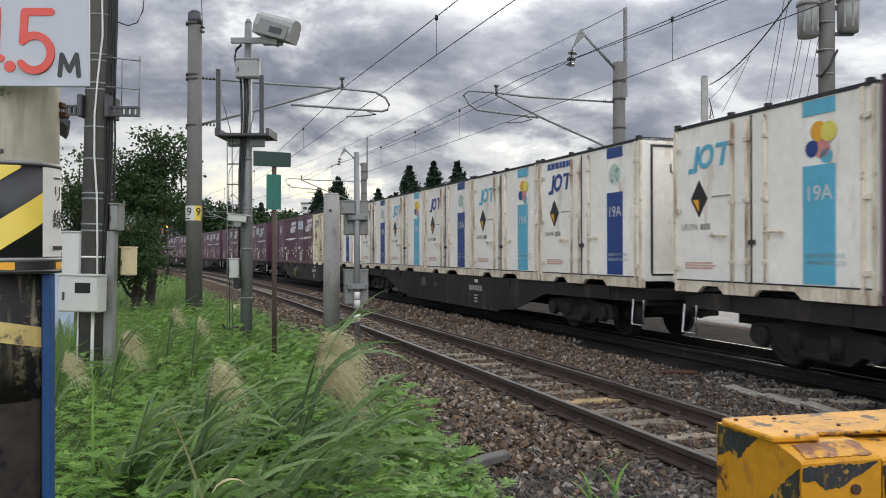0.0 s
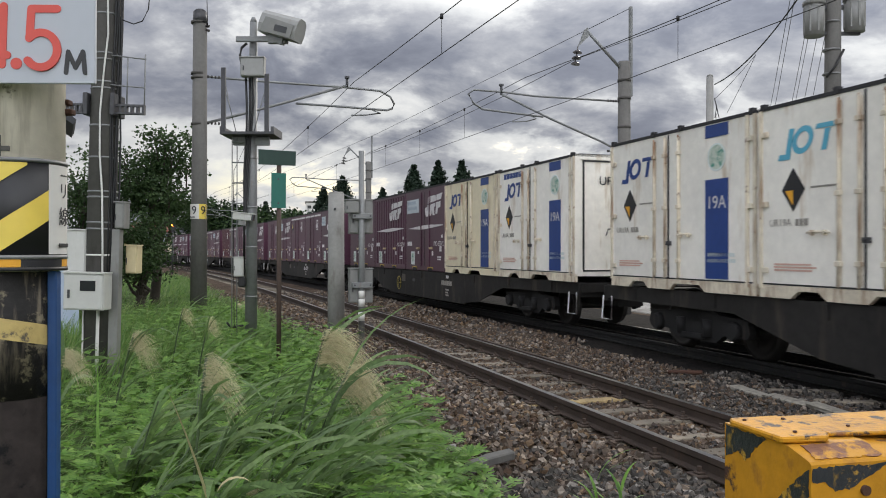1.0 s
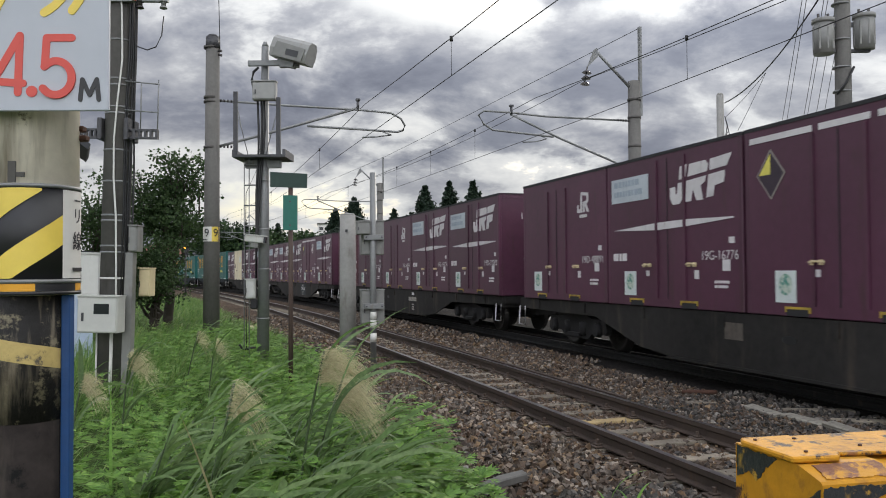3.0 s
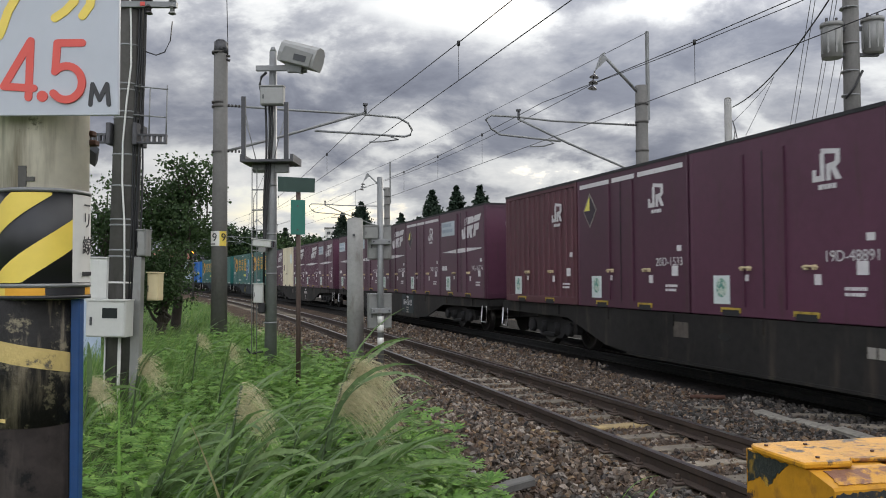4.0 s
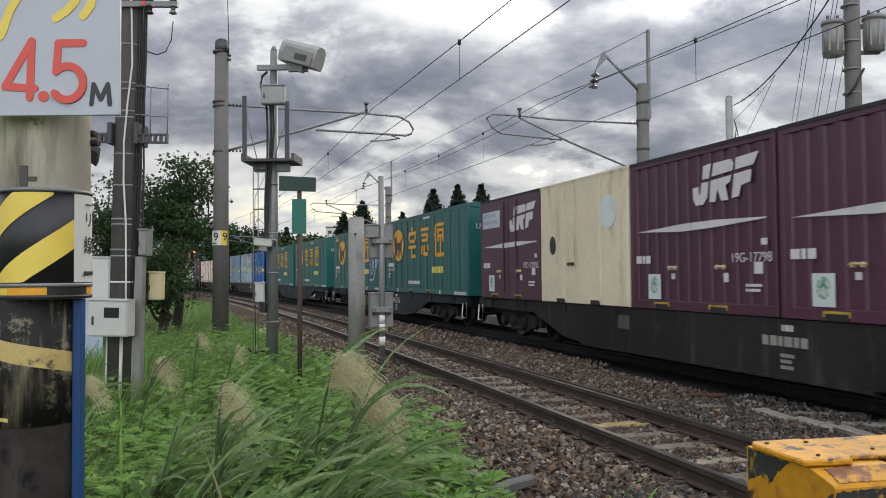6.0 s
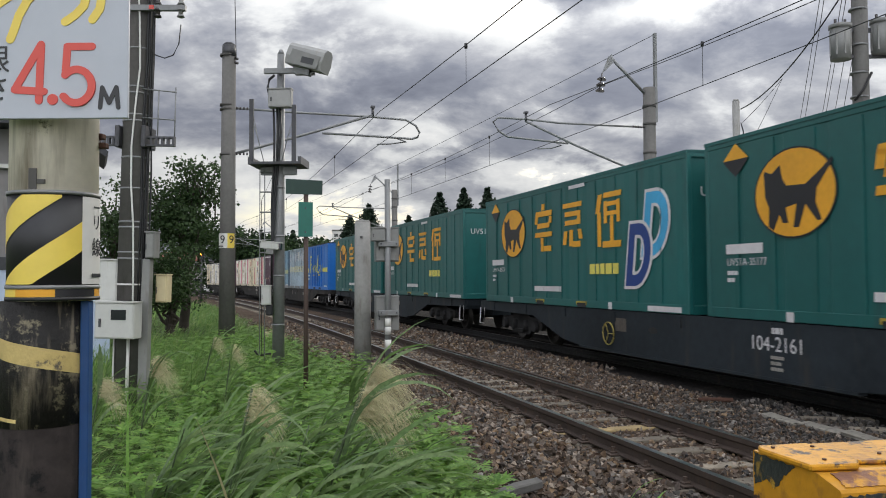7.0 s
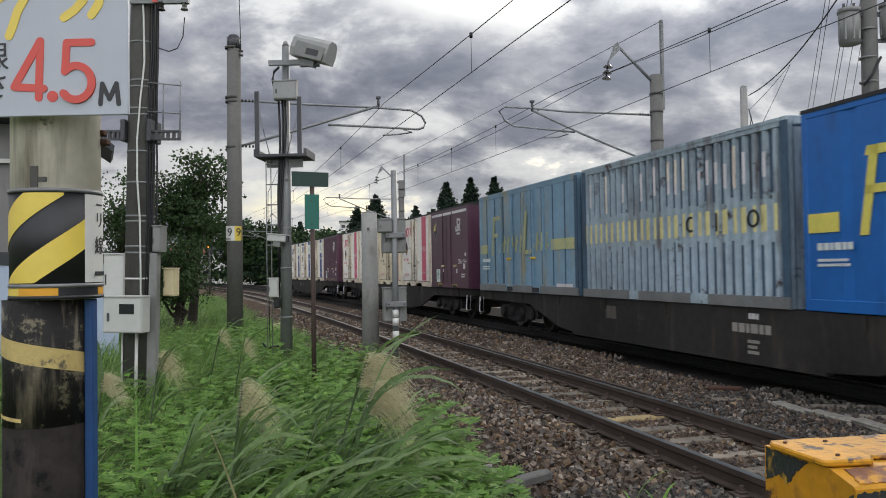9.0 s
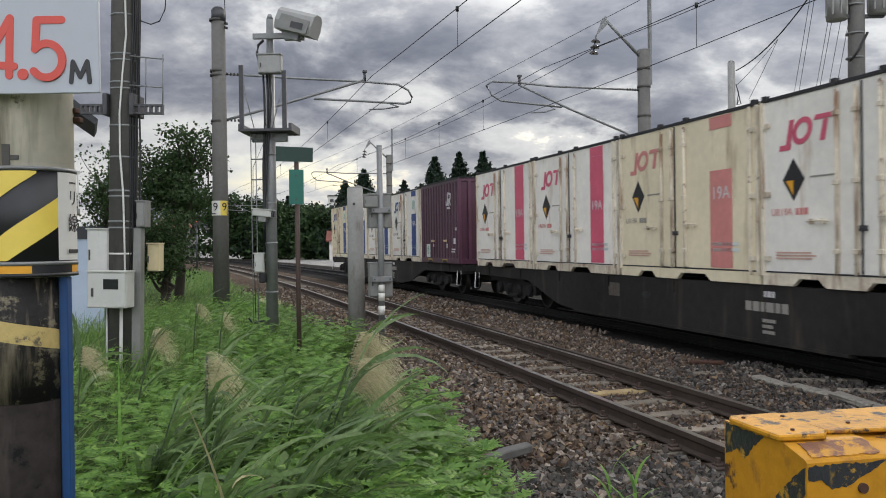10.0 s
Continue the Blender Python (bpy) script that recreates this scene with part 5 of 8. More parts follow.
def number_wagon(root, txt, wiped):
    if wiped:
        bm = bmesh.new()
        bm_prism(bm, rect(1.55, 2.9, 0.30, 0.93), "y", -1.2025, -1.199)
        part("number_panel", bm, "sill_clean", root, "blue-grey panel wiped clean round the number")
    if txt:
        lettering(txt, 0.28, "mark_white", root, pose(2.2, -1.2035, 0.65, 90, 0, 0), label="pale stencilled number", depth=0.001)
    else:
        small_bars("wagon_number", 1.75, 0.60, 0.9, 1, 0.13, "faint_grey", root, 3).matrix_basis = pose(0, 0.021, 0)


def thing_part(name, parent, m):
    ob = new(name)
    ob.empty_display_size = 0.1
    ob.parent = parent
    ob.matrix_basis = m
    return ob


WHEELSET = build_wheelset()

KINDS = {
    "wn": lambda: white_box("white_paint", "navy", "navy", "globe", "UR19A"),
    "ws": lambda: white_box("white_paint", "navy", "navy", "globe", "UR19A", True),
    "cn": lambda: white_box("cream_paint", "navy", "navy", "globe", "UR19A"),
    "wc": lambda: white_box("white_paint", "cyan", "cyan", "balls", "UR19A"),
    "wp": lambda: white_box("white_paint", "pink", "pink", "", "UR19A"),
    "cr": lambda: white_box("cream_paint", "rose", "rose", "", "UR19A"),
    "F1": lambda: maroon_mark_box("19G-16776"), "F2": lambda: maroon_mark_box("V19C-1652", shift=0.72), "F3": lambda: maroon_mark_box("19G-5573"), "F4": lambda: maroon_mark_box("19D-37002"),
    "K": lambda: maroon_mark_box("19G-17798", True),
    "J1": lambda: maroon_sign_box("20G-756", False), "J2": lambda: maroon_sign_box("20D-1533"), "J3": lambda: maroon_sign_box("19D-48891", False, dashes=False), "J4": lambda: maroon_sign_box("20G-1544"),
    "R": lambda: maroon_sign_box("", False, True, "red_paint", False), "B": lambda: maroon_sign_box("", False, True, "brown_paint", False),
    "C": cream_plain_box,
    "G1": lambda: teal_box("UV51A-35177"), "G2": lambda: teal_box("UV51A-35223"), "GD": lambda: teal_box("UV51A-35177", True),
    "LB": lambda: liner_box("blue_paint"), "LG": lambda: liner_box("grey_blue", True), "LP": lambda: liner_box("pale_blue"),
}
# each wagon's load, from its leading end
LOADS = ["F1 J2 F4 B wc", "ws wc wn wc wn", "ws cn F4 K J3", "F2 J1 J2 F1 J3", "F4 F1 J3 J2 R", "F1 J2 F4 F4 F3", "F3 K K C F4", "G1 GD", "G2 G1", "LB LG LP", "J4 wp cr wp wp", "B wn ws wn cn"]
# play in the couplers along the train
SLACK = [0.08, 0.0, -0.17, 0.18, 0.15, 0.12, -0.05, -0.25, 0.0, 0.28, -0.08, -0.05]
PROTO, CARRIED, FRAMES = {}, [], []


def build_train():
    for k, load in enumerate(LOADS):
        front = GAP_LEN * (k - 1) + SLACK[k]
        livery = "frame_blue" if k in (7, 8) else "frame_dark"
        if livery in PROTO:
            wagon = copy_thing(PROTO[livery], Matrix())
        else:
            wagon = PROTO[livery] = build_wagon(livery)
        FRAMES.append((wagon, k))
        CARRIED.append((wagon, front + 9.66, RAIL))
        names = load.split()
        x = front + (0.55 if k == 0 else 0.0)
        if len(names) == 2:
            x -= 0.25 if k == 7 else 0.08
        elif len(names) == 3:
            x += 0.3
        for nm in names:
            length, gap = {5: (TWELVE, PITCH - TWELVE), 3: (TWENTY, 0.27), 2: (THIRTY, 0.72)}[len(names)]
            if nm in PROTO:
                ob = copy_thing(PROTO[nm], Matrix())
            else:
                ob = PROTO[nm] = KINDS[nm]()
                ob["group"] = "containers on the goods train"
            CARRIED.append((ob, x + length / 2, FLOOR))
            x += length + (0.5 if k == 7 else gap)

    for wagon, k in FRAMES:
        number_wagon(wagon, {3: "104-1009", 5: "104-5033", 7: "104-2161"}.get(k, ""), k == 5)
        if k in (2, 7):
            brake_wheel(wagon)


build_train()


# ---- lineside things ----
def strap(root, z, r, lean=0.0, material="galv", h=0.03):
    bm = bmesh.new()
    bm_tube(bm, (lean, 0, z), (lean, 0, z + h), r, n=20, caps=True)
    return part("strap", bm, material, root)


def enclosure(name, root, x0, x1, y0, y1, z0, z1, material, label, window=None):
    """A metal cabinet with a proud door, hood and latch."""
    bm = bmesh.new()
    bm_box(bm, x0, x1, y0, y1, z0, z1, bev=0.008)
    body = part(name, bm, material, root, label)
    m = 0.015
    boxes("cabinet_door", [(x0 + m, x1 - m, y0 - 0.012, y0 - 0.001, z0 + m, z1 - m)], material, body, bev=0.004)
    boxes("hood", [(x0 - 0.008, x1 + 0.008, y0 - 0.025, y1, z1 - 0.004, z1 + 0.012)], material, body)
    w, h = x1 - x0, z1 - z0
    boxes("latch", [(x0 + 0.12 * w, x0 + 0.17 * w, y0 - 0.026, y0 - 0.012, z0 + 0.32 * h, z0 + 0.55 * h)], "steel_dark", body)
    if window:
        a, b, c, d = window
        boxes("meter_window", [(x0 + a * w, x0 + b * w, y0 - 0.016, y0 - 0.0121, z0 + c * h, z0 + d * h)], "dark_glass", body, "dark meter window")
    return body


def build_utility_pole():
    root = thing("utility_pole", "stained concrete utility pole strapped with cables, boxes and platform brackets", "utility pole", m=pose(-4.44, 10.2, -0.1, 0, 1.35, 0))
    bm = bmesh.new()
    bm_tube(bm, (0, 0, 0), (0, 0, 9.5), 0.188, 0.142, n=24)
    part("shaft", bm, "concrete_dark", root)
    for z in (1.35, 1.62, 1.95, 2.03, 2.35, 2.42, 2.85, 3.25, 3.72, 3.80, 4.08, 4.16, 4.66, 5.2):
        strap(root, z, 0.188 - 0.0048 * z + 0.006, h=0.022, material="galv" if z != 1.62 else "cable_white")
    bm = bmesh.new()
    bm_path(bm, [(0.10, -0.172, 1.2), (0.09, -0.178, 1.8), (0.07, -0.18, 2.4), (0.03, -0.186, 2.9), (0.02, -0.184, 3.4), (0.05, -0.178, 3.9), (0.09, -0.165, 4.4), (0.07, -0.168, 5.0), (0.03, -0.172, 5.6), (0.0, -0.17, 6.5)], 0.012, 6)
    part("white_cable", bm, "cable_white", root)
    rng = random.Random(4)
    for k in range(5):
        bm = bmesh.new()
        pts = [(0.145 + 0.016 * k + rng.uniform(-0.02, 0.02), -0.12 + 0.022 * k, z) for z in (1.2, 1.9, 2.5, 3.1, 3.5, 4.0, 4.5, 5.2, 6.0)]
        bm_path(bm, pts, 0.012, 6)
        part("cable", bm, "cable_black", root, "black hanging cable")
    bm = bmesh.new()
    bm_path(bm, [(0.14, -0.05, 4.68), (0.24, -0.05, 4.60), (0.36, -0.05, 4.56), (0.47, -0.05, 4.6), (0.54, -0.05, 4.75), (0.56, -0.05, 5.0)], 0.008, 5)
    part("cable", bm, "cable_black", root, "black looped cable")
    # steel channel and conduits down the side
    boxes("channel", [(0.15, 0.27, -0.10, 0.02, 0.0, 1.96)], "box_grey", root, "blue-grey steel channel", bev=0.006)
    bm = bmesh.new()
    bm_tube(bm, (0.06, -0.19, 0.0), (0.06, -0.19, 1.0), 0.022, n=8)
    part("conduit", bm, "cable_white", root)
    bm = bmesh.new()
    bm_tube(bm, (-0.15, -0.13, 0.0), (-0.15, -0.13, 0.95), 0.012, n=6)
    part("conduit", bm, "cable_white", root)
    enclosure("meter_box", root, -0.27, 0.225, -0.42, -0.18, 0.96, 1.41, "box_white", "white meter cabinet with a dark window", (0.42, 0.80, 0.52, 0.8))
    enclosure("switch_cabinet", root, -0.42, -0.14, -0.12, 0.2, 1.36, 1.94, "box_white", "tall off-white switch cabinet")
    enclosure("relay_box", root, 0.21, 0.33, -0.12, 0.06, 1.97, 2.30, "box_grey", "small grey relay box")
    enclosure("cream_box", root, 0.27, 0.42, 0.1, 0.28, 1.40, 1.76, "box_cream", "cream cable box")
    # platform beams with lightening holes
    for sx in (-1, 1):
        x0, x1 = (0.17, 0.56) if sx > 0 else (-0.50, -0.16)
        bm = bmesh.new()
        bm_box(bm, x0, x1, -0.16, -0.10, 3.50, 3.525)
        bm_box(bm, x0, x1, -0.16, -0.10, 3.40, 3.425)
        n = 5
        for k in range(n + 1):
            x = x0 + k * (x1 - x0 - 0.03) / n
            bm_box(bm, x, x + 0.03, -0.158, -0.102, 3.425, 3.5)
        part("platform_beam", bm, "steel_dark", root)
        boxes("clamp", [((0.14 if sx > 0 else -0.20), (0.20 if sx > 0 else -0.14), -0.2, 0.15, 3.38, 3.66)], "steel_dark", root, bev=0.01)
    bm = bmesh.new()
    for p, q in (((0.55, -0.13, 3.42), (0.55, -0.13, 4.16)), ((0.33, -0.13, 3.5), (0.33, -0.13, 4.12)), ((0.12, -0.13, 4.14), (0.56, -0.13, 4.10)), ((0.12, -0.13, 3.77), (0.56, -0.13, 3.74))):
        bm_tube(bm, p, q, 0.009, n=6)
    part("handrail", bm, "galv", root)
    # arm with insulators above
    boxes("cross_arm", [(-0.1, 0.66, -0.2, -0.14, 5.14, 5.21)], "galv", root)
    for x in (0.3, 0.6):
        bm = bmesh.new()
        bm_tube(bm, (x, -0.17, 5.05), (x, -0.17, 5.4), 0.03, n=10)
        for k in range(4):
            bm_tube(bm, (x, -0.17, 5.06 + k * 0.08), (x, -0.17, 5.09 + k * 0.08), 0.05, 0.035, n=12)
        part("insulator", bm, "porcelain" if x < 0.5 else "box_grey", root)
    boxes("red_tag", [(0.2, 0.26, -0.215, -0.2, 5.15, 5.2)], "sign_red", root)


def build_numbered_pole():
    root = thing("catenary_pole", "grey concrete catenary pole with a small numbered plate and tube bracket", "catenary pole", "catenary poles", m=pose(-5.72, 18.46, -0.15))
    bm = bmesh.new()
    bm_tube(bm, (0, 0, 0), (0.03, 0, 6.95), 0.19, 0.155, n=24)
    part("shaft", bm, "concrete", root)
    bm = bmesh.new()
    bm_tube(bm, (0.03, 0, 6.95), (0.03, 0, 7.22), 0.16, 0.155, n=24)
    bm_tube(bm, (0.03, 0, 7.22), (0.03, 0, 7.28), 0.155, 0.09, n=24)
    part("cap", bm, "steel_dark", root, "dark pole cap")
    for z in (4.62, 5.68, 5.78, 6.95):
        strap(root, z, 0.178, material="concrete_dark", h=0.05)
    bm = bmesh.new()
    bm_tube(bm, (0, 0, 2.46), (0, 0, 2.80), 0.184, n=24, caps=False)
    part("number_plate", bm, "wrap_white", root, "white number plate wrapped on the pole")
    bm = bmesh.new()
    arc = [(0.187 * math.cos(radians(a)), 0.187 * math.sin(radians(a))) for a in range(-70, 11, 10)]
    lo, hi = [bm.verts.new((x, y, 2.46)) for x, y in arc], [bm.verts.new((x, y, 2.80)) for x, y in arc]
    for i in range(len(arc) - 1):
        bm.faces.new((lo[i], lo[i + 1], hi[i + 1], hi[i]))
    part("plate_side", bm, "wrap_yellow", root, "yellow side of the number plate")
    lettering("9", 0.26, "sign_black", root, pose(-0.045, -0.192, 2.65, 90, 0, -14), label="black figure")
    lettering("9", 0.26, "sign_black", root, pose(0.145, -0.135, 2.65, 90, 0, 47), label="black figure")
    small_bars("plate_note", -0.14, 2.49, 0.12, 1, 0.025, "sign_black", root, 2).matrix_basis = pose(0.0, SIDE - 0.19, 0)
    bracket(root, pose(0.02, 0, 0.15, 0, 0, 20), [(0.15, 5.60), (1.6, 5.58), (3.45, 5.58), (4.29, 5.55), (4.55, 5.42), (4.65, 5.25), (4.6, 5.13), (4.45, 5.08), (3.4, 5.10), (2.2, 5.11)],
            [(0.15, 4.53), (1.0, 4.80), (2.2, 5.20), (3.45, 5.62)], [(4.08, 5.06), (4.3, 5.0), (3.9, 4.93), (3.55, 4.90)], (3.45, 5.80), (4.25, 5.06))
    bm = bmesh.new()
    for z in (6.9, 6.8):
        bm_tube(bm, (0.18, -0.05, z), (0.26, -0.05, z - 0.02), 0.03, n=6)
    part("wire_clip", bm, "porcelain", root)


def bracket(root, m, top, brace, steady, saddle, reg):
    """Hinged tube cantilever that holds the wires over a track; outline in (out, up)."""
    def tube(name, pts, r, mt):
        bm = bmesh.new()
        bm_path(bm, [(x, 0, z) for x, z in pts], r, 8)
        return part(name, bm, mt, root, m=m)
    tube("top_tube", top, 0.028, "galv")
    tube("brace_tube", brace, 0.032, "galv")
    tube("steady_arm", steady, 0.018, "galv")
    bm = bmesh.new()
    bm_tube(bm, (saddle[0], 0, saddle[1] - 0.22), (saddle[0], 0, saddle[1]), 0.035, n=8)
    bm_box(bm, saddle[0] - 0.05, saddle[0] + 0.05, -0.05, 0.05, saddle[1], saddle[1] + 0.05)
    part("saddle", bm, "steel_dark", root, m=m)
    for p in (top[0], brace[0]):
        bm = bmesh.new()
        for k in range(5):
            bm_tube(bm, (p[0] + 0.02 + 0.08 * k, 0, p[1] + 0.0), (p[0] + 0.06 + 0.08 * k, 0, p[1] + 0.0), 0.036, 0.03, n=10)
        part("insulator", bm, "porcelain", root, m=m)


def build_detector_mast():
    root = thing("detector_mast", "grey steel mast carrying a crossing obstacle detector, platform and small boxes", "mast", m=pose(-3.2, 13.07, -0.12))
    bm = bmesh.new()
    bm_tube(bm, (0, 0, 0), (0.04, 0, 5.42), 0.105, 0.06, n=16)
    bm_tube(bm, (0.04, 0, 5.42), (0.04, 0, 5.5), 0.06, 0.03, n=16)
    part("shaft", bm, "galv", root)
    boxes("cross_arm", [(-0.22, 0.35, -0.12, -0.06, 5.08, 5.17), (0.3, 0.62, -0.13, -0.05, 5.05, 5.10)], "galv", root, bev=0.006)
    det = thing_part("detector", root, pose(0.52, -0.12, 5.30, 0, 17, -14))
    bm = bmesh.new()
    prof = [(-0.2, -0.16), (0.2, -0.16), (0.24, -0.02), (0.2, 0.14), (0.1, 0.2), (-0.1, 0.2), (-0.2, 0.14), (-0.24, -0.02)]
    bm_prism(bm, [(u * 0.75, v) for u, v in prof], "x", -0.32, 0.34)
    part("housing", bm, "detector_grey", det, "weathered grey detector housing")
    bm = bmesh.new()
    bm_prism(bm, [(-0.26, -0.15), (0.28, -0.15), (0.3, 0.06), (-0.22, 0.09)], "y", -0.19, -0.175)
    part("front_panel", bm, "box_grey", det)
    boxes("lens_window", [(-0.02, 0.20, -0.196, -0.191, -0.10, 0.0)], "dark_glass", det, "dark lens window")
    boxes("tilt_foot", [(-0.2, 0.1, -0.06, 0.06, -0.26, -0.16)], "galv", det)
    enclosure("junction_box", root, -0.12, 0.26, -0.22, -0.08, 4.50, 4.80, "detector_grey", "grey junction box")
    bm = bmesh.new()
    bm_path(bm, [(-0.05, -0.08, 5.06), (-0.13, -0.1, 4.98), (-0.15, -0.12, 4.85), (-0.12, -0.14, 4.72)], 0.022, 7)
    part("cable", bm, "cable_black", root, "black looped cable")
    for k, dx in enumerate((-0.06, 0.0, 0.05)):
        bm = bmesh.new()
        bm_path(bm, [(dx, -0.10, 4.5), (dx + 0.02, -0.12, 4.1), (dx * 0.7, -0.11, 3.7), (dx * 0.5 - 0.05, -0.11, 3.0), (-0.08, -0.11, 2.0), (-0.085, -0.11, 1.3)], 0.018, 6)
        part("cable", bm, "cable_black", root, "black hanging cable")
    # working platform, open frames at both sides
    boxes("platform", [(-0.42, 0.44, -0.32, 0.34, 3.56, 3.60), (-0.42, -0.37, -0.32, 0.34, 3.60, 3.68), (0.39, 0.44, -0.32, 0.34, 3.60, 3.68)], "steel_dark", root)
    for x, z1 in ((-0.37, 4.62), (0.32, 4.52)):
        bm = bmesh.new()
        bm_box(bm, x - 0.035, x + 0.035, -0.3, -0.26, 3.6, z1)
        part("guard_post", bm, "steel_dark", root)
        for dz in (0.12, 0.0):
            bm = bmesh.new()
            s = 1 if x < 0 else -1
            bm_path(bm, [(x + s * 0.04, -0.28, z1 - 0.3 - dz), (x + s * 0.1, -0.28, 4.0), (x + s * 0.2, -0.28, 3.6)], 0.007, 5)
            part("stay_rod", bm, "galv", root)
    boxes("platform_bracket", [(-0.28, 0.3, -0.05, 0.05, 3.42, 3.55)], "galv", root)
    # ladder
    bm = bmesh.new()
    for x in (-0.28, -0.20):
        bm_tube(bm, (x, -0.1, 0.1), (x, -0.1, 3.56), 0.009, n=6)
    part("ladder_rail", bm, "galv", root)
    for k in range(5):
        bm = bmesh.new()
        bm_tube(bm, (-0.28, -0.1, 3.46 - 0.33 * k), (-0.02, -0.1, 3.46 - 0.33 * k), 0.012, n=6)
        part("rung", bm, "galv", root)
    bm = bmesh.new()
    bm_path(bm, [(-0.02, -0.1, 3.5), (-0.25, -0.1, 3.0), (-0.26, -0.1, 2.2), (-0.24, -0.1, 0.4)], 0.006, 5)
    part("stay_wire", bm, "wire", root)
    cctv = thing_part("cctv_camera", root, pose(-0.05, -0.2, 2.25, 0, 6, 0))
    boxes("camera_body", [(-0.18, 0.12, -0.07, 0.07, -0.06, 0.05)], "box_white", cctv, "white camera housing", bev=0.012)
    boxes("sun_hood", [(-0.2, 0.16, -0.08, 0.08, 0.052, 0.066)], "box_white", cctv)
    boxes("camera_lens", [(0.121, 0.15, -0.05, 0.05, -0.05, 0.045)], "dark_glass", cctv)
    boxes("camera_mount", [(-0.08, 0.04, -0.05, 0.12, -0.14, -0.062)], "box_grey", cctv)
    enclosure("terminal_box", root, -0.23, -0.08, -0.2, -0.07, 1.29, 1.60, "box_white", "small white terminal box")
    boxes("cable_gland", [(-0.16, -0.05, -0.19, -0.09, 1.12, 1.29)], "cable_black", root, bev=0.02)
    for z in (3.2, 2.4, 1.75, 0.95):
        strap(root, z, 0.106, material="galv", h=0.025)
    bm = bmesh.new()
    bm_path(bm, [(-0.1, -0.06, 0.5), (-0.3, -0.08, 0.46), (-0.36, -0.1, 0.55)], 0.02, 6)
    part("cable", bm, "cable_black", root, "black cable stub")


def build_green_post():
    root = thing("whistle_post", "slim brown post with dark green board and teal plate", "sign post", m=pose(-2.12, 10.1, -0.1, 0, 0, 4))
    bm = bmesh.new()
    bm_tube(bm, (0, 0, 0), (0.0, 0, 2.85), 0.03, n=8)
    part("post", bm, "post_brown", root)
    bm = bmesh.new()
    bm_prism(bm, [(-0.25, 2.765), (0.21, 2.75), (0.215, 2.93), (-0.25, 2.955)], "y", -0.045, -0.03)
    part("board", bm, "green_sign", root, "dark green board seen from behind")
    bm = bmesh.new()
    bm_prism(bm, [(-0.09, 2.22), (0.09, 2.22), (0.092, 2.655), (-0.088, 2.66)], "y", -0.05, -0.03)
    part("plate", bm, "teal_plate", root, "teal green metal plate")
    for z in (2.28, 2.58):
        bm = bmesh.new()
        bm_tube(bm, (0, -0.06, z), (0, -0.045, z), 0.012, n=8)
        part("bolt", bm, "steel_dark", root)


def build_short_post():
    root = thing("concrete_post", "short plain grey concrete post standing in the ballast", "post", m=pose(-1.98, 14.3, -0.2))
    bm = bmesh.new()
    bm_tube(bm, (0, 0, 0), (0, 0, 2.80), 0.155, 0.14, n=24)
    bm_tube(bm, (0, 0, 2.80), (0, 0, 2.83), 0.14, 0.12, n=24)
    part("shaft", bm, "concrete_pale", root)
    boxes("bolt", [(-0.02, 0.02, -0.17, -0.13, 2.5, 2.54)], "steel_dark", root)


def build_box_mast():
    root = thing("signal_box_mast", "thin grey steel mast with two grey equipment boxes and white bands", "mast", m=pose(-1.47, 13.7, -0.14, 0, 0, 12))
    bm = bmesh.new()
    bm_tube(bm, (0, -0.05, 0), (0, -0.05, 3.42), 0.052, n=12)
    part("shaft", bm, "galv", root)
    enclosure("equipment_box", root, -0.2, 0.2, 0.02, 0.3, 2.02, 2.60, "box_grey", "grey steel equipment box")
    enclosure("equipment_box", root, -0.2, 0.2, 0.02, 0.3, 0.84, 1.42, "box_grey", "grey steel equipment box")
    enclosure("small_box", root, -0.29, -0.05, -0.16, 0.0, 2.36, 2.58, "box_grey", "small square box")
    for z in (2.27, 1.10):
        boxes("clamp", [(-0.16, 0.18, -0.12, 0.02, z, z + 0.09)], "galv", root, bev=0.006)
        for x in (-0.12, 0.14):
            bm = bmesh.new()
            bm_tube(bm, (x, -0.15, z + 0.045), (x, -0.12, z + 0.045), 0.015, n=6)
            part("bolt", bm, "steel_dark", root)
    for z0, z1, mt in ((0.92, 1.06, "wrap_white"), (0.78, 0.92, "wrap_white"), (0.54, 0.70, "wrap_white")):
        bm = bmesh.new()
        bm_tube(bm, (0, -0.05, z0), (0, -0.05, z1 - 0.01), 0.056, n=12)
        part("white_band", bm, mt, root, "white reflective band")


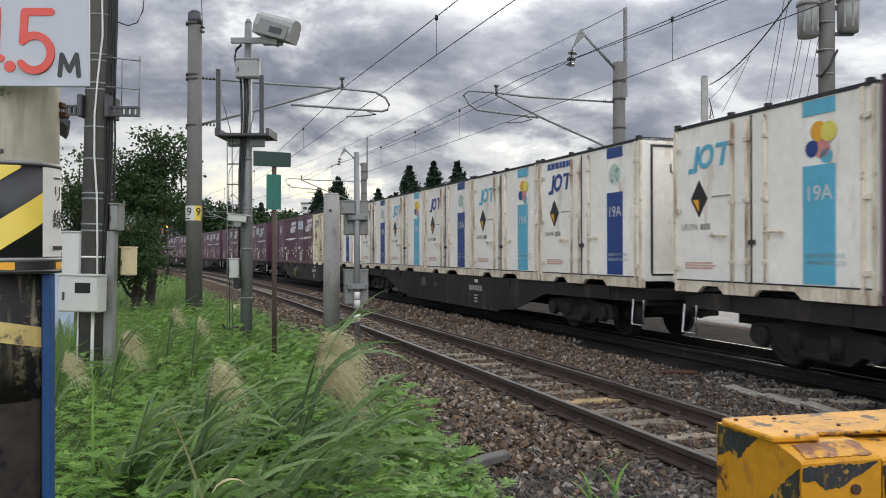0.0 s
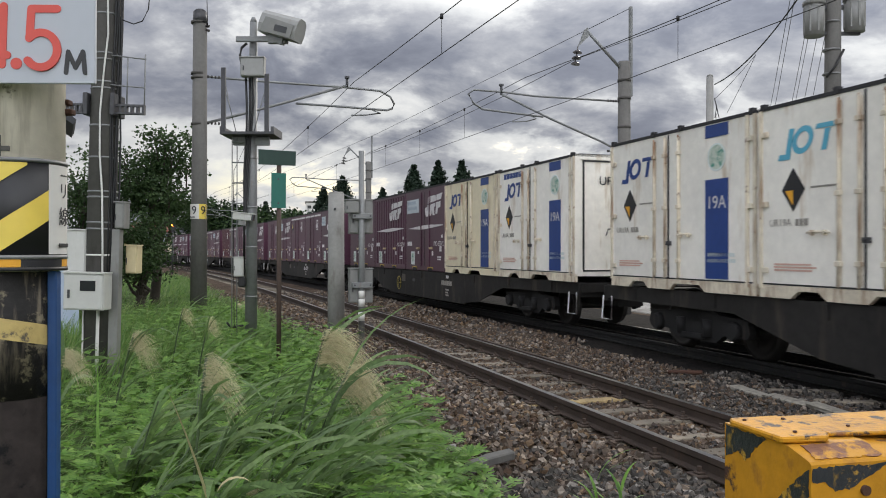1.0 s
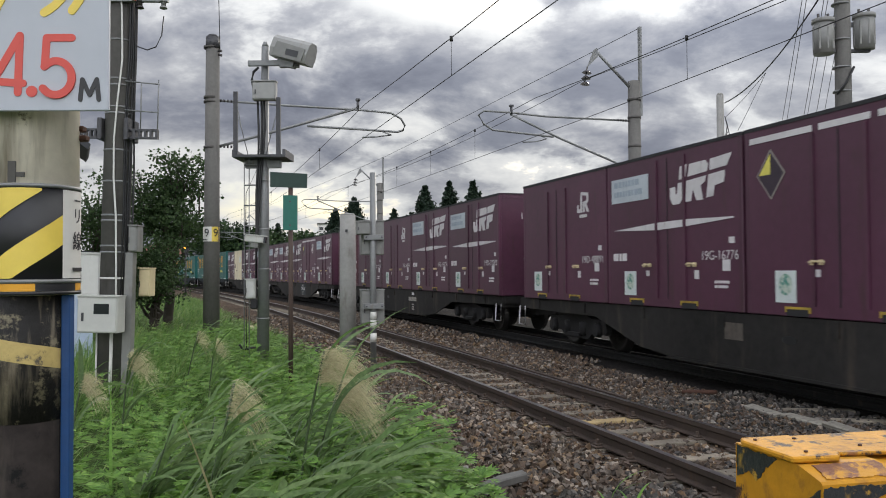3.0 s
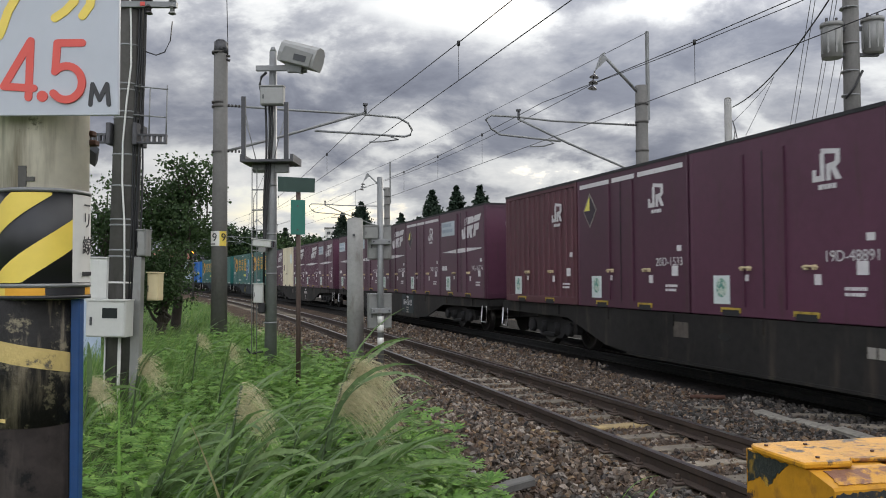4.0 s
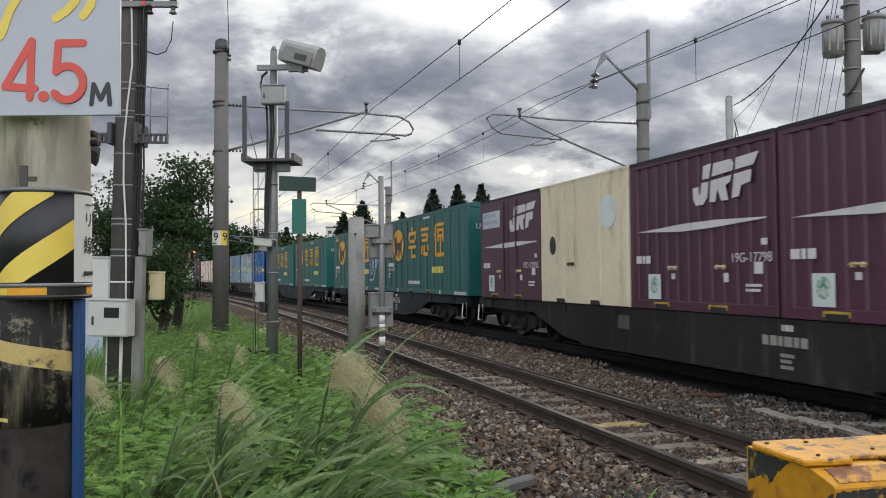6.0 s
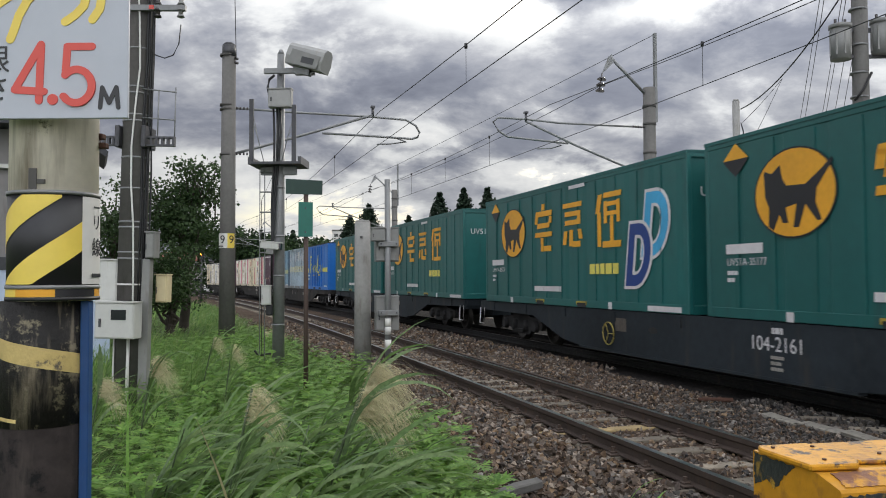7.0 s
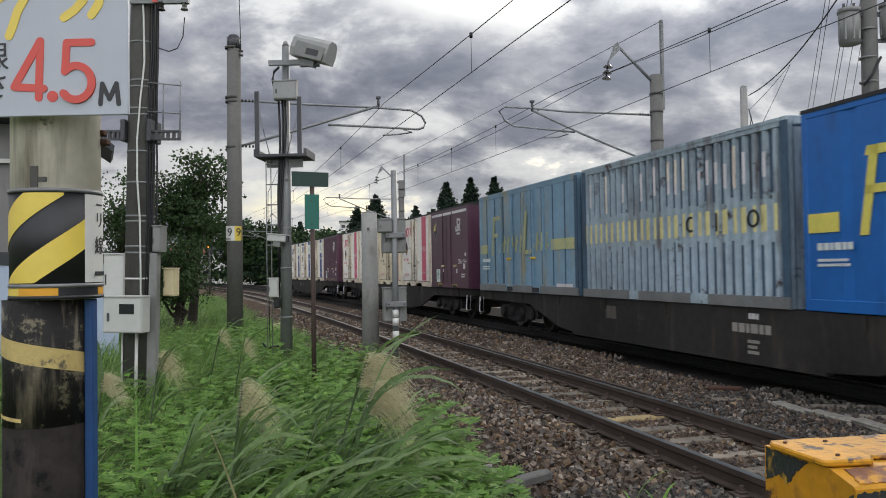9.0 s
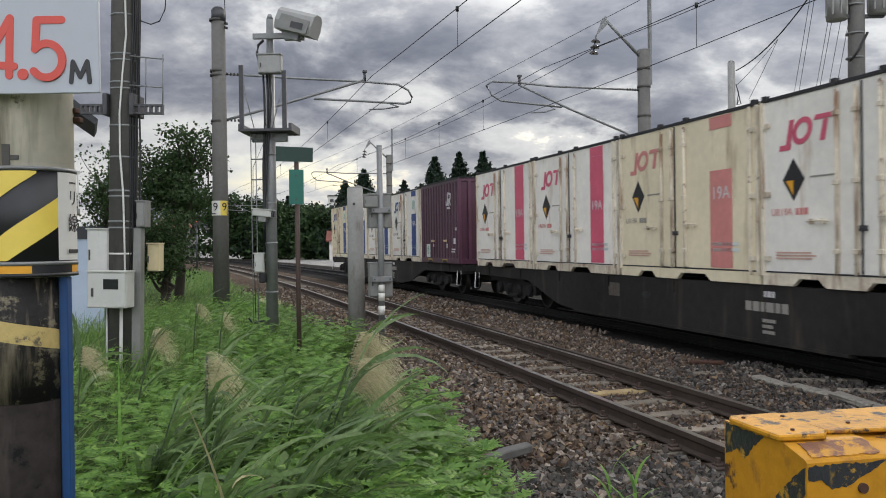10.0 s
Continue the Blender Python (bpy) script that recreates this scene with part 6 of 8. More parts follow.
def build_far_pole(s, first):
    x, y, h = on_line(s, -3.02)
    root = thing("catenary_pole", "grey concrete catenary pole behind the train with a tube bracket", "catenary pole", "catenary poles", m=pose(x, y, -0.3, 0, 0, math.degrees(h)))
    bm = bmesh.new()
    bm_tube(bm, (0, 0, 0), (0, 0, 7.15), 0.2, 0.165, n=20)
    part("shaft", bm, "concrete", root)
    for z in (6.1, 5.3, 6.6):
        strap(root, z, 0.185, material="concrete_dark", h=0.06)
    up = pose(0, 0, 0.3, 0, 0, 180)
    bracket(root, up, [(0.16, 5.74), (2.74, 5.72), (3.74, 5.77), (4.5, 5.77), (4.65, 5.65), (4.5, 5.42), (4.25, 5.28), (3.2, 5.22), (2.5, 5.18)],
            [(0.16, 4.35), (0.67, 4.58), (2.3, 5.15), (3.74, 5.72)], [(2.9, 5.2), (2.7, 5.12), (3.0, 5.03), (3.4, 5.0)], (3.72, 5.92), (2.9, 5.2))
    bm = bmesh.new()
    bm_box(bm, 0.17, 0.24, -0.05, 0.05, 6.2, 8.70)
    part("wire_post", bm, "galv", root)
    bm = bmesh.new()
    bm_tube(bm, (-0.1, 0, 6.95), (-1.2, 0, 7.93), 0.045, n=8)
    bm_prism(bm, [(-1.16, 8.0), (-1.25, 7.93), (-1.45, 7.45), (-1.1, 7.78)], "y", -0.03, 0.03)
    part("feeder_arm", bm, "galv", root)
    bm = bmesh.new()
    bm_tube(bm, (-1.45, 0, 7.46), (-1.55, 0, 6.95), 0.02, n=6)
    for k in range(3):
        bm_tube(bm, (-1.46 - 0.03 * k, 0, 7.34 - 0.16 * k), (-1.47 - 0.03 * k, 0, 7.28 - 0.16 * k), 0.07, 0.13, n=12)
    part("insulator", bm, "porcelain", root, "string of dark disc insulators")
    return root


def build_transformer_pole():
    root = thing("transformer_pole", "tall grey concrete pole carrying two grey pole transformers", "utility pole", m=pose(9.62, 20.2, -0.3))
    bm = bmesh.new()
    bm_tube(bm, (0, 0, 0), (0.06, 0, 12.0), 0.22, 0.17, n=20)
    part("shaft", bm, "concrete", root)
    for x, z in ((-0.46, 7.25), (0.55, 7.36)):
        tr = thing_part("transformer", root, pose(x, -0.05, z))
        bm = bmesh.new()
        bm_tube(bm, (0, 0, 0), (0, 0, 0.78), 0.24, 0.25, n=20)
        bm_tube(bm, (0, 0, 0.78), (0, 0, 0.88), 0.27, 0.27, n=20)
        part("tank", bm, "box_grey", tr, "grey ribbed transformer tank")
        for k in range(8):
            a = 2 * math.pi * k / 8
            boxes("fin", [(0.24 * math.cos(a) - 0.02, 0.24 * math.cos(a) + 0.02, 0.24 * math.sin(a) - 0.02, 0.24 * math.sin(a) + 0.02, 0.1, 0.7)], "box_grey", tr)
        for dx in (-0.12, 0.12):
            bm = bmesh.new()
            bm_tube(bm, (dx, 0, 0.86), (dx, 0, 1.02), 0.035, n=8)
            part("bushing", bm, "porcelain", tr)
    boxes("hanger", [(-0.6, 0.7, -0.05, 0.05, 7.95, 8.05), (-0.6, 0.7, -0.05, 0.05, 7.3, 7.38)], "steel_dark", root)
    boxes("cross_arm", [(-1.1, 1.2, -0.06, 0.06, 10.62, 10.72)], "galv", root)
    for z in (6.3, 6.9, 7.6, 8.5):
        strap(root, z, 0.215, material="galv", h=0.04)
    bm = bmesh.new()
    bm_path(bm, [(-0.22, -0.2, 6.2), (0.0, -0.24, 6.5), (0.22, -0.18, 6.9)], 0.03, 6)
    part("cable", bm, "cable_black", root, "black cable across the pole")


def build_back_pole():
    root = thing("service_pole", "thin grey concrete service pole behind the train", "utility pole", m=pose(9.12, 28.0, -0.3))
    bm = bmesh.new()
    bm_tube(bm, (0, 0, 0), (0, 0, 7.95), 0.15, 0.12, n=16)
    bm_tube(bm, (0, 0, 7.95), (0, 0, 8.02), 0.12, 0.08, n=16)
    part("shaft", bm, "concrete_pale", root)
    for k in range(3):
        bm = bmesh.new()
        bm_path(bm, [(0.12, -0.1, 7.2), (0.2 + 0.04 * k, -0.12, 6.9 - 0.2 * k), (0.14, -0.1, 6.5)], 0.015, 5)
        part("cable", bm, "cable_black", root)


def build_distant_pole():
    root = thing("utility_pole", "distant grey concrete utility pole with one cross arm", "utility pole", m=pose(23.7, 58.05, -0.3))
    bm = bmesh.new()
    bm_tube(bm, (0, 0, 0), (0, 0, 9.6), 0.2, 0.14, n=14)
    part("shaft", bm, "concrete", root)
    boxes("cross_arm", [(-1.0, 1.1, -0.06, 0.06, 9.3, 9.4)], "galv", root)


# ---- wires ----
def wire(pts, r, label, name="overhead_wire"):
    bm = bmesh.new()
    bm_path(bm, pts, r, 5)
    return tagged(part(name, bm, "wire"), label, "wire", "overhead wires")


def sag(p, q, drop, n=10):
    p, q = Vector(p), Vector(q)
    return [p.lerp(q, i / n) - Vector((0, 0, 4 * drop * (i / n) * (1 - i / n))) for i in range(n + 1)]


def run_wires(off, z_contact, z_mess, supports, sag_long, swing=0.1):
    """Contact wire, catenary wire and droppers between supports along the line."""
    contact, mess = [], []
    for a, b in zip(supports, supports[1:]):
        n, dip = 12, sag_long * ((b - a) / 40) ** 2
        for i in range(n):
            u = i / n
            s = a + (b - a) * u
            stag = swing * math.cos(math.pi * (s - supports[0]) / (b - a))
            x, y, _ = on_line(s, off + stag)
            contact.append((x, y, z_contact))
            x, y, _ = on_line(s, off + stag)
            mess.append((x, y, z_mess - 4 * dip * u * (1 - u)))
            if 0 < i and i % 2 == 0:
                zz = mess[-1][2]
                bm = bmesh.new()
                bm_tube(bm, (contact[-1][0], contact[-1][1], z_contact), (x, y, zz), 0.006, n=4)
                bm_tube(bm, (x, y, zz - 0.06), (x, y, zz + 0.03), 0.03, n=6)
                tagged(part("dropper", bm, "wire"), "thin dropper wire with a dark clamp", "wire", "droppers")
    wire(contact, 0.008, "taut dark contact wire over the track")
    wire(mess, 0.009, "dark catenary wire over the track")


def build_wires():
    run_wires(NEAR - 0.17, 5.02, 5.86, [-28, 12.5, 53, 93, 133], 0.30, -0.27)
    run_wires(0.0, 5.17, 6.2, [-28, 12, 38.7, 78, 118], 0.42, 0.05)
    # feeder and earth wires along the far poles
    far = [12, 38.7, 78, 118]
    for off, z0, drop, runs in ((-1.5, 6.8, 0.6, [-26] + far), (-3.2, 8.36, 0.04, far)):
        for a, b in zip(runs, runs[1:]):
            pa, pb = on_line(a, off), on_line(b, off)
            wire(sag((pa[0], pa[1], z0), (pb[0], pb[1], z0), drop * ((b - a) / 38) ** 2), 0.009, "dark feeder wire along the far poles")
    # service cables between the two poles on the far side and beyond
    wire(sag((9.25, 27.9, 7.36), (8.54, 18.0, 8.33), 0.45, 14), 0.020, "thick black service cable", "service_cable")
    wire(sag((9.25, 27.9, 6.85), (9.57, 25.0, 7.69), 0.05), 0.008, "thin black stay wire", "stay_wire")
    wire(sag((9.02, 26.0, 6.05), (9.57, 25.0, 7.69), 0.03), 0.008, "thin black stay wire", "stay_wire")
    for k, (far_x, near_x) in enumerate(((22.67, 9.12), (22.99, 9.22), (24.09, 9.68), (24.35, 9.80), (24.93, 10.02), (25.50, 10.20))):
        wire(sag((far_x, 58.0, 8.89), (near_x, 20.2, 10.88), 0.12 + 0.05 * (k % 3)), 0.012, "thin dark cable between two utility poles", "drop_cable")
    wire(sag((-5.5, 18.4, 6.7), (-4.6, 15.0, 10.5), 0.1), 0.009, "thin stay wire from the pole", "stay_wire")


# ---- the height sign on its painted post ----
def build_height_sign_post():
    root = thing("striped_post", "cream concrete post with striped wrap above peeling black paint", "post", m=pose(-1.331, 2.49, -0.15))
    r, base, bx = 0.130, 0.127, -0.031      # the old painted base stands a little aside of the shaft
    bm = bmesh.new()
    bm_tube(bm, (bx, 0, 0), (bx, 0, 1.29), base - 0.001, n=40)
    part("plinth", bm, "plinth", root, "dark bare concrete base")
    bm = bmesh.new()
    bm_tube(bm, (bx, 0, 1.29), (bx, 0, 1.672), base, n=40)
    part("painted_base", bm, "old_black", root, "black paint peeling off in streaks")
    bm = bmesh.new()
    bm_tube(bm, (0, 0, 1.673), (0, 0, 3.6), r, n=40)
    part("shaft", bm, "post_cream", root, "cream paint stained with dark runs")

    def spiral(z0, z1, rise, rr, a0=-180, a1=0):
        """A slanted band round the side that faces the crossing."""
        b = bmesh.new()
        n = 24
        lo, hi = [], []
        for i in range(n + 1):
            a = radians(a0 + (a1 - a0) * i / n)
            u = (a - radians(a0)) * rr
            lo.append(b.verts.new((bx + rr * math.cos(a), rr * math.sin(a), z0 + rise * u)))
            hi.append(b.verts.new((bx + rr * math.cos(a), rr * math.sin(a), z1 + rise * u)))
        for i in range(n):
            b.faces.new((lo[i], lo[i + 1], hi[i + 1], hi[i])).smooth = True
        return b
    part("worn_band", spiral(1.524, 1.586, -0.205, base + 0.0015, -180, 40), "old_yellow", root, "worn yellow slanting band")
    part("worn_band", spiral(1.325, 1.336, -0.09, base + 0.0015, -180, -95), "old_yellow", root, "worn yellow edge")
    # reflective wrap: black ground, yellow slants, white strip with dark characters
    bm = bmesh.new()
    bm_tube(bm, (0, 0, 1.722), (0, 0, 1.998), r + 0.003, n=40, caps=True)
    part("wrap", bm, "wrap_black", root, "black reflective wrap")

    def slant(z_lo, a_from, a_to, width, lo_lim, hi_lim, slope):
        b = bmesh.new()
        n, rr = 40, r + 0.0045
        prev = None
        for i in range(n + 1):
            a = radians(a_from + (a_to - a_from) * i / n)
            u = (a + math.pi) * rr
            z0, z1 = z_lo + slope * u, z_lo + slope * u + width
            z0, z1 = max(z0, lo_lim), min(z1, hi_lim)
            if z1 - z0 < 0.001:
                prev = None
                continue
            cur = (b.verts.new((rr * math.cos(a), rr * math.sin(a), z0)), b.verts.new((rr * math.cos(a), rr * math.sin(a), z1)))
            if prev:
                b.faces.new((prev[0], cur[0], cur[1], prev[1])).smooth = True
            prev = cur
        return b
    for z_lo in (1.78, 1.574):
        part("yellow_slant", slant(z_lo, -180, -26, 0.091, 1.724, 1.996, 0.70), "wrap_yellow", root, "yellow reflective slant")
    part("white_strip", slant(1.0, -26, 60, 2.0, 1.724, 1.996, 0.0), "wrap_white", root, "white strip with worn characters")
    edge = radians(2)
    at_edge = Matrix.Translation(((r + 0.0055) * math.cos(edge), (r + 0.0055) * math.sin(edge), 0)) @ pose(0, 0, 0, 0, 0, 92)
    for ch, z, size in (("\u30fc", 1.962, 0.05), ("\u30ea", 1.915, 0.055), ("\u7dda", 1.835, 0.062)):
        lettering(ch, size, "sign_black", root, at_edge @ pose(0, 0, z, 90, 0, 0), label="black character", depth=0.0006)
    boxes("worn_character", [(-0.03, 0.03, -0.001, 0.0008, 1.745, 1.757)], "sign_black", root).matrix_basis = at_edge
    for z, mt in ((1.999, "galv"), (1.710, "galv"), (1.674, "cable_black")):
        bm = bmesh.new()
        bm_tube(bm, (0, 0, z), (0, 0, z + 0.011), r + 0.007, n=40)
        part("band_clamp", bm, mt, root)
    for a0, a1, mt in ((-180, -112, "wrap_yellow"), (-112, -60, "mark_orange"), (-60, -2, "wrap_black"), (-2, 40, "mark_orange")):
        part("lower_band", slant(1.0, a0, a1, 1.0, 1.686, 1.709, 0.0), mt, root)
    boxes("edge_guard", [(0.0965, 0.125, -0.02, 0.012, 0.0, 1.672)], "blue_edge", root, "blue plastic edge guard", bev=0.003)
    for z, dx in ((2.17, 0.128), (2.20, 0.118)):
        boxes("bracket_bolt", [(dx - 0.03, dx + 0.018, 0.035, 0.065, z - 0.008, z + 0.01)], "rusty_pipe", root, "rusty bracket stub", bev=0.003)
    boxes("patch", [(-0.010, 0.014, -r - 0.003, -r + 0.03, 2.012, 2.075), (0.014, 0.038, -r - 0.001, -r + 0.03, 2.028, 2.042)], "concrete_dark", root, "dark mortar patch")

    sign = thing("height_limit_sign", "white height limit sign with red figures fixed to the striped post", "sign", m=pose(-1.2755, 2.30, 2.062, 0, 0, 1.5))
    boxes("board", [(-0.30, 0.262, -0.006, 0.006, 0.0, 0.66)], "sign_white", sign, "white enamel board", bev=0.002)
    boxes("backing_rail", [(-0.28, 0.24, 0.007, 0.03, 0.1, 0.14), (-0.28, 0.24, 0.007, 0.03, 0.5, 0.54)], "galv", sign)
    # rounded hand-painted figures
    def stroke(pts, rad, mt, name, label):
        b = bmesh.new()
        for k, (p, q) in enumerate(zip(pts, pts[1:])):
            p, q = Vector((p[0], 0, p[1])), Vector((q[0], 0, q[1]))
            d = (q - p).normalized()
            nrm = Vector((-d.z, 0, d.x)) * rad
            bm_prism(b, [((p + nrm).x, (p + nrm).z), ((p - nrm).x, (p - nrm).z), ((q - nrm).x, (q - nrm).z), ((q + nrm).x, (q + nrm).z)], "y", -0.0085 - 0.00025 * k, -0.0055)
        for i, p in enumerate(pts):
            bm_prism(b, ring(p[0], p[1], rad * 0.995, rad * 0.995, 12), "y", -0.0084 - 0.00025 * i, -0.0055)
        part(name, b, mt, sign, label)
    f = 0.0112
    stroke([(-0.001, 0.053), (0.004, 0.220), (-0.073, 0.086), (0.014, 0.080)], f, "sign_red", "figure", "red figure")
    stroke([(0.0395, 0.056), (0.0396, 0.0565)], 0.0165, "sign_red", "figure", "red point")
    arc = [(0.110 + 0.046 * math.cos(radians(a)), 0.095 + 0.050 * math.sin(radians(a))) for a in range(138, -156, -14)]
    stroke([(0.155, 0.213), (0.082, 0.213), (0.077, 0.132)] + arc, f, "sign_red", "figure", "red figure")
    stroke([(0.180, 0.031), (0.186, 0.091), (0.207, 0.045), (0.228, 0.091), (0.234, 0.031)], 0.0062, "sign_black", "figure", "black capital letter")
    for ch, x, z in (("\u9650", -0.131, 0.172), ("\u3055", -0.131, 0.086), ("\u5236", -0.222, 0.172), ("\u9ad8", -0.222, 0.086)):
        lettering(ch, 0.088, "sign_black", sign, pose(x, -0.0075, z, 90, 0, 0), label="black character", depth=0.001)
    legs = ([(-0.0885, 0.236), (-0.078, 0.262), (-0.063, 0.308), (-0.038, 0.352), (0.0, 0.39)], [(0.074, 0.287), (0.105, 0.308), (0.130, 0.335), (0.139, 0.375)],
            [(0.155, 0.293), (0.177, 0.325), (0.184, 0.375)], [(-0.22, 0.30), (-0.15, 0.325), (-0.10, 0.36), (-0.03, 0.40)])
    for pts in legs:
        stroke(pts, 0.0125, "wrap_yellow", "painted_leg", "yellow painted stroke of the picture")


# ---- barrier machine ----
def build_barrier_machine():
    root = thing("barrier_machine", "yellow level crossing barrier machine with chipped black stripes and rusty bolts", "barrier machine", m=pose(0.703, 1.985, -0.15, 0, 0, 14))
    H = 1.325
    bm = bmesh.new()
    bm_prism(bm, [(-0.268, 0.55), (-0.268, H - 0.046), (-0.262, H - 0.040), (-0.19, H - 0.021), (0.05, H - 0.020), (0.05, 0.55)], "x", 0.0, 0.203)
    bm_prism(bm, [(-0.266, 0.55), (-0.266, H - 0.052), (-0.260, H - 0.046), (-0.19, H - 0.030), (0.05, H - 0.028), (0.05, 0.55)], "x", 0.209, 0.56)
    part("casing", bm, "gate_yellow", root, "chipped yellow steel casing")
    boxes("casing_seam", [(0.2032, 0.2088, -0.255, 0.04, 0.56, H - 0.05)], "cable_black", root, "dark seam between the casings")
    boxes("pedestal", [(0.03, 0.49, -0.24, 0.04, 0.0, 0.55)], "gate_yellow", root, bev=0.01)
    # lids
    bm = bmesh.new()
    bm_prism(bm, [(-0.012, -0.185), (0.10, -0.197), (0.128, -0.165), (0.135, 0.03), (0.0, 0.03), (-0.016, 0.0)], "z", H - 0.0185, H - 0.004)
    bmesh.ops.bevel(bm, geom=[e for e in bm.edges], offset=0.004, segments=1, affect="EDGES")
    part("inspection_lid", bm, "gate_lid", root, "raised inspection lid")
    bm = bmesh.new()
    bm_prism(bm, [(0.142, 0.045), (0.142, -0.15), (0.30, -0.165), (0.545, -0.17), (0.545, 0.045)], "z", H - 0.0195, H - 0.010)
    bmesh.ops.bevel(bm, geom=[e for e in bm.edges], offset=0.003, segments=1, affect="EDGES")
    part("cover_plate", bm, "gate_lid", root)
    for x, y, dz in ((0.015, -0.01, 0.002), (0.05, -0.15, 0.002), (0.115, -0.02, 0.002), (0.235, -0.10, -0.004)):
        bm = bmesh.new()
        bm_tube(bm, (x, y, H - 0.008 + dz), (x, y, H - 0.002 + dz), 0.005, n=6, smooth=False)
        part("bolt", bm, "rusty_pipe", root, "rusty bolt head")
    # black stripes, flaking, with ragged borders
    def ragged(pts, amount, seed):
        rng, out = random.Random(seed), []
        for (u0, v0), (u1, v1) in zip(pts, pts[1:] + pts[:1]):
            n = max(1, int(math.hypot(u1 - u0, v1 - v0) / 0.008))
            out += [(u0 + (u1 - u0) * i / n + rng.uniform(-amount, amount), v0 + (v1 - v0) * i / n + rng.uniform(-amount, amount)) for i in range(n)]
        return out
    side_marks = ([(0.044, H - 0.024), (-0.115, H - 0.024), (-0.075, H - 0.055), (-0.035, H - 0.096), (-0.01, H - 0.076), (0.044, H - 0.10)],
                  [(-0.262, H - 0.055), (-0.245, H - 0.070), (-0.22, H - 0.09), (-0.17, H - 0.135), (-0.11, H - 0.225), (-0.16, H - 0.245), (-0.215, H - 0.165), (-0.262, H - 0.115)])
    for k, pts in enumerate(side_marks):
        bm = bmesh.new()
        bm_prism(bm, ragged(pts, 0.0028, 40 + k), "x", -0.0015, 0.001)
        part("black_stripe", bm, "gate_black", root, "flaking black stripe")
    front_marks = ([(0.004, H - 0.052), (0.195, H - 0.052), (0.15, H - 0.075), (0.10, H - 0.10), (0.06, H - 0.105), (0.035, H - 0.082), (0.004, H - 0.085)], [(0.212, H - 0.062), (0.30, H - 0.062), (0.25, H - 0.12), (0.212, H - 0.15)],
                   [(0.004, H - 0.13), (0.03, H - 0.12), (0.012, H - 0.16), (0.004, H - 0.17)])
    for k, pts in enumerate(front_marks):
        bm = bmesh.new()
        bm_prism(bm, ragged(pts, 0.0028, 50 + k), "y", -0.2695, -0.264)
        part("black_stripe", bm, "gate_black", root, "flaking black stripe")
    bm = bmesh.new()
    bm_prism(bm, ragged([(0.02, -0.033), (0.19, -0.033), (0.195, 0.030), (0.03, 0.030)], 0.004, 60), "z", 0, 0.0015)
    part("rust_patch", bm, "rusty_patch", root, "rust showing through the paint").matrix_basis = Matrix.Translation((0, -0.226, H - 0.0295)) @ pose(0, 0, 0, 14.8, 0, 0)
    bm = bmesh.new()
    bm_tube(bm, (0.134, -0.276, H - 0.107), (0.134, -0.262, H - 0.107), 0.011, n=14)
    part("key_hole", bm, "rusty_pipe", root, "rusty key hole")
    boxes("side_flange", [(-0.075, 0.0, -0.26, -0.05, H - 0.30, H - 0.27)], "gate_yellow", root, "flange of the barrier arm seat", bev=0.006)


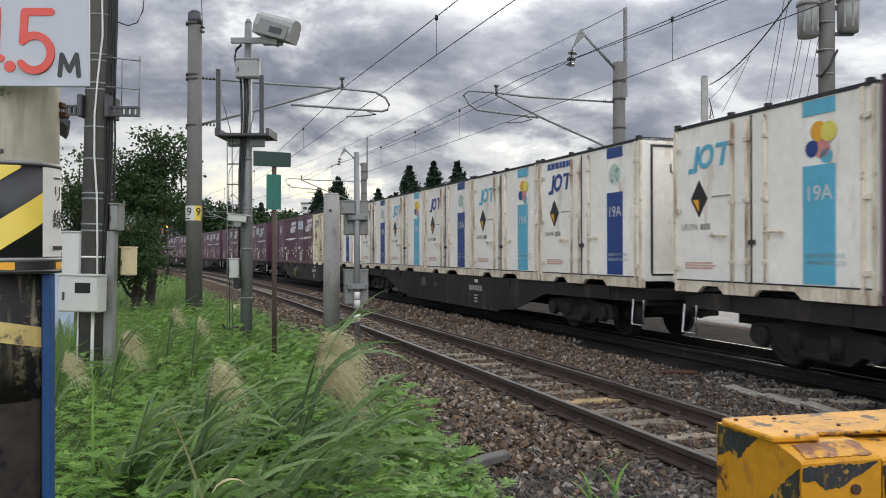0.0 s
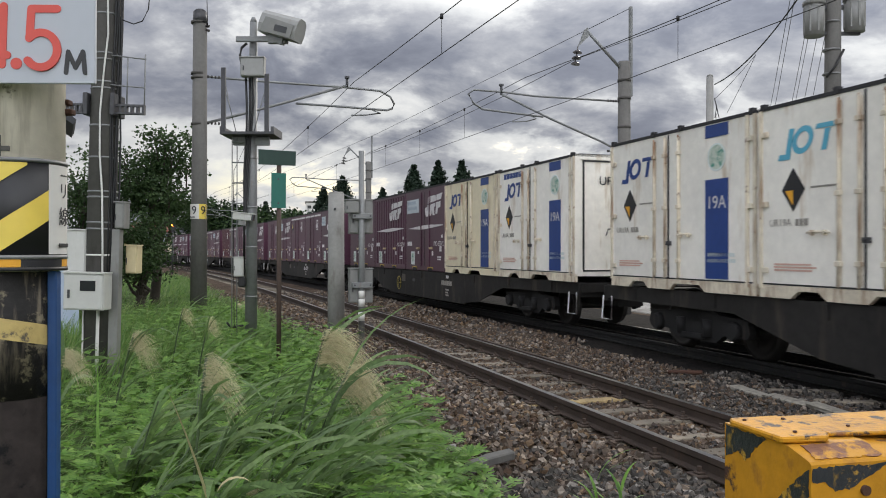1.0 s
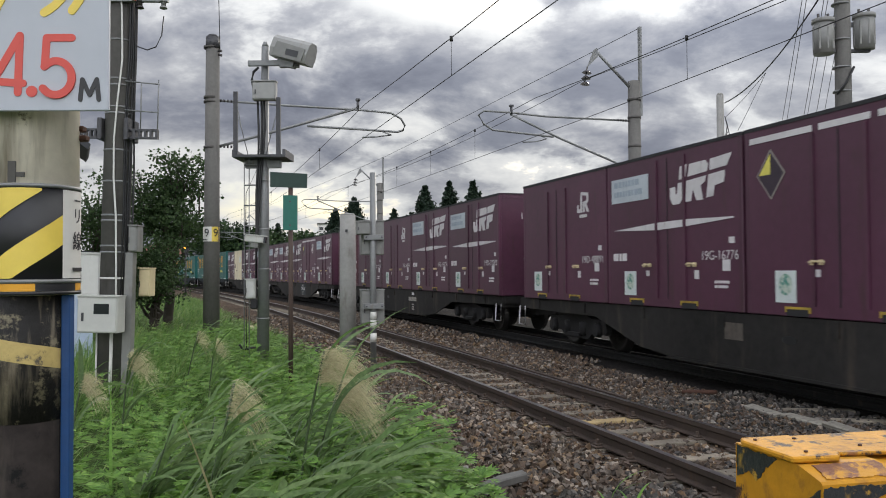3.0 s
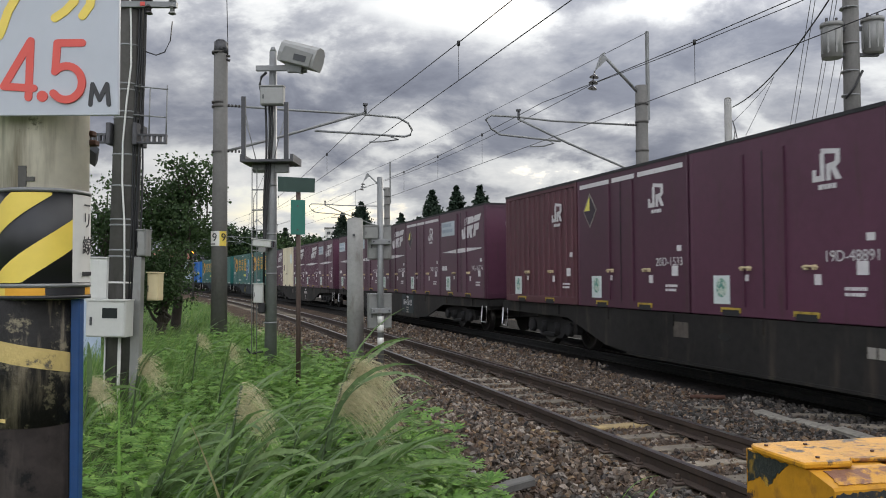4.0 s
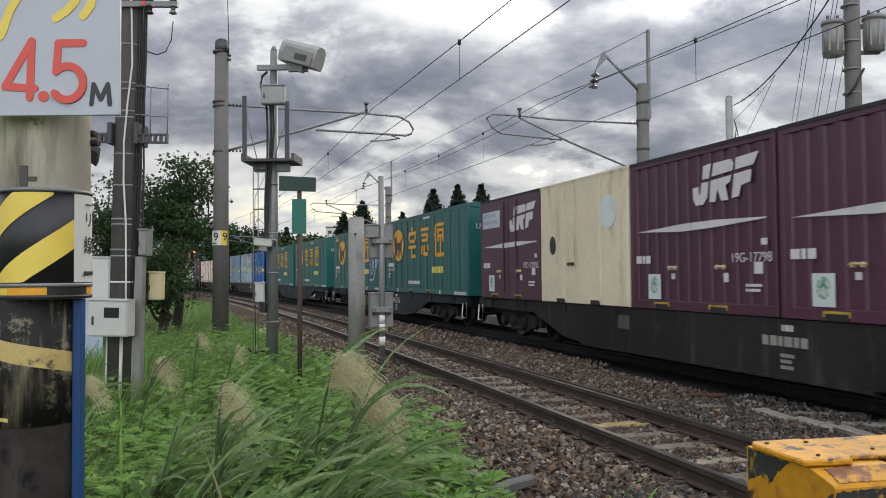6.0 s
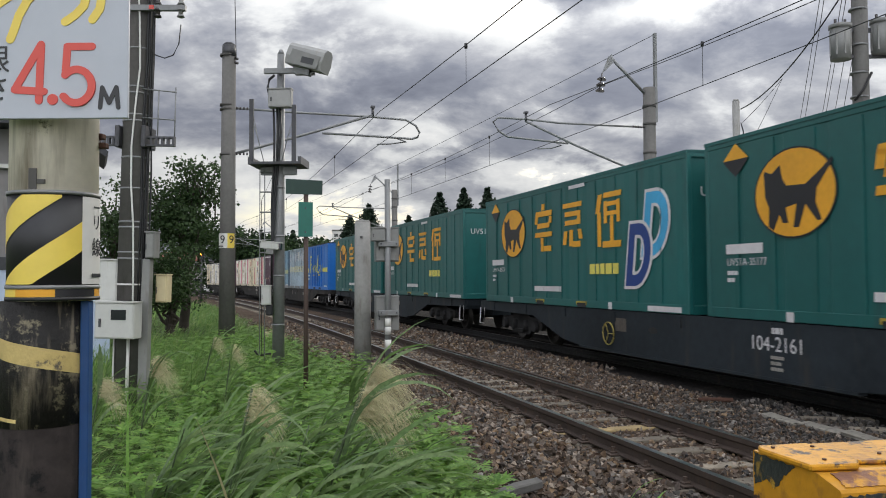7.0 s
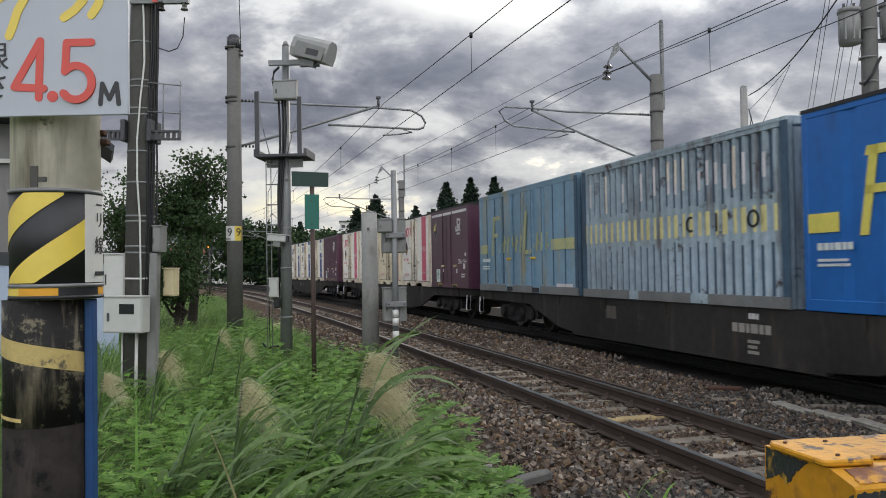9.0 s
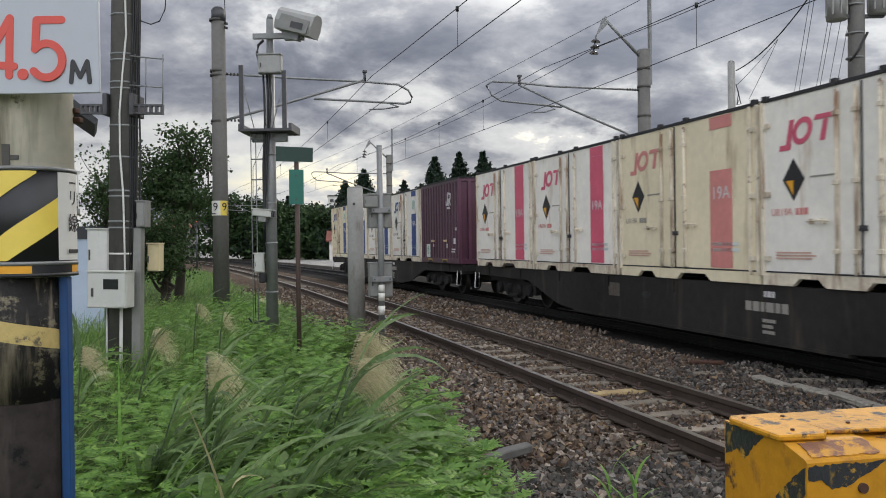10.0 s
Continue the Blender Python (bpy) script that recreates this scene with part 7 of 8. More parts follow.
# ---- small things on the ballast ----
def build_ballast_things():
    bm = bmesh.new()
    bm_tube(bm, (0, 0, 0), (0.46, 0, 0.02), 0.032, n=12, caps=True)
    ob = part("iron_pipe", bm, "rusty_pipe", m=pose(3.10, 11.32, -0.11, 0, 0, -26))
    tagged(ob, "short rusty iron pipe lying on the ballast", "pipe")
    rng = random.Random(8)
    for k in range(11):
        w = 0.62
        bm = bmesh.new()
        bm_box(bm, -w / 2, w / 2, -0.075, 0.075, 0.0, 0.055, bev=0.012)
        for v in bm.verts:
            v.co += Vector((rng.uniform(-0.015, 0.015), rng.uniform(-0.012, 0.012), rng.uniform(-0.006, 0.006)))
        x, y, h = on_line(0.5 - 0.64 * k, 2.3 + rng.uniform(-0.06, 0.06))
        ob = part("cable_trough_lid", bm, "trough", m=pose(x, y, -0.150 + rng.uniform(0, 0.02), rng.uniform(-3, 3), rng.uniform(-2, 2), math.degrees(h) - 90 + rng.uniform(-6, 6)))
        tagged(ob, "weathered concrete cable trough lid half buried in ballast", "trough lid", "trough lids")
    for x, y, w, a in ((4.35, 9.9, 0.85, 1), (3.1, 10.5, 0.42, 8), (4.55, 9.2, 0.7, -4)):
        bm = bmesh.new()
        bm_box(bm, -w / 2, w / 2, -0.07, 0.07, 0.0, 0.05, bev=0.01)
        tagged(part("timber_offcut", bm, "sleeper", m=pose(x, y, -0.165, 2, 1, a)), "weathered timber offcut lying in the ballast", "timber", "timber offcuts")
    for name, label, pts, m, mt in (
            ("concrete_offcut", "broken grey concrete offcut lying on the stones", [(-0.24, -0.06), (-0.05, -0.03), (0.22, -0.07), (0.25, 0.02), (0.02, 0.07), (-0.22, 0.05)], pose(0.33, 6.35, -0.10, 4, -5, 42), "concrete"),
            ("white_slat", "pale broken slat lying at the grass edge", [(-0.2, -0.03), (0.18, -0.045), (0.22, 0.02), (-0.17, 0.035)], pose(-0.12, 6.75, -0.10, 0, -4, 24), "concrete_pale")):
        bm = bmesh.new()
        bm_prism(bm, pts, "z", 0.0, 0.07 if "offcut" in name else 0.035)
        bmesh.ops.bevel(bm, geom=[e for e in bm.edges], offset=0.01, segments=1, affect="EDGES")
        tagged(part(name, bm, mt, m=m), label, "debris")
    # spare rail lying beside the far rail of the near track
    x = sweep("spare_rail", rail_profile(NEAR - 0.566 - 0.20, RAIL - 0.02), 1.4, 60, 1.0, ["rail_side", "rail_side"], None, [0] * 12)
    tagged(x, "rusty spare rail laid along the near track", "rail")
    bm = bmesh.new()
    bmesh.ops.create_icosphere(bm, subdivisions=3, radius=0.3)
    for v in bm.verts:
        v.co = Vector((v.co.x * 1.2, v.co.y * 0.8, max(v.co.z * 0.62, -0.05))) * (1 + 0.25 * noise.noise(v.co * 5))
        v.co.z = max(v.co.z, -0.05)
    tagged(part("dry_grass_tuft", bm, "plume", m=pose(-5.85, 23.5, -0.1)), "pale tuft of dried grass on the ballast", "grass tuft")


for f in (build_utility_pole, build_numbered_pole, build_detector_mast, build_green_post, build_short_post, build_box_mast, build_transformer_pole, build_back_pole, build_distant_pole, build_wires, build_height_sign_post, build_barrier_machine, build_ballast_things):
    f()
far_pole = build_far_pole(12.0, True)
for s_far in (38.7, 78.0):
    px, py, ph = on_line(s_far, -3.02)
    copy_thing(far_pole, pose(px, py, -0.3, 0, 0, math.degrees(ph)))


# ---- buildings ----
def house_window(root, x0, x1, z0, z1, y, sill=True):
    w = boxes("window", [(x0, x1, y - 0.03, y - 0.005, z0, z1)], "dark_glass", root, "dark window pane")
    boxes("window_frame", [(x0 - 0.05, x0, y - 0.05, y - 0.002, z0 - 0.05, z1 + 0.05), (x1, x1 + 0.05, y - 0.05, y - 0.002, z0 - 0.05, z1 + 0.05), (x0, x1, y - 0.05, y - 0.002, z1, z1 + 0.05), (x0, x1, y - 0.05, y - 0.002, z0 - 0.05, z0), ((x0 + x1) / 2 - 0.02, (x0 + x1) / 2 + 0.02, y - 0.045, y - 0.031, z0, z1)], "box_grey", w)


def gable_roof(root, x0, x1, y0, y1, z, rise, mt, over=0.35):
    bm = bmesh.new()
    ym = (y0 + y1) / 2
    t = 0.14
    prof = [(y0 - over, z - 0.08), (ym, z + rise), (y1 + over, z - 0.08), (y1 + over, z - 0.08 + t), (ym, z + rise + t), (y0 - over, z - 0.08 + t)]
    bm_prism(bm, prof, "x", x0 - over, x1 + over)
    return part("roof", bm, mt, root)


def build_house(label, m, w, d, h, wall, roof, rise=1.2, storeys=1, windows=((0.15, 0.4), (0.6, 0.85))):
    root = thing("house", label, "house", m=m)
    bm = bmesh.new()
    bm_box(bm, 0, w, 0, d, 0, h)
    for x in (0, w):
        bm_prism(bm, [(0, h), (d, h), (d / 2, h + rise)], "x", x - 0.01 if x else 0.0, x if x else 0.01)
    part("wall", bm, wall, root)
    gable_roof(root, 0, w, 0, d, h, rise, roof)
    for s in range(storeys):
        z = 0.95 + s * h / storeys
        for a, b in windows:
            house_window(root, a * w, b * w, z, z + 1.1, 0.0)
    return root


def build_near_house():
    root = thing("house", "grey rendered house with dark eaves and pale blue lower wall", "house", m=pose(-14.85, 12.3, -0.2, 0, 0, 26))
    bm = bmesh.new()
    bm_box(bm, 0, 7.55, 0, 6, 0, 4.72)
    part("wall", bm, "house_grey", root)
    bm = bmesh.new()
    bm_prism(bm, [(-0.5, 4.74), (7.5, 4.74), (8.25, 4.2), (8.3, 4.3), (7.6, 4.92), (-0.5, 4.92)], "y", -0.6, 1.4)
    part("lower_eave", bm, "roof_dark", root, "dark lower eave")
    boxes("upper_wall", [(0.0, 6.9, 0.3, 5.8, 4.92, 6.0)], "house_grey", root)
    bm = bmesh.new()
    bm_prism(bm, [(-0.6, 6.3), (6.2, 6.3), (7.6, 5.15), (7.66, 5.28), (6.3, 6.5), (-0.6, 6.5)], "y", -0.5, 1.6)
    part("roof", bm, "roof_dark", root, "dark sheet metal roof")
    boxes("lower_wall", [(4.2, 8.35, -0.75, -0.6, 0.0, 1.98)], "house_blue", root, "pale blue painted lower wall")
    boxes("dado", [(4.2, 8.36, -0.77, -0.59, 1.98, 2.22)], "roof_dark", root)
    ac = boxes("air_conditioner", [(4.9, 5.6, -0.35, -0.02, 2.9, 3.45)], "box_white", root, "white outdoor air conditioner", bev=0.01)
    boxes("grille", [(4.95 + 0.06 * k, 4.97 + 0.06 * k, -0.365, -0.351, 2.98, 3.38) for k in range(7)], "box_grey", ac)
    boxes("balcony", [(7.56, 7.95, 0.2, 1.2, 2.5, 2.6)], "box_grey", root)
    for k in range(7):
        boxes("baluster", [(7.58 + 0.055 * k, 7.60 + 0.055 * k, 0.2, 0.23, 2.6, 3.3)], "box_white", root)
    boxes("balcony_rail", [(7.56, 7.96, 0.18, 0.25, 3.3, 3.36)], "box_white", root)
    house_window(root, 1.2, 2.6, 2.8, 3.7, 0.0)
    boxes("gutter", [(-0.3, 7.5, -0.12, -0.02, 3.95, 4.03)], "box_white", root)
    fence = thing("railing", "dark metal railing before the grey house", "railing", m=pose(-11.4, 11.4, -0.2, 0, 0, 26))
    for k in range(26):
        boxes("bar", [(0.12 * k, 0.12 * k + 0.025, 0, 0.025, 0.3, 1.35)], "steel_dark", fence)
    boxes("top_rail", [(-0.05, 3.1, -0.01, 0.035, 1.35, 1.40)], "steel_dark", fence)
    boxes("base_wall", [(-0.05, 3.1, -0.05, 0.08, 0.0, 0.3)], "concrete_dark", fence)


build_near_house()
build_house("small white trackside house with a brick red roof", pose(-15.4, 88, -0.3, 0, 0, 8), 5.0, 5, 2.3, "house_white", "roof_red", 1.0)
build_house("white two-storey house with a grey roof by the line", pose(-40, 118, -0.3, 0, 0, 15), 7, 7, 4.6, "house_white", "roof_dark", 1.4, 2)
build_house("grey two-storey house with a balcony side by the line", pose(-50, 128, -0.3, 0, 0, 20), 8, 7, 5.0, "house_grey", "roof_red", 1.4, 2)
build_house("off-white house with a brick red roof far down the line", pose(-37, 150, -0.3, 0, 0, 12), 8, 8, 5.4, "house_white", "roof_red", 1.6, 2)


def build_apartments():
    root = thing("apartment_building", "pale distant apartment building above the trees", "apartment building", m=pose(-74, 420, -0.3, 0, 0, 10))
    boxes("wall", [(0, 16, 0, 12, 0, 27)], "house_white", root)
    boxes("roof", [(-0.3, 16.3, -0.3, 12.3, 27, 27.8)], "concrete", root)
    for fz in range(8):
        for fx in range(5):
            boxes("window", [(0.9 + fx * 3.05, 2.9 + fx * 3.05, -0.12, -0.02, 1.6 + fz * 3.2, 3.2 + fz * 3.2)], "dark_glass", root)


build_apartments()


def build_signal():
    root = thing("railway_signal", "dark railway signal post with one amber light lit", "railway signal", m=pose(-20.6, 60.2, -0.3, 0, 0, 10))
    bm = bmesh.new()
    bm_tube(bm, (0, 0, 0), (0, 0, 3.4), 0.07, n=10)
    part("post", bm, "steel_dark", root)
    boxes("head", [(-0.22, 0.22, -0.06, 0.08, 3.3, 4.35)], "cable_black", root, bev=0.05)
    for k, z in enumerate((4.15, 3.82, 3.5)):
        bm = bmesh.new()
        bm_tube(bm, (0, -0.12, z), (0, -0.06, z), 0.1, n=14)
        part("lamp_lens", bm, "amber_lit" if k == 1 else "dark_glass", root, "lit amber lens" if k == 1 else "")


_am = bpy.data.materials.new("amber_signal_light")
_am.use_nodes = True
_am.node_tree.nodes["Principled BSDF"].inputs["Base Color"].default_value = (0.8, 0.2, 0.02, 1)
_am.node_tree.nodes["Principled BSDF"].inputs["Emission Color"].default_value = (1.0, 0.25, 0.03, 1)
_am.node_tree.nodes["Principled BSDF"].inputs["Emission Strength"].default_value = 4.0
M["amber_lit"] = _am
build_signal()


# ---- plants ----
def leaf_cloud(rng, centre, radii, count, size, shell_bias=0.5, droop=0.2):
    """Small folded leaves spread through a blob."""
    verts, faces = [], []
    for _ in range(count):
        d = Vector((rng.gauss(0, 1), rng.gauss(0, 1), rng.gauss(0, 1))).normalized()
        q = rng.random() ** (1 - shell_bias)
        p = Vector(centre) + Vector((d.x * radii[0], d.y * radii[1], d.z * radii[2])) * q
        a = Vector((rng.gauss(0, 1), rng.gauss(0, 1), rng.gauss(0, 0.6) - droop)).normalized() * size * rng.uniform(0.6, 1.3)
        b = a.cross(Vector((rng.gauss(0, 1), rng.gauss(0, 1), rng.gauss(0, 1)))).normalized() * a.length * 0.42
        i = len(verts)
        verts += [p, p + a * 0.5 + b, p + a, p + a * 0.5 - b]
        faces += [(i, i + 1, i + 2, i + 3)]
    return verts, faces


def merge(chunks):
    verts, faces = [], []
    for v, f in chunks:
        o = len(verts)
        verts += v
        faces += [tuple(i + o for i in q) for q in f]
    return verts, faces


def limb(bm, p, q, r0, r1, bend, rng, n=5):
    p, q = Vector(p), Vector(q)
    pts = [p.lerp(q, i / n) + Vector((rng.uniform(-1, 1), rng.uniform(-1, 1), 0)) * bend * math.sin(math.pi * i / n) for i in range(n + 1)]
    for i in range(n):
        ra, rb = r0 + (r1 - r0) * i / n, r0 + (r1 - r0) * (i + 1) / n
        bm_tube(bm, pts[i], pts[i + 1], ra, rb, n=7, caps=False)
    return pts


def build_broadleaf(label, m, height, spread, seed, leaves=5200, leaf=0.13):
    rng = random.Random(seed)
    root = thing("tree", label, "tree", m=m)
    bm = bmesh.new()
    trunk = limb(bm, (0, 0, 0), (0.25, 0.1, height * 0.5), 0.17, 0.10, 0.12, rng)
    tips = []
    for k in range(13):
        a = 2 * math.pi * k / 13 + rng.uniform(-0.3, 0.3)
        base = trunk[rng.choice((2, 3, 4, 5))]
        r = spread * rng.uniform(0.35, 1.0)
        tip = Vector((math.cos(a) * r, math.sin(a) * r * 0.8, height * rng.uniform(0.5, 0.97) - 0.12 * r))
        limb(bm, base, tip, 0.06, 0.015, 0.25, rng, 4)
        tips.append(tip)
        for _ in range(2):
            t2 = tip + Vector((rng.uniform(-0.7, 0.7), rng.uniform(-0.7, 0.7), rng.uniform(-0.2, 0.6)))
            limb(bm, tip.lerp(base, 0.3), t2, 0.02, 0.008, 0.1, rng, 3)
            tips.append(t2)
    part("trunk", bm, "bark", root)
    for _ in range(40 if height > 4 else 8):
        a, q, e = rng.uniform(0, 6.28), math.sqrt(rng.random()), rng.uniform(-1, 1)
        tips.append(Vector((math.cos(a) * q * spread, math.sin(a) * q * spread * 0.8, height * 0.67 + e * height * 0.24 * (1 - 0.5 * q))))
    per = leaves // len(tips)
    chunks = [leaf_cloud(rng, t, (rng.uniform(0.45, 0.8), rng.uniform(0.45, 0.8), rng.uniform(0.3, 0.55)), per, leaf) for t in tips]
    v, f = merge(chunks)
    tagged(soup("crown", v, f, "tree_leaves", root), "dark green ragged crown")
    return root


def build_conifer(label, m, height, spread, seed, mt="pine_leaves"):
    rng = random.Random(seed)
    root = thing("conifer", label, "tree", "conifers beyond the line", m=m)
    bm = bmesh.new()
    limb(bm, (0, 0, 0), (0, 0, height), height * 0.022, 0.03, 0.1, rng)
    part("trunk", bm, "bark", root)
    chunks = []
    tiers = 19
    for k in range(tiers):
        u = k / (tiers - 1)
        z = height * (0.18 + 0.80 * u)
        rad = spread * (1 - u) ** 0.9 + 0.05
        for j in range(9):
            a = 2 * math.pi * j / 9 + rng.uniform(-0.4, 0.4)
            rr = rad * rng.uniform(0.5, 1.1)
            c = (math.cos(a) * rr * 0.68, math.sin(a) * rr * 0.68, z - 0.12 * rr)
            chunks.append(leaf_cloud(rng, c, (rr * 0.5 + 0.08, rr * 0.5 + 0.08, height * 0.028), 46, height * 0.028, 0.3, 0.5))
    v, f = merge(chunks)
    tagged(soup("crown", v, f, mt, root), "dense dark needle crown")


build_broadleaf("dark broadleaf tree behind the utility pole", pose(-8.95, 24.5, -0.25), 5.5, 1.05, 3, 9500, 0.105)
build_broadleaf("smaller dark broadleaf tree beside the house", pose(-11.8, 26.0, -0.25), 5.0, 0.5, 5, 4200, 0.10)
build_broadleaf("low dark bush at the edge of the verge", pose(-8.6, 22.3, -0.25), 2.5, 0.3, 7, 8000, 0.08)

for cx, cy, hh, sp, sd in ((-4.5, 108, 13.4, 6.4, 1), (-1.3, 112, 14.4, 5.6, 2), (2.0, 110, 14.2, 6.2, 3), (4.4, 118, 11.0, 6.4, 4), (-12.0, 92, 10.4, 5.8, 5), (-9.0, 112, 10.6, 4.6, 6), (-14.8, 96, 9.4, 5.0, 7), (-6.8, 116, 10.4, 5.0, 10), (-26.5, 100, 7.6, 3.0, 8), (-23.5, 104, 8.2, 2.6, 9)):
    build_conifer("dark conifer standing beyond the railway", pose(cx, cy, -0.3), hh, sp, sd)


def build_woods():
    rng = random.Random(21)
    chunks = []
    for k in range(46):
        u = k / 45
        x, y = -33 + 19 * u + rng.uniform(-1, 1), 104 - 6 * u + rng.uniform(-4, 4)
        h = rng.uniform(6.2, 8.6) * (1.1 - 0.35 * u)
        for j in range(4):
            chunks.append(leaf_cloud(rng, (x + rng.uniform(-1, 1), y + rng.uniform(-1, 1), h * (0.15 + 0.22 * j)), (1.5, 1.5, 1.3), 170, 0.42, 0.4))
    v, f = merge(chunks)
    tagged(soup("hedge_wood", v, f, "wood_leaves"), "dark green belt of bushes and trees along the line", "woods", kind="stuff")
    chunks = []
    for k in range(40):
        x = -30 + 100 * k / 39 + rng.uniform(-1, 1)
        chunks.append(leaf_cloud(rng, (x, 128 + rng.uniform(-4, 4), rng.uniform(1.0, 3.2)), (2.6, 2.0, 2.6), 200, 0.6, 0.4))
    v, f = merge(chunks)
    tagged(soup("far_wood", v, f, "wood_leaves"), "far dark belt of trees behind the train", "woods", kind="stuff")


def build_far_bank():
    rng = random.Random(23)
    chunks = []
    for k in range(150):
        s = -14 + 84 * k / 149 + rng.uniform(-0.3, 0.3)
        x, y, _h = on_line(s, -12.6 - rng.uniform(0, 2.2))
        chunks.append(leaf_cloud(rng, (x, y, -0.25 + rng.uniform(0.0, 0.4)), (0.7, 0.7, 0.42), 120, 0.12, 0.4))
    v, f = merge(chunks)
    tagged(soup("weedy_bank", v, f, "wood_leaves"), "low dark weeds on the far side of the line", "weeds", kind="stuff")


build_woods()
build_far_bank()


def verge_edge(s):
    """How far left of the far track the grass begins."""
    return NEAR + 2.35 + 0.28 * math.sin(s * 0.9) + 0.18 * math.sin(s * 2.3 + 1) + (0.25 if s > 6 else 0.0) + (0.42 if s < 1.5 else 0.0)


def blade(rng, x, y, z, length, width, lean, heading, seg=4, twist=0.0):
    """One bent grass leaf."""
    up, out = [], Vector((math.cos(heading), math.sin(heading), 0))
    side = (Vector((-out.y, out.x, 0)) * math.cos(twist) + Vector((0, 0, 1)) * math.sin(twist)) * width
    verts, p, tilt = [], Vector((x, y, z)), rng.uniform(0.03, 0.25)
    for i in range(seg + 1):
        u = i / seg
        w = side * (1 - u) ** 0.7 * (0.6 + 0.8 * u if u < 0.4 else 0.92)
        verts += [p - w, p + w] if i < seg else [p]
        tilt += lean / seg
        p = p + (out * math.sin(tilt) + Vector((0, 0, math.cos(tilt)))) * length / seg
    faces = [(2 * i, 2 * i + 1, 2 * i + 3, 2 * i + 2) for i in range(seg - 1)] + [(2 * seg - 2, 2 * seg - 1, 2 * seg)]
    return verts, faces


def wind(rng):
    return rng.gauss(0.1, 0.75)


def build_grass():
    rng = random.Random(11)
    for name, s0, s1, n, l0, l1, wd in (("verge_grass", -9, 3, 9500, 0.28, 0.70, 0.0075), ("verge_grass", 3, 13, 13000, 0.40, 0.80, 0.008), ("verge_grass", 13, 46, 9000, 0.3, 0.65, 0.014)):
        chunks = []
        for _ in range(n):
            s = rng.uniform(s0, s1)
            off = verge_edge(s) + abs(rng.gauss(0, 1)) * 2.1 - rng.random() * 0.15
            x, y, _h = on_line(s, off)
            if y < 2.9 or (x < -0.6 - 0.45 * y):
                continue
            edge = min(1.0, 0.45 + (off - verge_edge(s)) * 0.9)
            chunks.append(blade(rng, x, y, -0.14, rng.uniform(l0, l1) * edge, wd * rng.uniform(0.6, 1.5), rng.uniform(0.6, 2.0), wind(rng), 4))
        v, f = merge(chunks)
        tagged(soup(name, v, f, "grass"), "long green verge grass combed over by the wind", "grass", kind="stuff")
    # grass before the house
    chunks = []
    for _ in range(5000):
        x, y = rng.uniform(-9.5, -3.8), rng.uniform(8.5, 17)
        chunks.append(blade(rng, x, y, -0.2, rng.uniform(0.5, 0.85), 0.010 * rng.uniform(0.7, 1.4), rng.uniform(0.2, 0.9), wind(rng), 3))
    v, f = merge(chunks)
    tagged(soup("tall_grass", v, f, "grass"), "tall green grass round the utility pole", "grass", kind="stuff")


def build_weeds():
    """Lobed leaves of low weeds among the grass."""
    rng = random.Random(14)
    for name, s0, s1, n in (("weed_patch", -9.0, -1.0, 3400), ("weed_patch", -1.0, 12.0, 1500)):
        verts, faces = [], []
        for _ in range(n):
            s = rng.uniform(s0, s1)
            off = verge_edge(s) + 0.1 + abs(rng.gauss(0, 1)) * 1.5
            x, y, _h = on_line(s, off)
            if y < 2.9 or x < -0.5 - 0.45 * y:
                continue
            hgt = rng.uniform(0.2, 0.66)
            for lv in range(rng.randint(7, 11)):
                a, z = rng.uniform(0, 6.28), -0.14 + hgt * (0.45 + 0.55 * lv / 9)
                L = rng.uniform(0.08, 0.17)
                d = Vector((math.cos(a), math.sin(a), rng.uniform(-0.25, 0.45)))
                sd = Vector((-d.y, d.x, rng.uniform(-0.2, 0.2)))
                c = Vector((x, y, z))
                for t0, ang, ln in ((0.0, 0.0, 1.0), (0.3, 0.75, 0.55), (0.3, -0.75, 0.55), (0.55, 0.6, 0.42), (0.55, -0.6, 0.42)):
                    b = c + d * L * t0
                    dd = (d * math.cos(ang) + sd * math.sin(ang)) * L * ln
                    ss = (sd * math.cos(ang) - d * math.sin(ang)) * L * 0.085
                    i = len(verts)
                    verts += [b, b + dd * 0.5 + ss, b + dd, b + dd * 0.5 - ss]
                    faces.append((i, i + 1, i + 2, i + 3))
        tagged(soup(name, verts, faces, "weed"), "low bright green lobed weeds in the verge", "weeds", kind="stuff")


SWAY = []


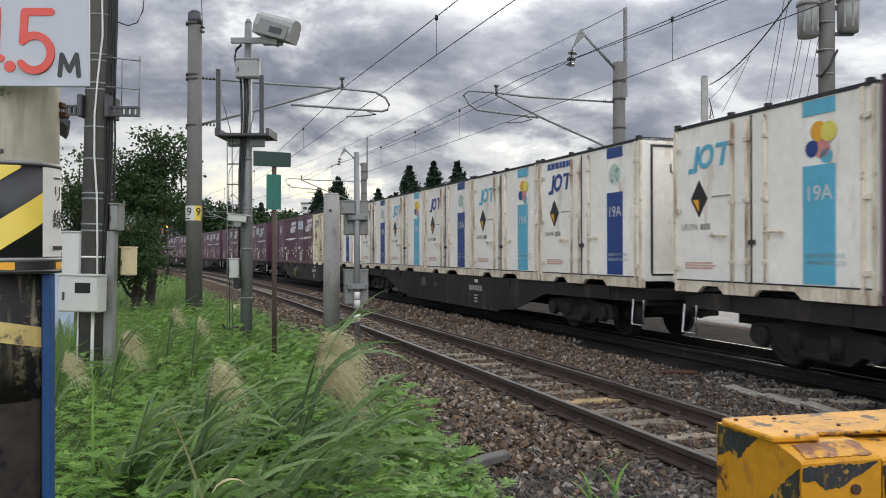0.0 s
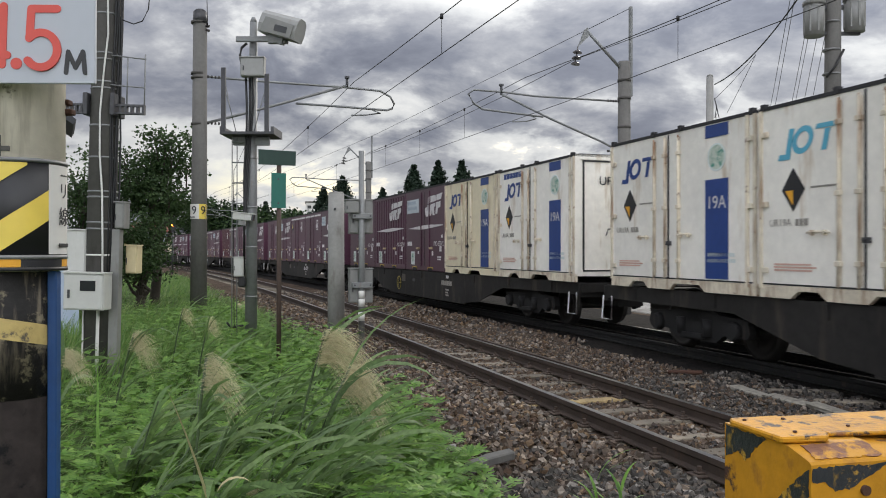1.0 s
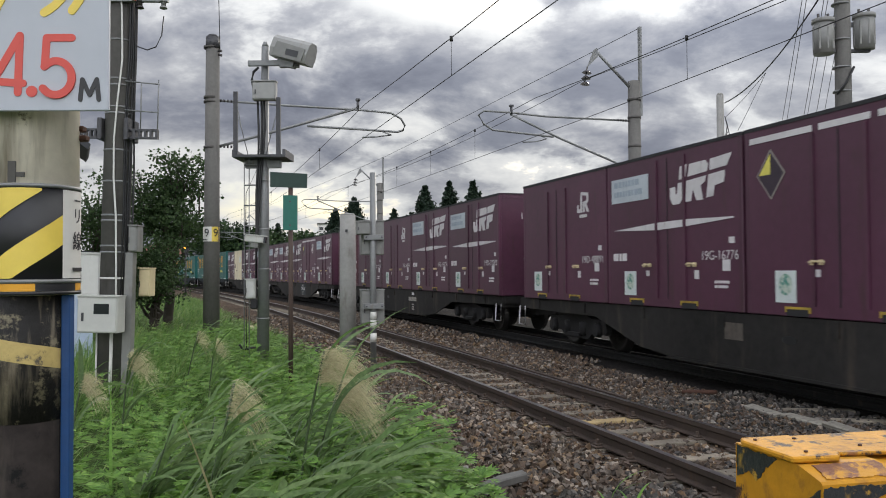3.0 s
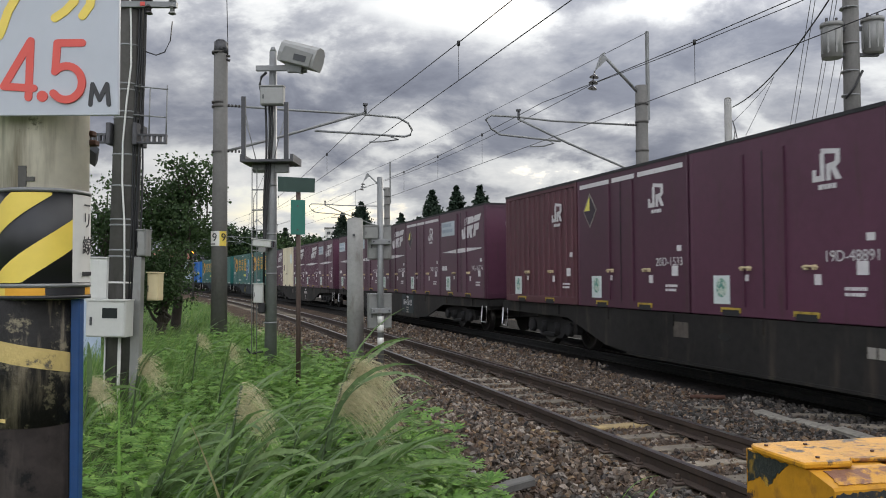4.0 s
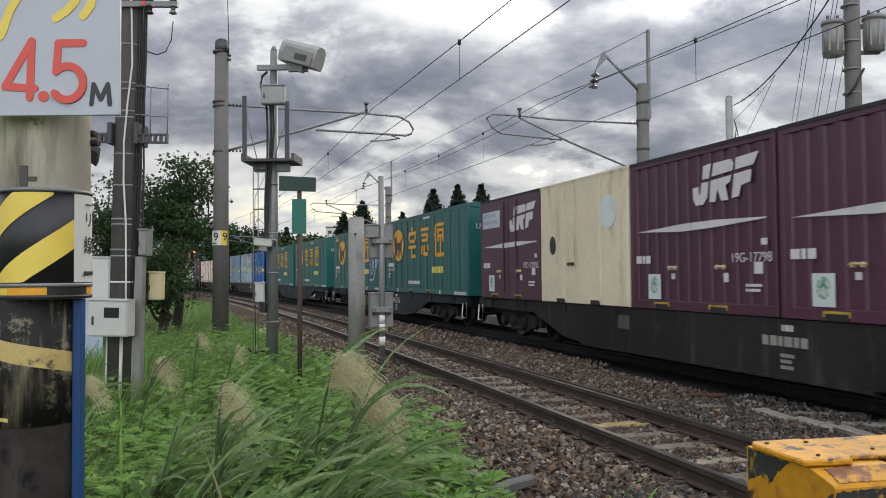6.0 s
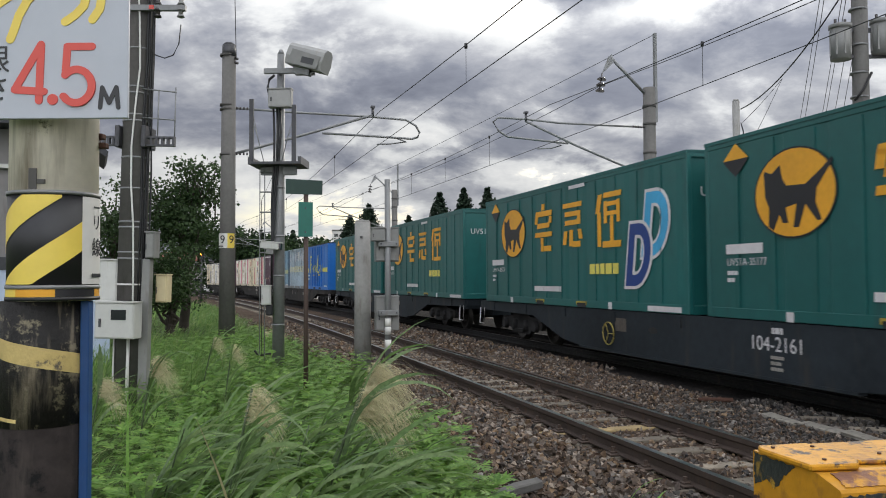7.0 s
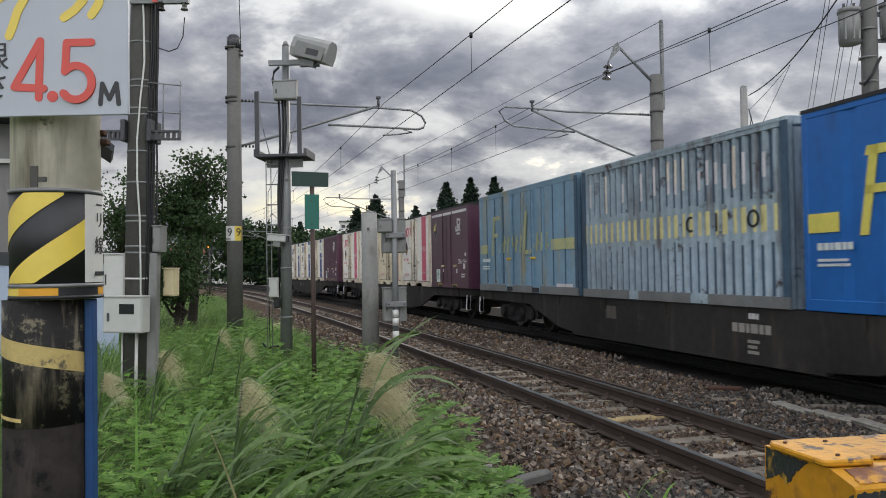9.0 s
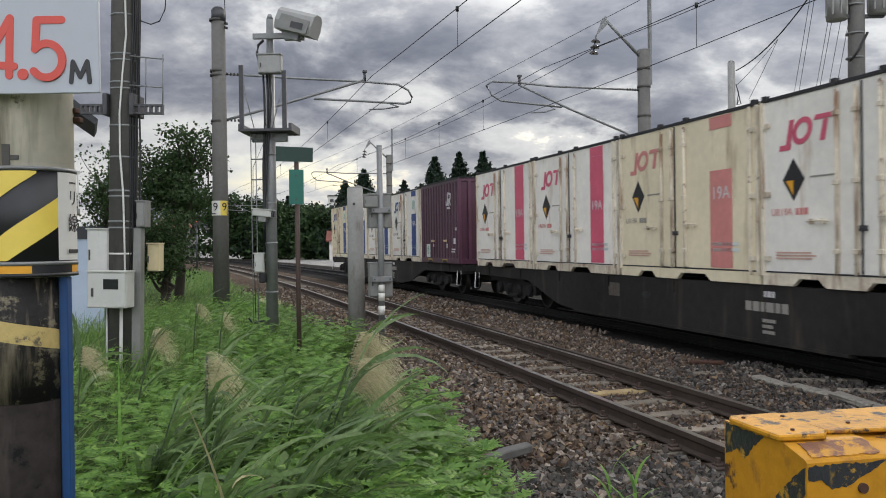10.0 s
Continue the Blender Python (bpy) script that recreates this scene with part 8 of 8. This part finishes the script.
def build_reed(x, y, height, head, lean, seed, leaves=7, spread=0.8, plume=True, side=0.0, wide=1.0):
    """A reed: stalk, long leaves and a blown plume."""
    rng = random.Random(seed)
    label = "tall reed with a straw plume blown sideways by wind" if plume else "tuft of long green reed leaves bent by wind"
    root = thing("reed", label, "reed", "reeds in the verge", m=pose(x, y, -0.14))
    tip = Vector((height * math.sin(lean) * math.cos(side), height * math.sin(lean) * math.sin(side), height * math.cos(lean)))
    bm = bmesh.new()
    pts = [tip * u + Vector((0, 0, 0.08 * height * math.sin(math.pi * u))) for u in (0, 0.25, 0.5, 0.75, 1.0)]
    bm_path(bm, pts, 0.008 if plume else 0.005, 6)
    part("stalk", bm, "stalk_green", root)
    verts, faces = [], []
    for k in range(leaves):
        base = tip * rng.uniform(0.25, 0.9)
        v, f = blade(rng, base.x, base.y, base.z, spread * rng.uniform(0.55, 1.0), rng.uniform(0.016, 0.034) * wide, rng.uniform(1.0, 2.1), rng.gauss(0.05, 0.55), 6, rng.uniform(-1.1, 1.1))
        o = len(verts)
        verts += v
        faces += [tuple(i + o for i in q) for q in f]
    ob = soup("leaves", verts, faces, "reed_leaf", root, True)
    ob["kind"] = "stuff"
    if plume:
        verts, faces = [], []
        for k in range(int(420 * min(1.0, (head / 0.28) ** 2))):
            u = rng.random()
            b = tip * (0.84 + 0.16 * u)
            a = rng.gauss(-0.05, 0.30)
            L = head * rng.uniform(0.35, 1.35) * (1.05 - 0.3 * u)
            d = Vector((math.cos(a), math.sin(a), 0))
            p0 = b + Vector((rng.gauss(0, 0.012), rng.gauss(0, 0.012), rng.gauss(0, 0.012)))
            rise, drop = rng.uniform(0.2, 0.75), rng.uniform(0.7, 1.5)
            prev = None
            i0 = len(verts)
            for j in range(4):
                w = j / 3
                p = p0 + d * L * (0.95 * w) + Vector((0, 0, L * (rise * w - drop * w * w)))
                sd = Vector((0, 0, 1)).cross(d) * 0.0006 + Vector((0, 0, 0.0006))
                verts += [p - sd, p + sd]
            faces += [(i0 + 2 * j, i0 + 2 * j + 1, i0 + 2 * j + 3, i0 + 2 * j + 2) for j in range(3)]
        ob = soup("plume", verts, faces, "plume_hairs", root)
        tagged(ob, "feathery straw-coloured plume", kind="stuff")
    SWAY.append((root, x, y, rng.uniform(0, 6.28), rng.uniform(2.5, 5.0) if plume else rng.uniform(2.0, 4.5), rng.uniform(0.9, 1.5)))
    return root


build_grass()
build_weeds()
# plumed reeds
for spec in ((-1.02, 4.9, 1.26, 0.30, 0.26, 1), (-0.98, 4.75, 1.12, 0.26, 0.30, 2), (-1.42, 4.4, 1.14, 0.20, 0.12, 3), (-3.05, 7.2, 1.02, 0.22, 0.16, 4), (-3.35, 6.8, 0.88, 0.22, 0.14, 5), (-3.6, 10.4, 1.0, 0.17, 0.15, 6), (-2.9, 9.2, 0.98, 0.16, 0.15, 7), (-1.1, 4.0, 0.55, 0.24, 0.2, 9)):
    build_reed(*spec)
# broad leaves before the camera
for x_, y_, h_, sd_ in ((-0.92, 3.7, 0.62, 201), (-0.80, 3.9, 0.58, 202), (-1.05, 3.9, 0.66, 203), (-0.75, 4.2, 0.5, 204), (-1.25, 3.6, 0.6, 205), (-1.6, 3.9, 0.6, 206), (-0.85, 4.4, 0.6, 207), (-0.70, 4.7, 0.5, 208)):
    build_reed(x_, y_, h_, 0.0, 0.3, sd_, 12, 0.95, False, wide=1.45)
_rng = random.Random(31)
for k in range(80):
    s_ = _rng.uniform(-7.0, -0.5)
    o_ = verge_edge(s_) + _rng.uniform(0.85, 3.1)
    x_, y_, _ = on_line(s_, o_)
    if y_ > 3.1 and x_ > -0.5 - 0.42 * y_:
        build_reed(x_, y_, _rng.uniform(0.5, 0.95) if y_ > 4.2 else _rng.uniform(0.35, 0.6), 0.0, _rng.uniform(0.15, 0.5), 50 + k, 12, _rng.uniform(0.45, 0.85), False)


def build_single_leaves():
    """A dry folded leaf, a sapling at the ballast's edge and a bright young blade."""
    rng = random.Random(5)
    root = thing("dry_reed_leaf", "dead straw-coloured reed leaf standing folded in the grass", "reed leaf", m=pose(-0.90, 3.3, -0.1))
    v, f = blade(rng, 0, 0, 0.30, 0.91, 0.026, 0.25, -2.35, 8)
    soup("leaf_blade", v, f, "straw", root, True)
    v, f = blade(rng, -0.03, -0.06, 0.72, 0.16, 0.009, 1.9, 0.1, 5, 0.9)
    soup("folded_tip", v, f, "straw", root, True)
    root = thing("young_reed", "bright green young reed leaf", "reed leaf", m=pose(-2.35, 5.4, -0.1))
    v, f = blade(rng, 0, 0, 0.2, 0.75, 0.016, 0.15, 2.0, 6)
    soup("leaf_blade", v, f, "weed", root, True)
    for x, y in ((0.80, 4.35), (0.90, 4.2)):
        root = thing("sapling", "pale green seedling with long leaves on the stones", "seedling", m=pose(x, y, -0.14))
        verts, faces = [], []
        for k in range(9):
            v, f = blade(rng, 0, 0, 0.12 + 0.045 * k, rng.uniform(0.18, 0.32), 0.014, 1.3, rng.uniform(-0.8, 2.6), 5)
            o = len(verts)
            verts += v
            faces += [tuple(i + o for i in q) for q in f]
        soup("leaves", verts, faces, "weed", root, True)["kind"] = "stuff"


build_single_leaves()


# ---- ballast stones ----
def build_stones():
    base = np.array([(x, y, z) for x in (-0.75, 0.75) for y in (-0.75, 0.75) for z in (-0.75, 0.75)])
    tris = np.array([(0, 1, 3), (0, 3, 2), (4, 6, 7), (4, 7, 5), (0, 4, 5), (0, 5, 1), (2, 3, 7), (2, 7, 6), (0, 2, 6), (0, 6, 4), (1, 5, 7), (1, 7, 3)])
    rng = np.random.default_rng(3)
    for name, mt, s0, s1, o0, o1, n, r0, r1 in (
            ("ballast_stones", "stones_grey", -9.5, -2.0, NEAR + 0.75, NEAR + 2.7, 12000, 0.014, 0.034),
            ("ballast_stones", "stones", -3.4, 6.0, NEAR + 0.62, NEAR + 2.9, 8500, 0.012, 0.032),
            ("ballast_stones", "stones", -9.5, 10.0, NEAR - 2.6, NEAR + 0.62, 23000, 0.010, 0.028),
            ("ballast_stones", "stones_grey", -9.0, 2.0, 1.3, NEAR - 0.9, 6000, 0.012, 0.032),
            ("ballast_stones", "stones", 6.0, 26.0, NEAR - 3.0, NEAR + 3.0, 12000, 0.02, 0.042)):
        verts = np.empty((n, 8, 3))
        s = rng.uniform(s0, s1, n)
        o = rng.uniform(o0, o1, n)
        for i in range(n):
            x, y, _ = on_line(s[i], o[i])
            q = rng.normal(size=(3, 3))
            q, _r = np.linalg.qr(q)
            r = rng.uniform(r0, r1)
            sh = base * rng.uniform(0.5, 1.3, 3) + rng.uniform(-0.42, 0.42, (8, 3))
            rail = min(abs(o[i] - NEAR - 0.566), abs(o[i] - NEAR + 0.566))
            zz = -0.165 + rng.uniform(-0.3, 0.75) * r - (0.02 if rail < 0.12 else 0.0) + (0.022 if abs(o[i] - NEAR) > 0.75 else 0.0)
            verts[i] = sh @ q.T * r + (x, y, zz)
        faces = (tris[None] + 8 * np.arange(n)[:, None, None]).reshape(-1, 3)
        me = bpy.data.meshes.new(name)
        me.from_pydata(verts.reshape(-1, 3).tolist(), [], faces.tolist())
        me.materials.append(M[mt])
        tagged(new(name, me), "loose crushed ballast stones", "ballast stones", kind="stuff")


build_stones()
build_sleepers(near_track, NEAR, -10, 60)
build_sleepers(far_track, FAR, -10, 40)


# ---- what moves ----
def motions():
    times = [0.5 * i for i in range(21)]
    for ob, back, z in CARRIED:
        walk(ob, [(t, along(advance(t) + back, FAR, z)) for t in times])
    quick = [0.25 * i for i in range(41)]
    for ob, x, y, phase, amp, rate in SWAY:
        walk(ob, [(t, pose(x, y, -0.14, amp * 0.3 * math.sin(3.1 * rate * t + phase), amp * math.sin(2 * math.pi * rate * 0.55 * t + phase) + 0.4 * amp * math.sin(5.3 * rate * t), 0)) for t in quick])


motions()
